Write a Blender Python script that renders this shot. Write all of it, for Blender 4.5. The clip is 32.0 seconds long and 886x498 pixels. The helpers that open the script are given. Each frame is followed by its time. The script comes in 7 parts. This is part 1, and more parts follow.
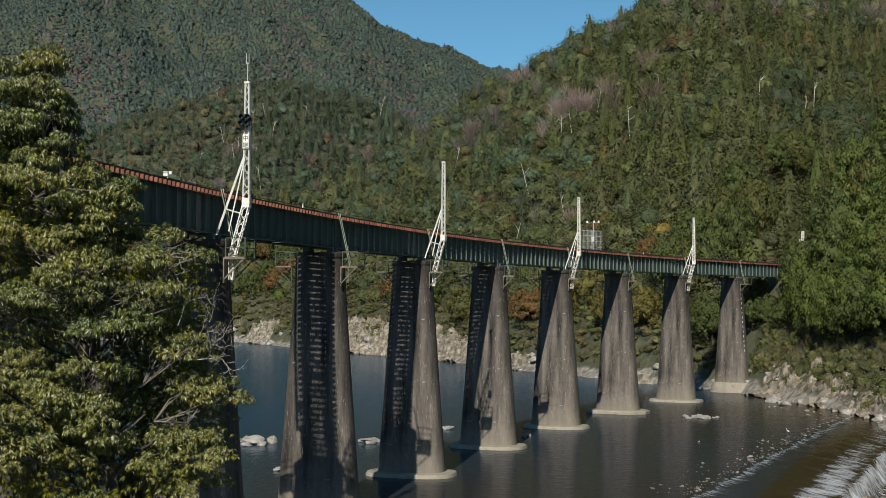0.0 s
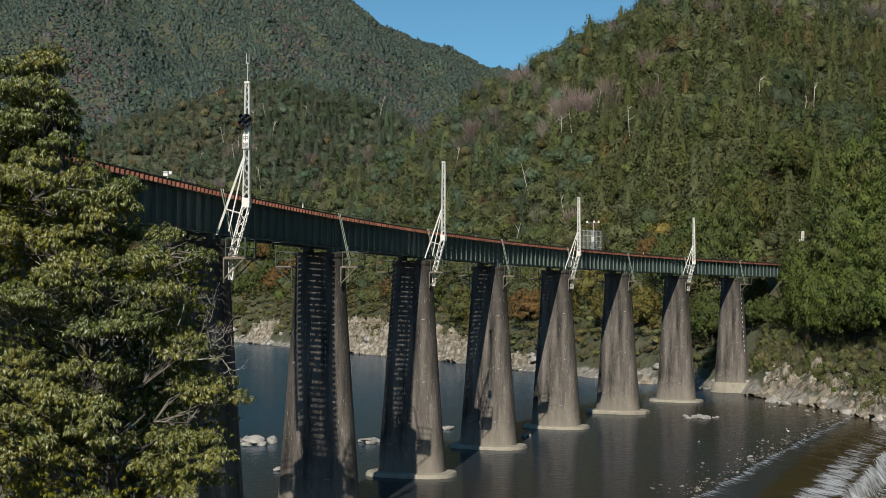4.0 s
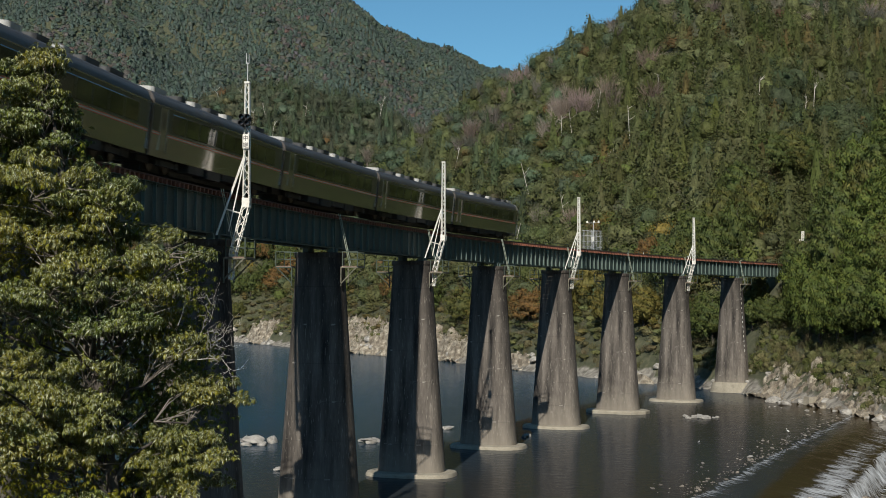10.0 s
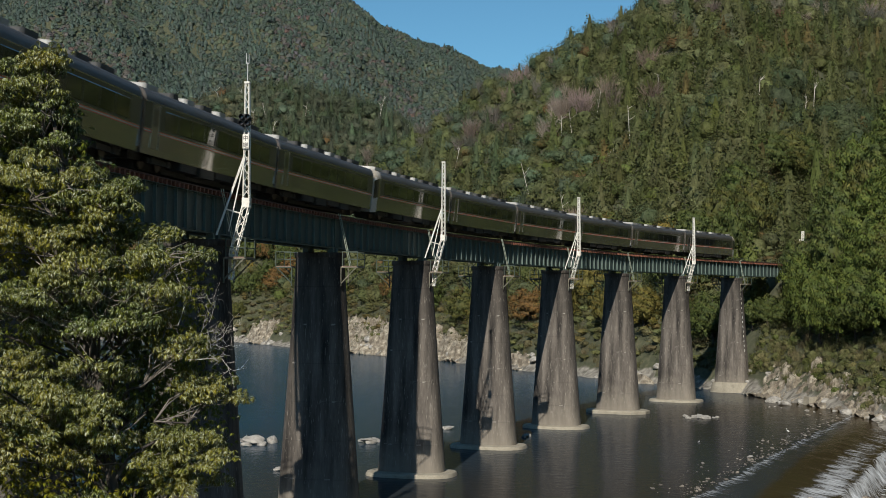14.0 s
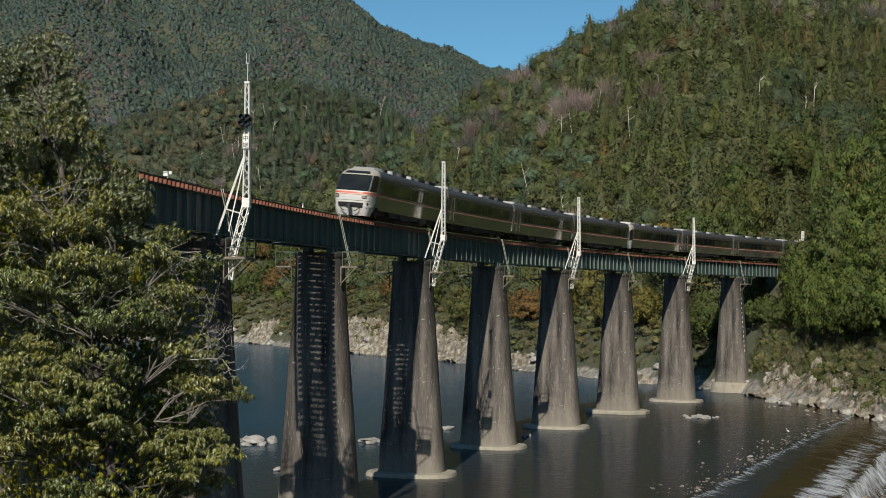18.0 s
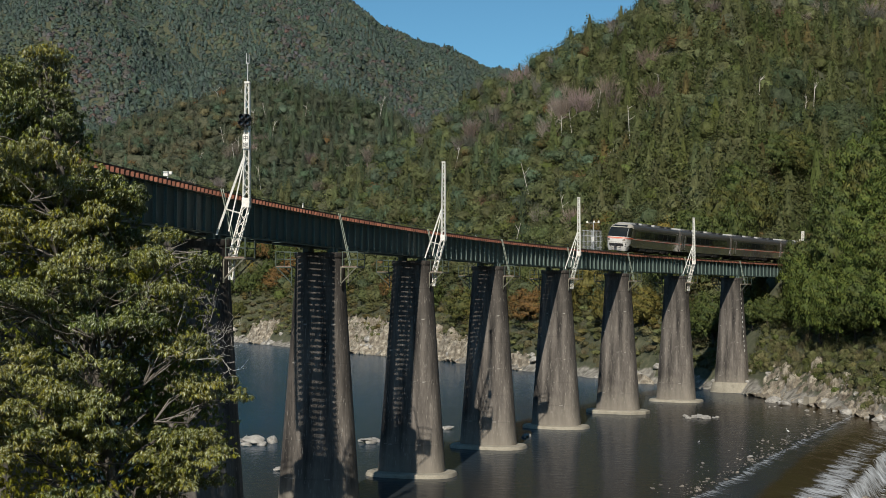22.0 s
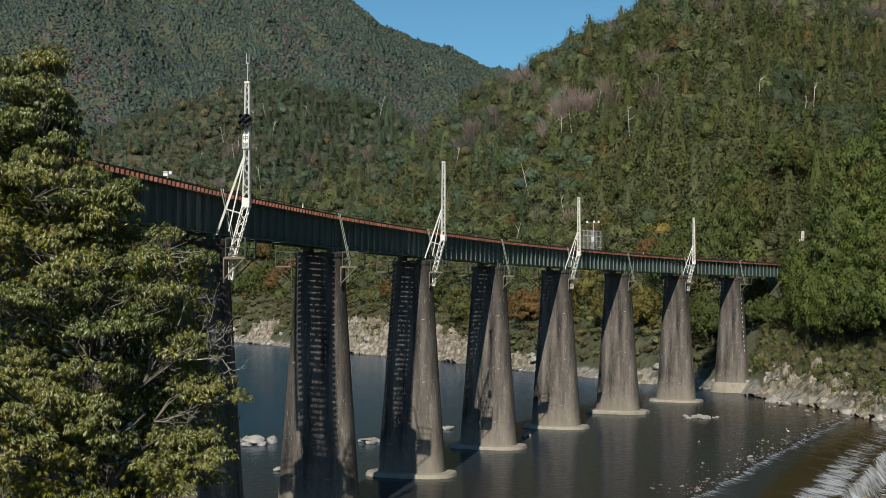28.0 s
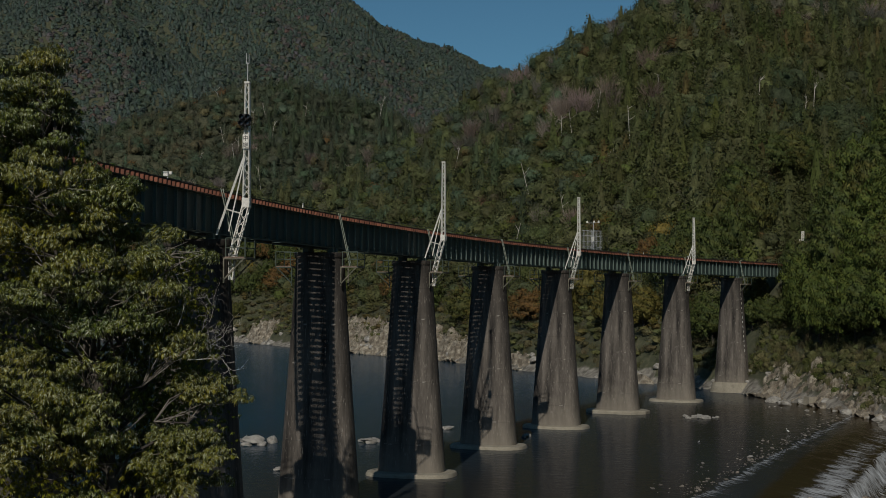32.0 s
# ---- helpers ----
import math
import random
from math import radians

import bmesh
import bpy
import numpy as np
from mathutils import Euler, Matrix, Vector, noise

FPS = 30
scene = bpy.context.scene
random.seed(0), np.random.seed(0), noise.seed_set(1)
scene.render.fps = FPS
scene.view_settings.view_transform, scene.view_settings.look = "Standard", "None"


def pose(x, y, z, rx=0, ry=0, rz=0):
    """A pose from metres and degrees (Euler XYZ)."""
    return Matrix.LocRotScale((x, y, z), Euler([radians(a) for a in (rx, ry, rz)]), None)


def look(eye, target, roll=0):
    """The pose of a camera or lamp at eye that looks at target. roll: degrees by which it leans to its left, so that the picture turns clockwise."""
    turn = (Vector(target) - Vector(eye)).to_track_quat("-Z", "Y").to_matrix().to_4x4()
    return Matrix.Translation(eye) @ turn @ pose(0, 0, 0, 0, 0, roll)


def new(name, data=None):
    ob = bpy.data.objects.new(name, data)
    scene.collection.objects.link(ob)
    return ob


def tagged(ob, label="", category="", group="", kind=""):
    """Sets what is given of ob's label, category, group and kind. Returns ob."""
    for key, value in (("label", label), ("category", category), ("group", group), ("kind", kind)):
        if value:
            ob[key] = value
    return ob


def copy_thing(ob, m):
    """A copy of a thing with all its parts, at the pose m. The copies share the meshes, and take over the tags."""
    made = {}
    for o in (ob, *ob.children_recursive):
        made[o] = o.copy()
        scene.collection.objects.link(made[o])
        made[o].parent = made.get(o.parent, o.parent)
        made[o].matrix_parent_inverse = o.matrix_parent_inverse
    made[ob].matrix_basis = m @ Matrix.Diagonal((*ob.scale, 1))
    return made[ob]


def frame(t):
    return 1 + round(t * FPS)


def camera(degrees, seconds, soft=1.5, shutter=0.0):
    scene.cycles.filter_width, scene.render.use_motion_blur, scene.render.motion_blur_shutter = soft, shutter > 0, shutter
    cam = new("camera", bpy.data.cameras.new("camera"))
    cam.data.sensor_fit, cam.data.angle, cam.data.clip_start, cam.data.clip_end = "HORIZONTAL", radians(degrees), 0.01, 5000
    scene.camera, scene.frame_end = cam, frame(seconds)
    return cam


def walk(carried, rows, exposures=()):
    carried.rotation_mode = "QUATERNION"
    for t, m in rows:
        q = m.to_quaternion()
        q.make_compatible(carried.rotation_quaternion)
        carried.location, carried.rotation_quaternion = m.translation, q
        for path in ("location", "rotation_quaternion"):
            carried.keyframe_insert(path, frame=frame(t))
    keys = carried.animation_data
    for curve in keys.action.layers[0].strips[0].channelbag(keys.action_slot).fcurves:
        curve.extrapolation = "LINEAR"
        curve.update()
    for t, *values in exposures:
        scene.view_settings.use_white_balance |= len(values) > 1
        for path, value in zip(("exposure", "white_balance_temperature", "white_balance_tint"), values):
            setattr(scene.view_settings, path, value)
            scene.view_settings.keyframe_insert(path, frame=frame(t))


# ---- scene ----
FOV = 34.07
EYE = (0.0, 0.0, 14.80)
PITCH, ROLL = 1.824, 0.228
cam = camera(FOV, 32.0, 0.7, 0.5)
STAND = look(EYE, (0, 100 * math.cos(radians(PITCH)), 14.80 + 100 * math.sin(radians(PITCH))), ROLL)
walk(cam, [(0, STAND), (32.0, STAND)], exposures=[(0, 0.0), (31.5, 0.0), (31.7, -0.06), (31.85, -0.4), (32.0, -1.15)])

# ---- world, sun, exposure ----
SUN_AZ, SUN_EL = 12.2, 33.5          # heading of the sunbeams from +y clockwise, height of the sun
world = bpy.data.worlds.new("sky")
scene.world = world
world.use_nodes = True
wn = world.node_tree.nodes
sky = wn.new("ShaderNodeTexSky")
sky.sky_type = "NISHITA"
sky.sun_disc = False
sky.sun_elevation = radians(SUN_EL)
sky.sun_rotation = radians(180 + SUN_AZ)
sky.altitude, sky.air_density, sky.dust_density, sky.ozone_density = 1200, 0.75, 0.0, 1.6
wn["Background"].inputs["Strength"].default_value = 0.072
clear = wn.new("ShaderNodeMix")     # a clear, dry autumn sky
clear.data_type, clear.blend_type = "RGBA", "MULTIPLY"
clear.inputs["Factor"].default_value = 1.0
clear.inputs["B"].default_value = (0.80, 1.28, 1.27, 1)
world.node_tree.links.new(sky.outputs[0], clear.inputs["A"])
world.node_tree.links.new(clear.outputs["Result"], wn["Background"].inputs["Color"])
sun_data = bpy.data.lights.new("sun", "SUN")
sun_data.energy, sun_data.angle, sun_data.color = 5.0, radians(0.53), (1.0, 0.93, 0.82)
sun = new("sun", sun_data)
beam = Vector((math.sin(radians(SUN_AZ)) * math.cos(radians(SUN_EL)), math.cos(radians(SUN_AZ)) * math.cos(radians(SUN_EL)), -math.sin(radians(SUN_EL))))
sun.matrix_world = look((0, 0, 300), Vector((0, 0, 300)) + beam)

# ---- materials ----


def material(name, colour, rough=0.7, metal=0.0, colour2=None, scale=2.0, detail=6.0, bump=0.0, bump_scale=20.0,
             colour3=None, stretch=(1, 1, 1), island=0.0, attribute=None, spec=0.5, rand=0.0, depth=0.2):
    """Two scales of noise between up to three colours, a fine bump, and shifts by island, object or attribute."""
    m = bpy.data.materials.new(name)
    m.use_nodes = True
    nodes, links = m.node_tree.nodes, m.node_tree.links
    b = nodes["Principled BSDF"]
    b.inputs["Roughness"].default_value, b.inputs["Metallic"].default_value = rough, metal
    b.inputs["Specular IOR Level"].default_value = spec
    where = nodes.new("ShaderNodeTexCoord")
    mapping = nodes.new("ShaderNodeMapping")
    mapping.inputs["Scale"].default_value = stretch
    links.new(where.outputs["Object"], mapping.inputs["Vector"])
    big = nodes.new("ShaderNodeTexNoise")
    big.inputs["Scale"].default_value, big.inputs["Detail"].default_value = scale, detail
    links.new(mapping.outputs[0], big.inputs["Vector"])
    ramp = nodes.new("ShaderNodeValToRGB")
    e = ramp.color_ramp.elements
    e[0].position, e[1].position = 0.32, 0.68
    e[0].color, e[1].color = (*colour, 1), (*(colour2 or colour), 1)
    if colour3:
        mid = e.new(0.5)
        mid.color = (*colour3, 1)
    links.new(big.outputs["Fac"], ramp.inputs[0])
    out = ramp.outputs[0]
    fine = nodes.new("ShaderNodeTexNoise")
    fine.inputs["Scale"].default_value, fine.inputs["Detail"].default_value = bump_scale, 5.0
    links.new(mapping.outputs[0], fine.inputs["Vector"])
    hsv = nodes.new("ShaderNodeHueSaturation")
    val = nodes.new("ShaderNodeMapRange")
    val.inputs["From Min"].default_value, val.inputs["From Max"].default_value = 0.25, 0.75
    val.inputs["To Min"].default_value, val.inputs["To Max"].default_value = 1 - depth, 1 + depth
    links.new(fine.outputs["Fac"], val.inputs["Value"])
    last = val.outputs[0]
    if island or rand:
        src = nodes.new("ShaderNodeNewGeometry").outputs["Random Per Island"] if island else nodes.new("ShaderNodeObjectInfo").outputs["Random"]
        amount = island or rand
        jit = nodes.new("ShaderNodeMapRange")
        jit.inputs["To Min"].default_value, jit.inputs["To Max"].default_value = 1 - amount, 1 + amount
        links.new(src, jit.inputs["Value"])
        mul = nodes.new("ShaderNodeMath")
        mul.operation = "MULTIPLY"
        links.new(last, mul.inputs[0])
        links.new(jit.outputs[0], mul.inputs[1])
        last = mul.outputs[0]
    links.new(last, hsv.inputs["Value"])
    links.new(out, hsv.inputs["Color"])
    out = hsv.outputs[0]
    if attribute:
        att = nodes.new("ShaderNodeAttribute")
        att.attribute_name = attribute
        mix = nodes.new("ShaderNodeMix")
        mix.data_type, mix.blend_type = "RGBA", "MULTIPLY"
        mix.inputs["Factor"].default_value = 1.0
        links.new(out, mix.inputs["A"])
        links.new(att.outputs["Color"], mix.inputs["B"])
        out = mix.outputs["Result"]
    links.new(out, b.inputs["Base Color"])
    if bump:
        bn = nodes.new("ShaderNodeBump")
        bn.inputs["Strength"].default_value, bn.inputs["Distance"].default_value = bump, 0.03
        links.new(fine.outputs["Fac"], bn.inputs["Height"])
        links.new(bn.outputs[0], b.inputs["Normal"])
    return m


def foliage(name, colour, colour2, attribute=None, island=0.25, thin=0.25, rough=0.55, spec=0.35, grain=8.0, depth=0.2, bump=0.0, reach=0.03):
    m = material(name, colour, rough, 0, colour2, 0.35, 4, bump, grain, island=island, attribute=attribute, spec=spec, depth=depth)
    nodes, links = m.node_tree.nodes, m.node_tree.links
    b = nodes["Principled BSDF"]
    for node in nodes:
        if node.bl_idname == "ShaderNodeBump":
            node.inputs["Distance"].default_value = reach
    if thin:
        tr = nodes.new("ShaderNodeBsdfTranslucent")
        links.new(b.inputs["Base Color"].links[0].from_socket, tr.inputs["Color"])
        mix = nodes.new("ShaderNodeMixShader")
        mix.inputs[0].default_value = thin
        links.new(b.outputs[0], mix.inputs[1])
        links.new(tr.outputs[0], mix.inputs[2])
        links.new(mix.outputs[0], nodes["Material Output"].inputs["Surface"])
    return m


def concrete_material():
    m = material("old_concrete", (0.030, 0.027, 0.025), 0.9, 0, (0.178, 0.157, 0.135), 0.9, 9, 0.6, 9.0, stretch=(1.6, 1.6, 0.16), spec=0.25)
    nodes, links = m.node_tree.nodes, m.node_tree.links
    b = nodes["Principled BSDF"]
    base = b.inputs["Base Color"].links[0].from_socket
    where = nodes.new("ShaderNodeTexCoord")
    # pale lime runs, thin and upright
    mp = nodes.new("ShaderNodeMapping")
    mp.inputs["Scale"].default_value = (15, 15, 1.5)
    links.new(where.outputs["Object"], mp.inputs["Vector"])
    runs = nodes.new("ShaderNodeTexNoise")
    runs.inputs["Scale"].default_value, runs.inputs["Detail"].default_value = 1.0, 7
    links.new(mp.outputs[0], runs.inputs["Vector"])
    r2 = nodes.new("ShaderNodeValToRGB")
    r2.color_ramp.elements[0].position, r2.color_ramp.elements[1].position = 0.61, 0.69
    r2.color_ramp.elements[0].color, r2.color_ramp.elements[1].color = (0, 0, 0, 1), (0.8, 0.8, 0.8, 1)
    links.new(runs.outputs["Fac"], r2.inputs[0])
    mix = nodes.new("ShaderNodeMix")
    mix.data_type = "RGBA"
    links.new(r2.outputs[0], mix.inputs["Factor"])
    links.new(base, mix.inputs["A"])
    mix.inputs["B"].default_value = (0.28, 0.255, 0.22, 1)
    # the foot, washed clean by high water
    sep = nodes.new("ShaderNodeSeparateXYZ")
    links.new(where.outputs["Object"], sep.inputs[0])
    wob = nodes.new("ShaderNodeTexNoise")
    wob.inputs["Scale"].default_value = 0.8
    links.new(where.outputs["Object"], wob.inputs["Vector"])
    add = nodes.new("ShaderNodeMath")
    add.operation = "MULTIPLY_ADD"
    add.inputs[1].default_value = 2.6
    links.new(wob.outputs["Fac"], add.inputs[0])
    links.new(sep.outputs["Z"], add.inputs[2])
    wash = nodes.new("ShaderNodeMapRange")
    wash.inputs["From Min"].default_value, wash.inputs["From Max"].default_value = 1.9, 5.2
    wash.inputs["To Min"].default_value, wash.inputs["To Max"].default_value = 0.66, 0.0
    links.new(add.outputs[0], wash.inputs["Value"])
    mix2 = nodes.new("ShaderNodeMix")
    mix2.data_type = "RGBA"
    links.new(wash.outputs[0], mix2.inputs["Factor"])
    links.new(mix.outputs["Result"], mix2.inputs["A"])
    mix2.inputs["B"].default_value = (0.245, 0.22, 0.18, 1)
    # dark upper part and the joints between pours
    grime = nodes.new("ShaderNodeMapRange")
    grime.inputs["From Min"].default_value, grime.inputs["From Max"].default_value = 7.0, 19.0
    grime.inputs["To Min"].default_value, grime.inputs["To Max"].default_value = 1.02, 0.62
    links.new(add.outputs[0], grime.inputs["Value"])
    fr = nodes.new("ShaderNodeMath")
    fr.operation = "MODULO"
    fr.inputs[1].default_value = 2.55
    links.new(sep.outputs["Z"], fr.inputs[0])
    jt = nodes.new("ShaderNodeMath")
    jt.operation = "LESS_THAN"
    jt.inputs[1].default_value = 0.05
    links.new(fr.outputs[0], jt.inputs[0])
    jm = nodes.new("ShaderNodeMath")
    jm.operation = "MULTIPLY_ADD"
    jm.inputs[1].default_value = -0.14
    links.new(jt.outputs[0], jm.inputs[0])
    links.new(grime.outputs[0], jm.inputs[2])
    dark = nodes.new("ShaderNodeHueSaturation")
    links.new(mix2.outputs["Result"], dark.inputs["Color"])
    links.new(jm.outputs[0], dark.inputs["Value"])
    # lime that weeps out of the joints
    near = nodes.new("ShaderNodeMath")
    near.operation = "LESS_THAN"
    near.inputs[1].default_value = 0.11
    links.new(fr.outputs[0], near.inputs[0])
    spot = nodes.new("ShaderNodeTexNoise")
    spot.inputs["Scale"].default_value, spot.inputs["Detail"].default_value = 1.9, 5
    links.new(where.outputs["Object"], spot.inputs["Vector"])
    some = nodes.new("ShaderNodeMapRange")
    some.inputs["From Min"].default_value, some.inputs["From Max"].default_value = 0.58, 0.74
    links.new(spot.outputs["Fac"], some.inputs["Value"])
    lime = nodes.new("ShaderNodeMath")
    lime.operation = "MULTIPLY"
    links.new(near.outputs[0], lime.inputs[0])
    links.new(some.outputs[0], lime.inputs[1])
    mix3 = nodes.new("ShaderNodeMix")
    mix3.data_type = "RGBA"
    links.new(lime.outputs[0], mix3.inputs["Factor"])
    links.new(dark.outputs[0], mix3.inputs["A"])
    mix3.inputs["B"].default_value = (0.34, 0.32, 0.28, 1)
    links.new(mix3.outputs["Result"], b.inputs["Base Color"])
    return m


CONCRETE = concrete_material()
FOOTING = material("footing_concrete", (0.24, 0.215, 0.165), 0.9, 0, (0.34, 0.31, 0.245), 1.2, 7, 0.4, 10)
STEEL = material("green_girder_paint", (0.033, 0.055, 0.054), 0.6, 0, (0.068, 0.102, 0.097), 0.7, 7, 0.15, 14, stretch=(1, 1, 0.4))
FLANGE_LIT_RIB = material("green_flange_and_lit_rib_paint", (0.07, 0.105, 0.095), 0.6, 0, (0.12, 0.165, 0.145), 0.8, 7, 0.15, 14)
EDGE = material("dark_tarred_timber", (0.050, 0.026, 0.018), 0.85, 0, (0.12, 0.05, 0.032), 1.5, 7, 0.4, 12)
SLEEPER = material("brown_sleeper", (0.085, 0.036, 0.024), 0.9, 0, (0.20, 0.075, 0.045), 1.3, 7, 0.4, 12, rand=0.3)
RAIL = material("rail_steel", (0.10, 0.07, 0.055), 0.5, 0.6, (0.18, 0.14, 0.12), 3, 5)
WHITE = material("white_mast_paint", (0.62, 0.60, 0.54), 0.55, 0, (0.78, 0.77, 0.72), 2.5, 7, 0.1, 20)
PALE = material("pale_green_paint", (0.22, 0.27, 0.22), 0.6, 0, (0.36, 0.40, 0.33), 2, 6, 0.1, 20)
BRACKET = material("worn_bracket_paint", (0.08, 0.085, 0.06), 0.65, 0, (0.19, 0.17, 0.13), 2, 6, 0.1, 20)
GREENRAIL = material("green_platform_paint", (0.026, 0.042, 0.032), 0.6, 0, (0.05, 0.072, 0.055), 2, 6, 0.1, 20)
PLANK = material("weathered_board", (0.20, 0.14, 0.11), 0.9, 0, (0.34, 0.25, 0.2), 3, 6, 0.3, 15, rand=0.2)
BLACK = material("black_signal_paint", (0.012, 0.013, 0.016), 0.5, 0, (0.025, 0.026, 0.03), 3, 4)
GALV = material("galvanised_steel", (0.35, 0.36, 0.37), 0.45, 0.6, (0.48, 0.49, 0.5), 3, 5)
LENS = material("dark_lens", (0.03, 0.03, 0.035), 0.1, 0, (0.04, 0.04, 0.05), 4, 3)
ROCK = material("pale_river_rock", (0.135, 0.110, 0.081), 0.9, 0, (0.48, 0.43, 0.345), 0.8, 10, 1.0, 5.0, colour3=(0.275, 0.238, 0.18), depth=0.35)


def craggy(m, reach):
    """Slanting beds in a rock's relief, over its fine grain."""
    nodes, links = m.node_tree.nodes, m.node_tree.links
    b = nodes["Principled BSDF"]
    first = b.inputs["Normal"].links[0].from_node
    where = nodes.new("ShaderNodeTexCoord")
    beds, tilt = nodes.new("ShaderNodeTexNoise"), nodes.new("ShaderNodeMapping")
    tilt.inputs["Rotation"].default_value = (0.35, 0.75, 0.2)
    tilt.inputs["Scale"].default_value = (0.35, 0.6, 2.4)
    links.new(where.outputs["Object"], tilt.inputs["Vector"])
    links.new(tilt.outputs[0], beds.inputs["Vector"])
    beds.inputs["Scale"].default_value, beds.inputs["Detail"].default_value, beds.inputs["Roughness"].default_value = 0.9, 9, 0.68
    deep = nodes.new("ShaderNodeBump")
    deep.inputs["Strength"].default_value, deep.inputs["Distance"].default_value = 1.0, reach
    links.new(beds.outputs["Fac"], deep.inputs["Height"])
    links.new(first.outputs[0], deep.inputs["Normal"])
    links.new(deep.outputs[0], b.inputs["Normal"])


craggy(ROCK, 0.7)
BOULDER = material("pale_boulder", (0.19, 0.18, 0.16), 0.9, 0, (0.46, 0.44, 0.40), 0.9, 9, 0.9, 5.0)
craggy(BOULDER, 0.22)
STONE = material("wet_brown_stone", (0.06, 0.052, 0.042), 0.6, 0, (0.26, 0.23, 0.19), 2.5, 8, 0.6, 12, island=0.5)
BARK = material("grey_bark", (0.035, 0.029, 0.025), 0.95, 0, (0.11, 0.098, 0.082), 3, 8, 0.6, 18, stretch=(1, 1, 0.3))
TWIG = material("pale_twig_bark", (0.10, 0.088, 0.075), 0.9, 0, (0.30, 0.27, 0.235), 3, 8, 0.4, 18)
DEADWOOD = material("bleached_dead_wood", (0.36, 0.33, 0.29), 0.9, 0, (0.55, 0.52, 0.47), 2, 6, 0.3, 12)
SOIL = material("forest_floor", (0.050, 0.053, 0.030), 0.95, 0, (0.098, 0.092, 0.055), 0.9, 9, 0.9, 3.2, colour3=(0.064, 0.071, 0.038))

# bare rock and gravel where floods wash the banks
_n, _l = SOIL.node_tree.nodes, SOIL.node_tree.links
_b = _n["Principled BSDF"]
_src = _b.inputs["Base Color"].links[0].from_socket
_where, _sep, _wob, _rk, _add, _low, _mix, _rr = _n.new("ShaderNodeTexCoord"), _n.new("ShaderNodeSeparateXYZ"), _n.new("ShaderNodeTexNoise"), _n.new("ShaderNodeTexNoise"), _n.new("ShaderNodeMath"), _n.new("ShaderNodeMapRange"), _n.new("ShaderNodeMix"), _n.new("ShaderNodeValToRGB")
_l.new(_where.outputs["Object"], _sep.inputs[0])
_l.new(_where.outputs["Object"], _wob.inputs["Vector"])
_l.new(_where.outputs["Object"], _rk.inputs["Vector"])
_wob.inputs["Scale"].default_value, _wob.inputs["Detail"].default_value = 0.16, 6
_rk.inputs["Scale"].default_value, _rk.inputs["Detail"].default_value = 0.9, 9
_add.operation = "MULTIPLY_ADD"
_add.inputs[1].default_value = -5.0
_l.new(_wob.outputs["Fac"], _add.inputs[0])
_l.new(_sep.outputs["Z"], _add.inputs[2])
_low.inputs["From Min"].default_value, _low.inputs["From Max"].default_value = -1.2, -0.7
_low.inputs["To Min"].default_value, _low.inputs["To Max"].default_value = 1.0, 0.0
_l.new(_add.outputs[0], _low.inputs["Value"])
_rr.color_ramp.elements[0].position, _rr.color_ramp.elements[1].position = 0.35, 0.65
_rr.color_ramp.elements[0].color, _rr.color_ramp.elements[1].color = (0.10, 0.092, 0.075, 1), (0.31, 0.29, 0.25, 1)
_l.new(_rk.outputs["Fac"], _rr.inputs[0])
_mix.data_type = "RGBA"
_l.new(_low.outputs[0], _mix.inputs["Factor"])
_l.new(_src, _mix.inputs["A"])
_l.new(_rr.outputs[0], _mix.inputs["B"])
_l.new(_mix.outputs["Result"], _b.inputs["Base Color"])

# leaves
LEAF_TOP = foliage("glossy_oak_leaf", (0.062, 0.094, 0.012), (0.155, 0.168, 0.020), None, 0.45, 0.28, 0.36, 0.42)
_n, _l = LEAF_TOP.node_tree.nodes, LEAF_TOP.node_tree.links
_shift, _info = _n.new("ShaderNodeMix"), _n.new("ShaderNodeObjectInfo")
_shift.data_type, _shift.blend_type = "RGBA", "MULTIPLY"
_hue = _n.new("ShaderNodeValToRGB")
_hue.color_ramp.elements[0].color, _hue.color_ramp.elements[1].color = (0.75, 0.9, 0.9, 1), (1.55, 1.25, 0.8, 1)
_l.new(_info.outputs["Random"], _hue.inputs[0])
_shift.inputs["Factor"].default_value = 1.0
_src = _n["Principled BSDF"].inputs["Base Color"].links[0].from_socket
_l.new(_src, _shift.inputs["A"])
_l.new(_hue.outputs[0], _shift.inputs["B"])
for _s in [k.to_socket for k in _src.links if k.to_node != _shift]:
    _l.new(_shift.outputs["Result"], _s)
LEAF_UNDER = foliage("pale_leaf_underside", (0.31, 0.34, 0.22), (0.42, 0.45, 0.33), None, 0.2, 0.25, 0.5, 0.4)
WOODS = foliage("mixed_woods", (0.68, 0.69, 0.72), (0.86, 0.86, 0.86), "tint", 0.24, 0.22, 0.65, 0.2, 3.1, 0.30, 0.5, 0.12)
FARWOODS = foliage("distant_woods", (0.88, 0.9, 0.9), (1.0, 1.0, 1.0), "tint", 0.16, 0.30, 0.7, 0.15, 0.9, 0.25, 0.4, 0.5)

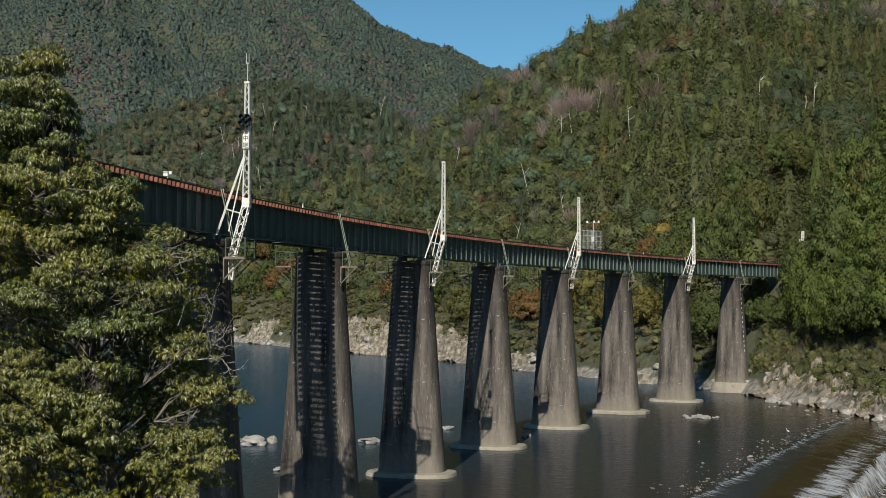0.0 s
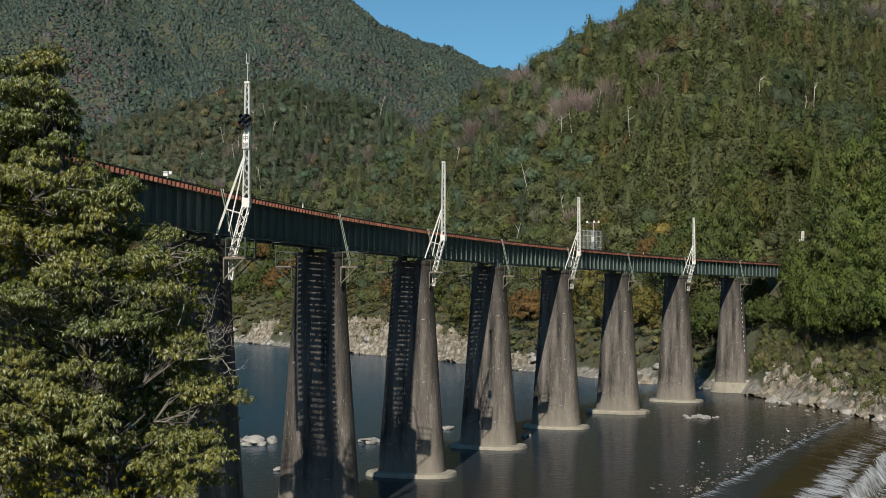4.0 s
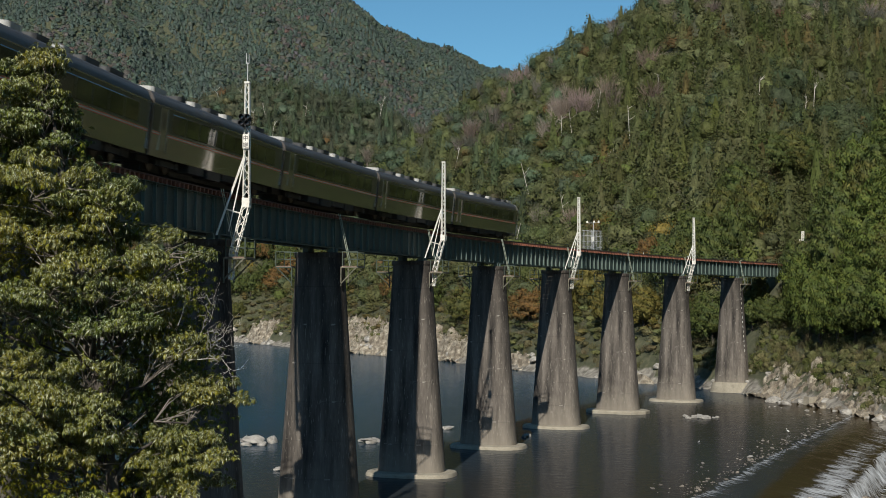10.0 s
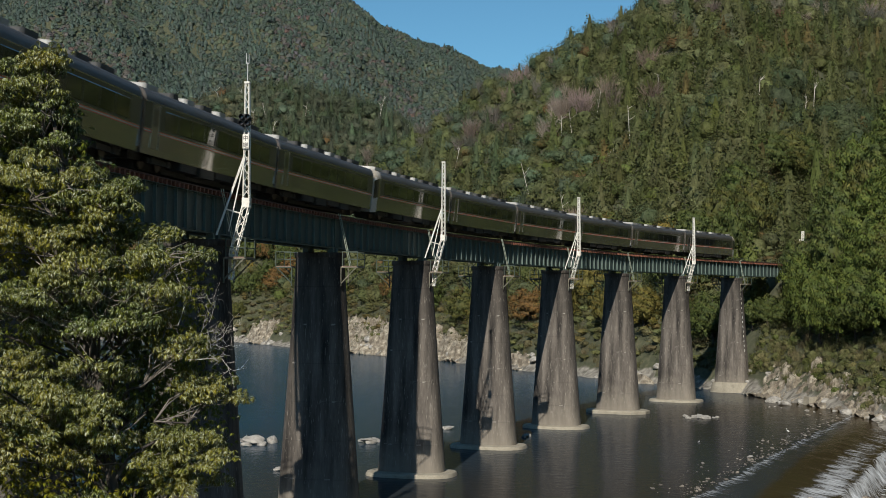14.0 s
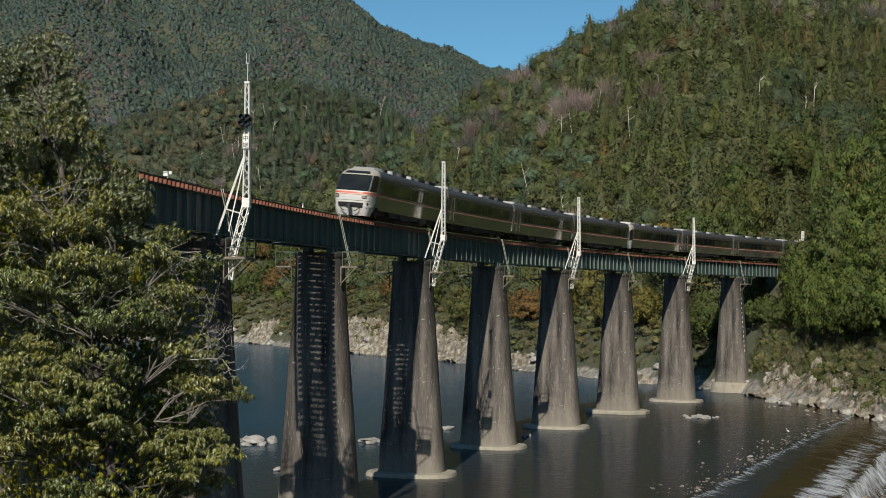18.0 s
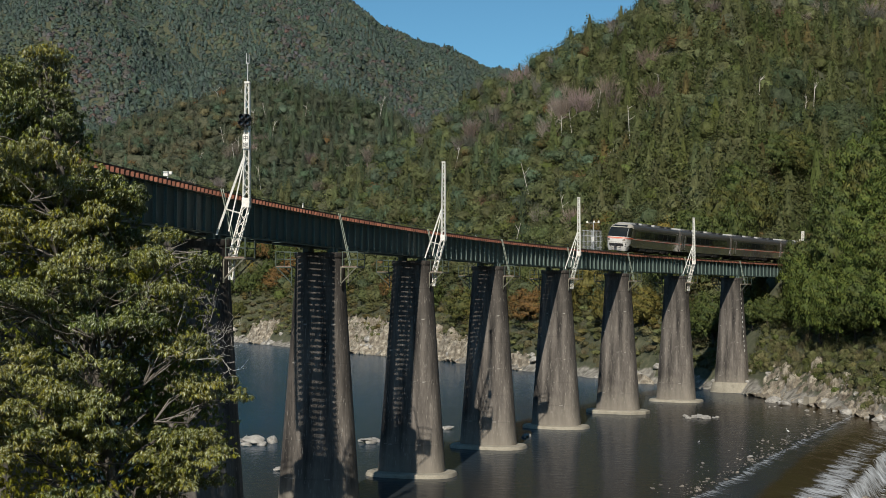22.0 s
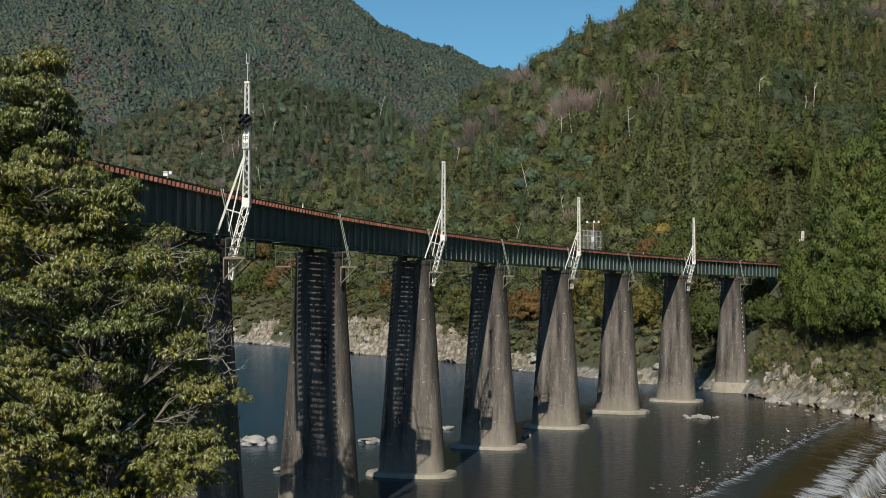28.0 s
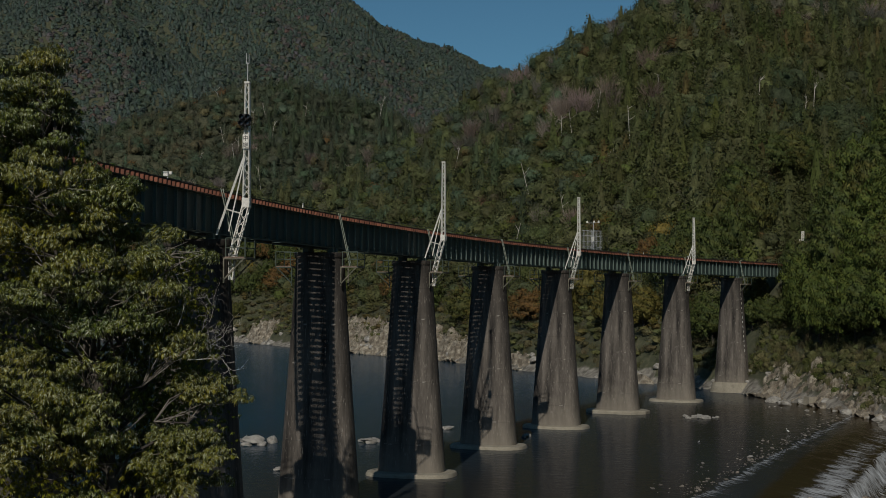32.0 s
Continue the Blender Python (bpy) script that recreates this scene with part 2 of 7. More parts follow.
# train
STAINLESS = material("brushed_stainless", (0.32, 0.295, 0.27), 0.12, 0.74, (0.38, 0.345, 0.315), 1.2, 4, 0.012, 2.2, stretch=(1, 0.3, 1), depth=0.06)
CARWHITE = material("cream_white_enamel", (0.53, 0.52, 0.49), 0.3, 0, (0.60, 0.59, 0.56), 1.5, 5)
ORANGE = material("orange_stripe", (0.54, 0.115, 0.06), 0.4, 0, (0.62, 0.15, 0.085), 2, 4)
TRIM = material("polished_steel_edge", (0.28, 0.27, 0.25), 0.35, 0.4, (0.36, 0.35, 0.33), 2, 4)
PILLAR = material("dark_window_pillar", (0.040, 0.040, 0.032), 0.3, 0, (0.05, 0.05, 0.038), 1.2, 4, spec=0.7)
GLASS = material("tinted_window_glass", (0.012, 0.014, 0.014), 0.06, 0, (0.02, 0.022, 0.02), 1, 3, spec=0.7)
CREAM = material("cream_cab_roof", (0.36, 0.325, 0.265), 0.4, 0, (0.44, 0.40, 0.33), 1.5, 5)
ROOF = material("grey_car_roof", (0.034, 0.036, 0.038), 0.62, 0.0, (0.062, 0.064, 0.066), 1.4, 6)
SHOULDER = material("dull_steel_shoulder", (0.060, 0.058, 0.054), 0.50, 0.2, (0.095, 0.092, 0.086), 1.4, 6, stretch=(1, 0.1, 1))
ROOFUNIT = material("pale_roof_unit", (0.30, 0.30, 0.29), 0.5, 0.0, (0.46, 0.46, 0.44), 1.6, 6)
UNDER = material("grimy_underframe", (0.016, 0.015, 0.014), 0.7, 0.2, (0.045, 0.041, 0.037), 1.5, 7, 0.2, 12)
BELLOWS = material("black_bellows", (0.02, 0.02, 0.02), 0.8, 0, (0.035, 0.035, 0.035), 3, 4)
HEADLAMP = material("headlamp_glass", (0.30, 0.27, 0.22), 0.12, 0.2, (0.4, 0.36, 0.3), 4, 3)


def water_material():
    m = bpy.data.materials.new("river_water")
    m.use_nodes = True
    nodes, links = m.node_tree.nodes, m.node_tree.links
    b = nodes["Principled BSDF"]
    b.inputs["IOR"].default_value = 1.333
    b.inputs["Roughness"].default_value = 0.2
    where = nodes.new("ShaderNodeTexCoord")
    # murk: deep blue-green pool with browner shallows
    mp = nodes.new("ShaderNodeMapping")
    mp.inputs["Scale"].default_value = (0.035, 0.012, 1)
    mp.inputs["Rotation"].default_value = (0, 0, radians(-24))
    links.new(where.outputs["Object"], mp.inputs["Vector"])
    n = nodes.new("ShaderNodeTexNoise")
    n.inputs["Scale"].default_value, n.inputs["Detail"].default_value = 1.0, 6
    links.new(mp.outputs[0], n.inputs["Vector"])
    att = nodes.new("ShaderNodeAttribute")
    att.attribute_name = "shallow"
    add = nodes.new("ShaderNodeMath")
    add.operation = "MULTIPLY_ADD"
    add.inputs[1].default_value = 0.5
    links.new(n.outputs["Fac"], add.inputs[0])
    links.new(att.outputs["Fac"], add.inputs[2])
    ramp = nodes.new("ShaderNodeValToRGB")
    e = ramp.color_ramp.elements
    e[0].position, e[1].position = 0.2, 1.0
    e[0].color, e[1].color = (0.008, 0.051, 0.097, 1), (0.037, 0.027, 0.014, 1)
    links.new(add.outputs[0], ramp.inputs[0])
    # foam, in streaks along the flow
    fa = nodes.new("ShaderNodeAttribute")
    fa.attribute_name = "foam"
    mp2 = nodes.new("ShaderNodeMapping")
    turn = nodes.new("ShaderNodeMapping")
    turn.inputs["Rotation"].default_value = (0, 0, radians(23.5))
    links.new(where.outputs["Object"], turn.inputs["Vector"])
    mp2.inputs["Scale"].default_value = (0.58, 2.2, 1)
    links.new(turn.outputs[0], mp2.inputs["Vector"])
    fn = nodes.new("ShaderNodeTexNoise")
    fn.inputs["Scale"].default_value, fn.inputs["Detail"].default_value, fn.inputs["Roughness"].default_value = 1.0, 8, 0.72
    fn.inputs["Distortion"].default_value = 0.5
    links.new(mp2.outputs[0], fn.inputs["Vector"])
    fm = nodes.new("ShaderNodeMath")
    fm.operation = "ADD"
    links.new(fn.outputs["Fac"], fm.inputs[0])
    links.new(fa.outputs["Fac"], fm.inputs[1])
    fr = nodes.new("ShaderNodeMapRange")
    fr.inputs["From Min"].default_value, fr.inputs["From Max"].default_value = 0.95, 1.40
    links.new(fm.outputs[0], fr.inputs["Value"])
    mix = nodes.new("ShaderNodeMix")
    mix.data_type = "RGBA"
    links.new(fr.outputs[0], mix.inputs["Factor"])
    links.new(ramp.outputs[0], mix.inputs["A"])
    mix.inputs["B"].default_value = (0.72, 0.76, 0.80, 1)
    links.new(mix.outputs["Result"], b.inputs["Base Color"])
    rr = nodes.new("ShaderNodeMapRange")
    rr.inputs["To Min"].default_value, rr.inputs["To Max"].default_value = 0.10, 0.8
    links.new(fr.outputs[0], rr.inputs["Value"])
    links.new(rr.outputs[0], b.inputs["Roughness"])
    # ripples
    rip = nodes.new("ShaderNodeTexNoise")
    rip.inputs["Scale"].default_value, rip.inputs["Detail"].default_value = 1.1, 6
    mp3 = nodes.new("ShaderNodeMapping")
    mp3.inputs["Scale"].default_value = (1.0, 0.8, 1)
    links.new(where.outputs["Object"], mp3.inputs["Vector"])
    links.new(mp3.outputs[0], rip.inputs["Vector"])
    hs = nodes.new("ShaderNodeMath")
    hs.operation = "MULTIPLY_ADD"
    hs.inputs[1].default_value = 1.5
    links.new(fr.outputs[0], hs.inputs[0])
    links.new(rip.outputs["Fac"], hs.inputs[2])
    bn = nodes.new("ShaderNodeBump")
    bn.inputs["Strength"].default_value, bn.inputs["Distance"].default_value = 0.28, 0.16
    links.new(hs.outputs[0], bn.inputs["Height"])
    links.new(bn.outputs[0], b.inputs["Normal"])
    murk = nodes.new("ShaderNodeBsdfDiffuse")
    links.new(mix.outputs["Result"], murk.inputs["Color"])
    both = nodes.new("ShaderNodeMixShader")
    both.inputs[0].default_value = 0.48
    links.new(b.outputs[0], both.inputs[1])
    links.new(murk.outputs[0], both.inputs[2])
    links.new(both.outputs[0], nodes["Material Output"].inputs["Surface"])
    return m


WATER = water_material()

# ---- building helpers ----


class Form:
    """Collects boxes, tubes and lofts, and turns them into one mesh."""

    def __init__(self):
        self.v, self.f, self.k = [], [], []

    def add(self, verts, faces, mat=0):
        n = len(self.v)
        self.v += [tuple(p) for p in verts]
        self.f += [tuple(i + n for i in f) for f in faces]
        self.k += [mat] * len(faces)
        return self

    def box(self, c, size, mat=0, m=None, bevel=0.0):
        x, y, z = (d / 2 for d in size)
        b = min(bevel, x * 0.9, y * 0.9)
        if b:
            ring = [(-x + b, -y), (x - b, -y), (x, -y + b), (x, y - b), (x - b, y), (-x + b, y), (-x, y - b), (-x, -y + b)]
            n = 8
        else:
            ring, n = [(-x, -y), (x, -y), (x, y), (-x, y)], 4
        vs = [Vector((p[0], p[1], h)) for h in (-z, z) for p in ring]
        vs = [(m @ p if m else p) + Vector(c) for p in vs]
        fs = [tuple(range(n - 1, -1, -1)), tuple(range(n, 2 * n))] + [(i, (i + 1) % n, n + (i + 1) % n, n + i) for i in range(n)]
        return self.add(vs, fs, mat)

    def tube(self, a, b, r, r2=None, n=6, mat=0):
        a, b = Vector(a), Vector(b)
        r2 = r if r2 is None else r2
        q = (b - a).to_track_quat("Z", "Y")
        ring = [q @ Vector((math.cos(2 * math.pi * i / n), math.sin(2 * math.pi * i / n), 0)) for i in range(n)]
        vs = [a + p * r for p in ring] + [b + p * r2 for p in ring]
        fs = [(i, (i + 1) % n, n + (i + 1) % n, n + i) for i in range(n)] + [tuple(range(n - 1, -1, -1)), tuple(range(n, 2 * n))]
        return self.add(vs, fs, mat)

    def bar(self, a, b, w, h, mat=0):
        """A rectangular bar from a to b."""
        a, b = Vector(a), Vector(b)
        q = (b - a).to_track_quat("Z", "Y")
        ring = [q @ Vector((x, y, 0)) for x, y in ((-w / 2, -h / 2), (w / 2, -h / 2), (w / 2, h / 2), (-w / 2, h / 2))]
        vs = [a + p for p in ring] + [b + p for p in ring]
        return self.add(vs, [(0, 1, 5, 4), (1, 2, 6, 5), (2, 3, 7, 6), (3, 0, 4, 7), (3, 2, 1, 0), (4, 5, 6, 7)], mat)

    def loft(self, rings, mat=0, caps=(True, True)):
        n = len(rings[0])
        vs = [p for r in rings for p in r]
        fs = [(k * n + i, k * n + (i + 1) % n, (k + 1) * n + (i + 1) % n, (k + 1) * n + i) for k in range(len(rings) - 1) for i in range(n)]
        if caps[0]:
            fs.append(tuple(range(n - 1, -1, -1)))
        if caps[1]:
            fs.append(tuple((len(rings) - 1) * n + i for i in range(n)))
        return self.add(vs, fs, mat)

    def mesh(self, name, mats, smooth=False):
        me = bpy.data.meshes.new(name)
        me.from_pydata(self.v, [], self.f)
        for m in (mats if isinstance(mats, (list, tuple)) else [mats]):
            me.materials.append(m)
        me.polygons.foreach_set("material_index", self.k)
        me.validate()
        me.update()
        bm = bmesh.new()
        bm.from_mesh(me)
        bmesh.ops.recalc_face_normals(bm, faces=bm.faces)
        bm.to_mesh(me)
        bm.free()
        if smooth:
            me.polygons.foreach_set("use_smooth", [True] * len(me.polygons))
            me.set_sharp_from_angle(angle=radians(35))
        return me


def part(name, form, mats, parent, label="", at=None, smooth=False):
    """Links a form (or a ready mesh) as one mesh object under a thing or a part."""
    me = form.mesh(name, mats, smooth) if isinstance(form, Form) else form
    ob = new(name, me)
    ob.parent = parent
    if at is not None:
        ob.matrix_basis = at
    return tagged(ob, label) if label else ob


def thing(name, at, label, category, group="", kind=""):
    ob = new(name)
    ob.empty_display_size = 0.3
    ob.matrix_basis = at
    return tagged(ob, label, category, group, kind)


def big_mesh(name, verts, faces_by_n, mat, tint=None, smooth=False, normals=None):
    """A mesh from numpy arrays: verts (n, 3), faces (m, 3 or 4)."""
    me = bpy.data.meshes.new(name)
    f = np.asarray(faces_by_n, dtype=np.int32)
    m, k = f.shape
    me.vertices.add(len(verts))
    me.vertices.foreach_set("co", np.asarray(verts, dtype=np.float32).ravel())
    me.loops.add(m * k)
    me.loops.foreach_set("vertex_index", f.ravel())
    me.polygons.add(m)
    me.polygons.foreach_set("loop_start", np.arange(0, m * k, k, dtype=np.int32))
    for one in (mat if isinstance(mat, (list, tuple)) else [mat]):
        me.materials.append(one)
    if smooth:
        me.polygons.foreach_set("use_smooth", np.ones(m, dtype=bool))
    if tint is not None:
        a = me.attributes.new("tint", "FLOAT_COLOR", "POINT")
        a.data.foreach_set("color", np.c_[tint, np.ones(len(tint))].astype(np.float32).ravel())
    me.update(calc_edges=True)
    if normals is not None:
        a = me.attributes.new("custom_normal", "FLOAT_VECTOR", "POINT")
        a.data.foreach_set("vector", np.asarray(normals, dtype=np.float32).ravel())
    return me


# ---- the line of the track: an arc of 400 m radius, bending to the right ----
RADIUS = 400.0
START = Vector((-12.746, 74.94))
HEAD0 = 0.16809
PITCH_LEN = 22.916
RAIL_Z = 20.12        # top of the sleepers


def heading(s):
    return HEAD0 + s / RADIUS


def track_xy(s, off=0.0):
    p = heading(s)
    x = START.x + RADIUS * (math.cos(HEAD0) - math.cos(p)) + off * math.cos(p)
    y = START.y + RADIUS * (math.sin(p) - math.sin(HEAD0)) - off * math.sin(p)
    return x, y


CANT, LIFT = 4.6, 0.065   # the track leans into the curve, degrees, and is packed up by this much


def tilt(off):
    """How far the canted track lies above its level line, off metres to the right."""
    return LIFT - off * math.tan(radians(CANT))


def track(s, off=0.0, z=RAIL_Z):
    """A pose on the line: x to the right of the way, y along it."""
    x, y = track_xy(s, off)
    return pose(x, y, z, 0, 0, -math.degrees(heading(s)))


# ---- the ground: banks, hills, river bed, one sheet ----
FAR_BANK = [(-330, 520), (-150, 480), (-62, 447), (-20, 362), (0, 328), (16, 286), (29, 258), (40, 240), (46.6, 217), (50.2, 201), (52.2, 189), (54.6, 174), (68, 120), (90, 60), (160, -150)]
NEAR_BANK = [(-330, 330), (-150, 300), (-70, 190), (-34, 110), (-18, 84), (-2, 60), (14, 48), (40, 30), (75, -60), (100, -150)]
RIDGES = [
    # hill across the river, then the spur behind the bridge, then the far mountain: x, y, crest height, fall per metre
    ([(400, 380, 205), (132, 425, 131), (59, 458, 97), (40, 468, 82), (22, 485, 70), (6, 520, 65), (-11, 610, 74), (-36, 640, 87), (-57, 650, 103), (-91, 640, 105), (-118, 605, 83), (-150, 575, 66), (-220, 560, 40)], 0.46),
    ([(-900, 1250, 426), (-420, 1300, 396), (-240, 1300, 341), (-98, 1300, 272), (-43, 1300, 251), (-12, 1290, 236), (56, 1250, 206), (200, 1200, 156), (420, 1150, 136)], 0.55),
    ([(-600, 150, 150), (-260, 60, 90), (-200, -150, 80)], 0.5),
    # unseen ridge to the right and behind the camera, raised to block sky light
    ([(400, 380, 205), (165, 120, 165), (160, 0, 180), (190, -150, 180), (120, -290, 160), (-120, -300, 160), (-260, -200, 165)], 0.9),
]


def seg_dist(px, py, pts):
    """Distance to a polyline, the side (+ to the left of its way), and where along it."""
    best = np.full(px.shape, 1e9)
    side = np.zeros(px.shape)
    val = np.zeros(px.shape)
    for (a, b) in zip(pts[:-1], pts[1:]):
        dx, dy = b[0] - a[0], b[1] - a[1]
        t = np.clip(((px - a[0]) * dx + (py - a[1]) * dy) / (dx * dx + dy * dy), 0, 1)
        d = np.hypot(px - a[0] - t * dx, py - a[1] - t * dy)
        cr = dx * (py - a[1]) - dy * (px - a[0])
        near = d < best
        best = np.where(near, d, best)
        side = np.where(near, np.sign(cr), side)
        if len(a) > 2:
            val = np.where(near, a[2] + t * (b[2] - a[2]), val)
    return best, side, val


def wavy(px, py, scale, seed=0.0):
    """Cheap smooth noise from turned sine waves, about -1 to 1."""
    out = np.zeros(np.shape(px))
    amp, tot = 1.0, 0.0
    for k in range(5):
        a = 0.7 + 2.1 * k + seed
        u = (px * math.cos(a) + py * math.sin(a)) / scale
        w = (-px * math.sin(a) + py * math.cos(a)) / scale
        out = out + amp * np.sin(u * 6.28 + 1.7 * np.sin(w * 4.1 + seed + k)) * np.cos(w * 5.3 + k * 1.3)
        tot += amp
        amp *= 0.62
        scale *= 0.53
    return out / tot * 1.6


def ground_height(px, py):
    px, py = np.asarray(px, float), np.asarray(py, float)
    df, sf, _ = seg_dist(px, py, FAR_BANK)
    dn, sn, _ = seg_dist(px, py, NEAR_BANK)
    far = df * sf               # + on land across the river
    near = -dn * sn             # + on the camera's bank
    bed = -3.0 + np.zeros(px.shape)
    # banks
    rise = np.where(far > 0, 0.1 + 6.8 * (1 - np.exp(-(np.maximum(far, 0) / 9.0) ** 1.25)) + np.maximum(far - 10, 0) * 0.18, -np.minimum(-far, 12) * 0.22)
    hill = np.full(px.shape, -50.0)
    for pts, fall in RIDGES[:2] + RIDGES[3:]:
        for a, b in zip(pts[:-1], pts[1:]):
            d, _, crest = seg_dist(px, py, [a, b])
            hill = np.maximum(hill, crest - fall * np.sqrt(d * d + 64) + 8 * fall)
    crest_d = seg_dist(px, py, RIDGES[1][0])[0]
    hill = hill + wavy(px * 1.0 + 0.2 * py, py * 0.45, 230, 4) * 17 * np.clip((py - 680) / 160, 0, 1) * np.clip((crest_d - 12) / 110, 0, 1)
    # the unseen right slope may rise steeper, to keep sky light off the bridge
    land_far = np.maximum(rise, np.minimum(hill + wavy(px, py, 120) * 5, rise + np.maximum(far, 0) * (0.75 + 0.4 * np.clip((px - 90) / 40, 0, 1) * np.clip((240 - py) / 60, 0, 1))))
    land_far = land_far + wavy(px, py, 23, 2) * np.clip(far / 30, 0, 1) * 1.0
    bank2 = np.where(near > 0, 0.2 + 12.9 * (1 - np.exp(-np.maximum(near, 0) / 14.0)), -np.minimum(-near, 12) * 0.22)
    d3, _, crest3 = seg_dist(px, py, RIDGES[2][0])
    land_near = np.maximum(bank2, np.minimum(crest3 - 0.5 * d3, bank2 + np.maximum(near - 30, 0) * 0.5))
    z = np.where(far > -6, np.maximum(land_far, bed), np.where(near > -6, np.maximum(land_near, bed), bed))
    z = np.where((near > -6) & (py > -2) & (np.abs(px) < 60), np.minimum(z, np.maximum(13.1 - 0.30 * np.maximum(py - 2, 0), bed)), z)
    # the railway's bed: bank on this side, cutting on the other
    cx, cy = START.x + RADIUS * math.cos(HEAD0), START.y - RADIUS * math.sin(HEAD0)
    rr = np.hypot(px - cx, py - cy)
    ang = np.arctan2(px - cx, py - cy)
    s = (ang + math.pi / 2 - HEAD0) * RADIUS
    s = np.where(s > 900, s - 2 * math.pi * RADIUS, s)
    lat = np.abs(rr - RADIUS)
    on = ((s < -138) & (s > -700)) | ((s > 186) & (s < 900))
    bed_z = RAIL_Z - 0.45
    low, high = bed_z - np.maximum(lat - 2.8, 0) * 0.62, bed_z + np.maximum(lat - 3.2, 0) * 0.9
    z = np.where(on, np.clip(z, low, high), z)
    # a level stand under the camera
    stand = np.hypot(px, py)
    z = np.where(stand < 12, np.minimum(z, 13.1 + np.maximum(stand - 4, 0) * 0.4), z)
    return z


def axis(stops):
    """Grid lines: (to, step) from the first stop on."""
    out, at = [], stops[0]
    for to, step in stops[1:]:
        while at < to - step * 0.5:
            out.append(at)
            at += step
    out.append(stops[-1][0])
    return np.array(out)


gx = axis([-2600, (-900, 90), (-480, 22), (-110, 8), (110, 2.5), (260, 7), (900, 22), (2600, 90)])
gy = axis([-900, (-360, 45), (20, 10), (150, 4), (480, 2.5), (720, 5), (1400, 9), (3200, 90)])
GX, GY = np.meshgrid(gx, gy)
GZ = ground_height(GX, GY)
GZ = np.where((GY > 1400) | (np.abs(GX) > 900) | (GY < -360), np.clip(GZ, 2, 400), GZ)
nx, ny = len(gx), len(gy)
idx = np.arange(nx * ny).reshape(ny, nx)
quads = np.stack([idx[:-1, :-1], idx[:-1, 1:], idx[1:, 1:], idx[1:, :-1]], -1).reshape(-1, 4)
ground = new("ground", big_mesh("ground", np.c_[GX.ravel(), GY.ravel(), GZ.ravel()], quads, SOIL, smooth=True))
tagged(ground, "wooded river valley ground with earthy banks and hills", "ground", "", "structure")

# ---- the river, with its weir ----
WEIR_A, WEIR_DIR = Vector((20.0, 111.0)), radians(23.5)


def weir_offset(px, py):
    """Metres downstream of the crest, and metres along it."""
    u, w = px - WEIR_A.x, py - WEIR_A.y
    return u * math.cos(WEIR_DIR) - w * math.sin(WEIR_DIR), u * math.sin(WEIR_DIR) + w * math.cos(WEIR_DIR)


def water_level(px, py):
    d, a = weir_offset(px, py)
    d = d + 0.5 * wavy(px, py, 9, 5) + np.clip((d - 3.0) / 2.0, 0, 1) * np.clip((a - 4) * 0.03, -0.2, 1.8)
    z = -0.22 * np.clip(d / 1.0, 0, 1) - 0.12 * np.clip((d - 1.0) / 3.5, 0, 1) - 0.75 * np.clip((d - 4.6) / 4.2, 0, 1) - 1.9 * np.clip((d - 9.3) / 1.3, 0, 1)
    z = z + np.clip((d - 5) / 3, 0, 1) * wavy(px, py, 3.5, 1) * 0.08 + np.clip((d - 9) / 2, 0, 1) * wavy(px, py, 2.2, 3) * 0.12
    return z


wx = axis([-420, (-80, 20), (10, 3), (80, 0.6), (220, 12)])
wy = axis([-160, (60, 12), (100, 3), (190, 0.6), (300, 4), (560, 12)])
WX, WY = np.meshgrid(wx, wy)
WZ = water_level(WX, WY)
wd, wa = weir_offset(WX, WY)
jag = wd + 0.25 * wavy(wa, wa * 0, 17, 4)
# white water: short dashes under the crest, streaks on the apron, then the white fall
low = jag + np.clip((wa - 4) * 0.03, -0.3, 1.8)
ragged = low + 0.5 * wavy(wa, wa * 0, 6.5, 2)
near_side = np.clip(1.12 - wa / 130, 0.75, 1.1) + 0.14 * wavy(WX, WY, 5, 8)
foam = np.interp(jag, [-0.4, 0.0, 0.15, 0.6, 1.2, 2.2, 3.2, 4.2], [0.0, 0.08, 0.58, 0.50, 0.38, 0.27, 0.10, 0.0])
foam = np.maximum(foam, near_side * np.interp(ragged, [5.0, 5.9, 6.6, 7.6, 8.6, 9.1], [0.0, 0.34, 0.55, 0.63, 0.60, 0.36]))
foam = np.maximum(foam, np.interp(low, [9.05, 9.3, 9.5, 10.2, 10.9, 14, 18], [0.0, 0.56, 0.70, 0.64, 0.46, 0.44, 0.42]))
fdist = seg_dist(WX, WY, FAR_BANK)[0]
shallow = np.clip(1 - np.abs(fdist) / 9, 0, 1) * 0.35 + np.clip((wd + 62) / 45, 0, 1) * 0.56 * np.clip((235 - WY) / 40, 0, 1) + np.clip((low - 3.2) / 1.4, 0, 1) * 0.40
nwx, nwy = len(wx), len(wy)
idw = np.arange(nwx * nwy).reshape(nwy, nwx)
wq = np.stack([idw[:-1, :-1], idw[:-1, 1:], idw[1:, 1:], idw[1:, :-1]], -1).reshape(-1, 4)
water_mesh = big_mesh("river", np.c_[WX.ravel(), WY.ravel(), WZ.ravel()], wq, WATER, smooth=True)
for key, values in (("foam", foam), ("shallow", shallow)):
    a = water_mesh.attributes.new(key, "FLOAT", "POINT")
    a.data.foreach_set("value", values.ravel().astype(np.float32))
tagged(new("water", water_mesh), "dark blue-green river sliding over a low weir", "river", "", "structure")

# ---- the bridge ----


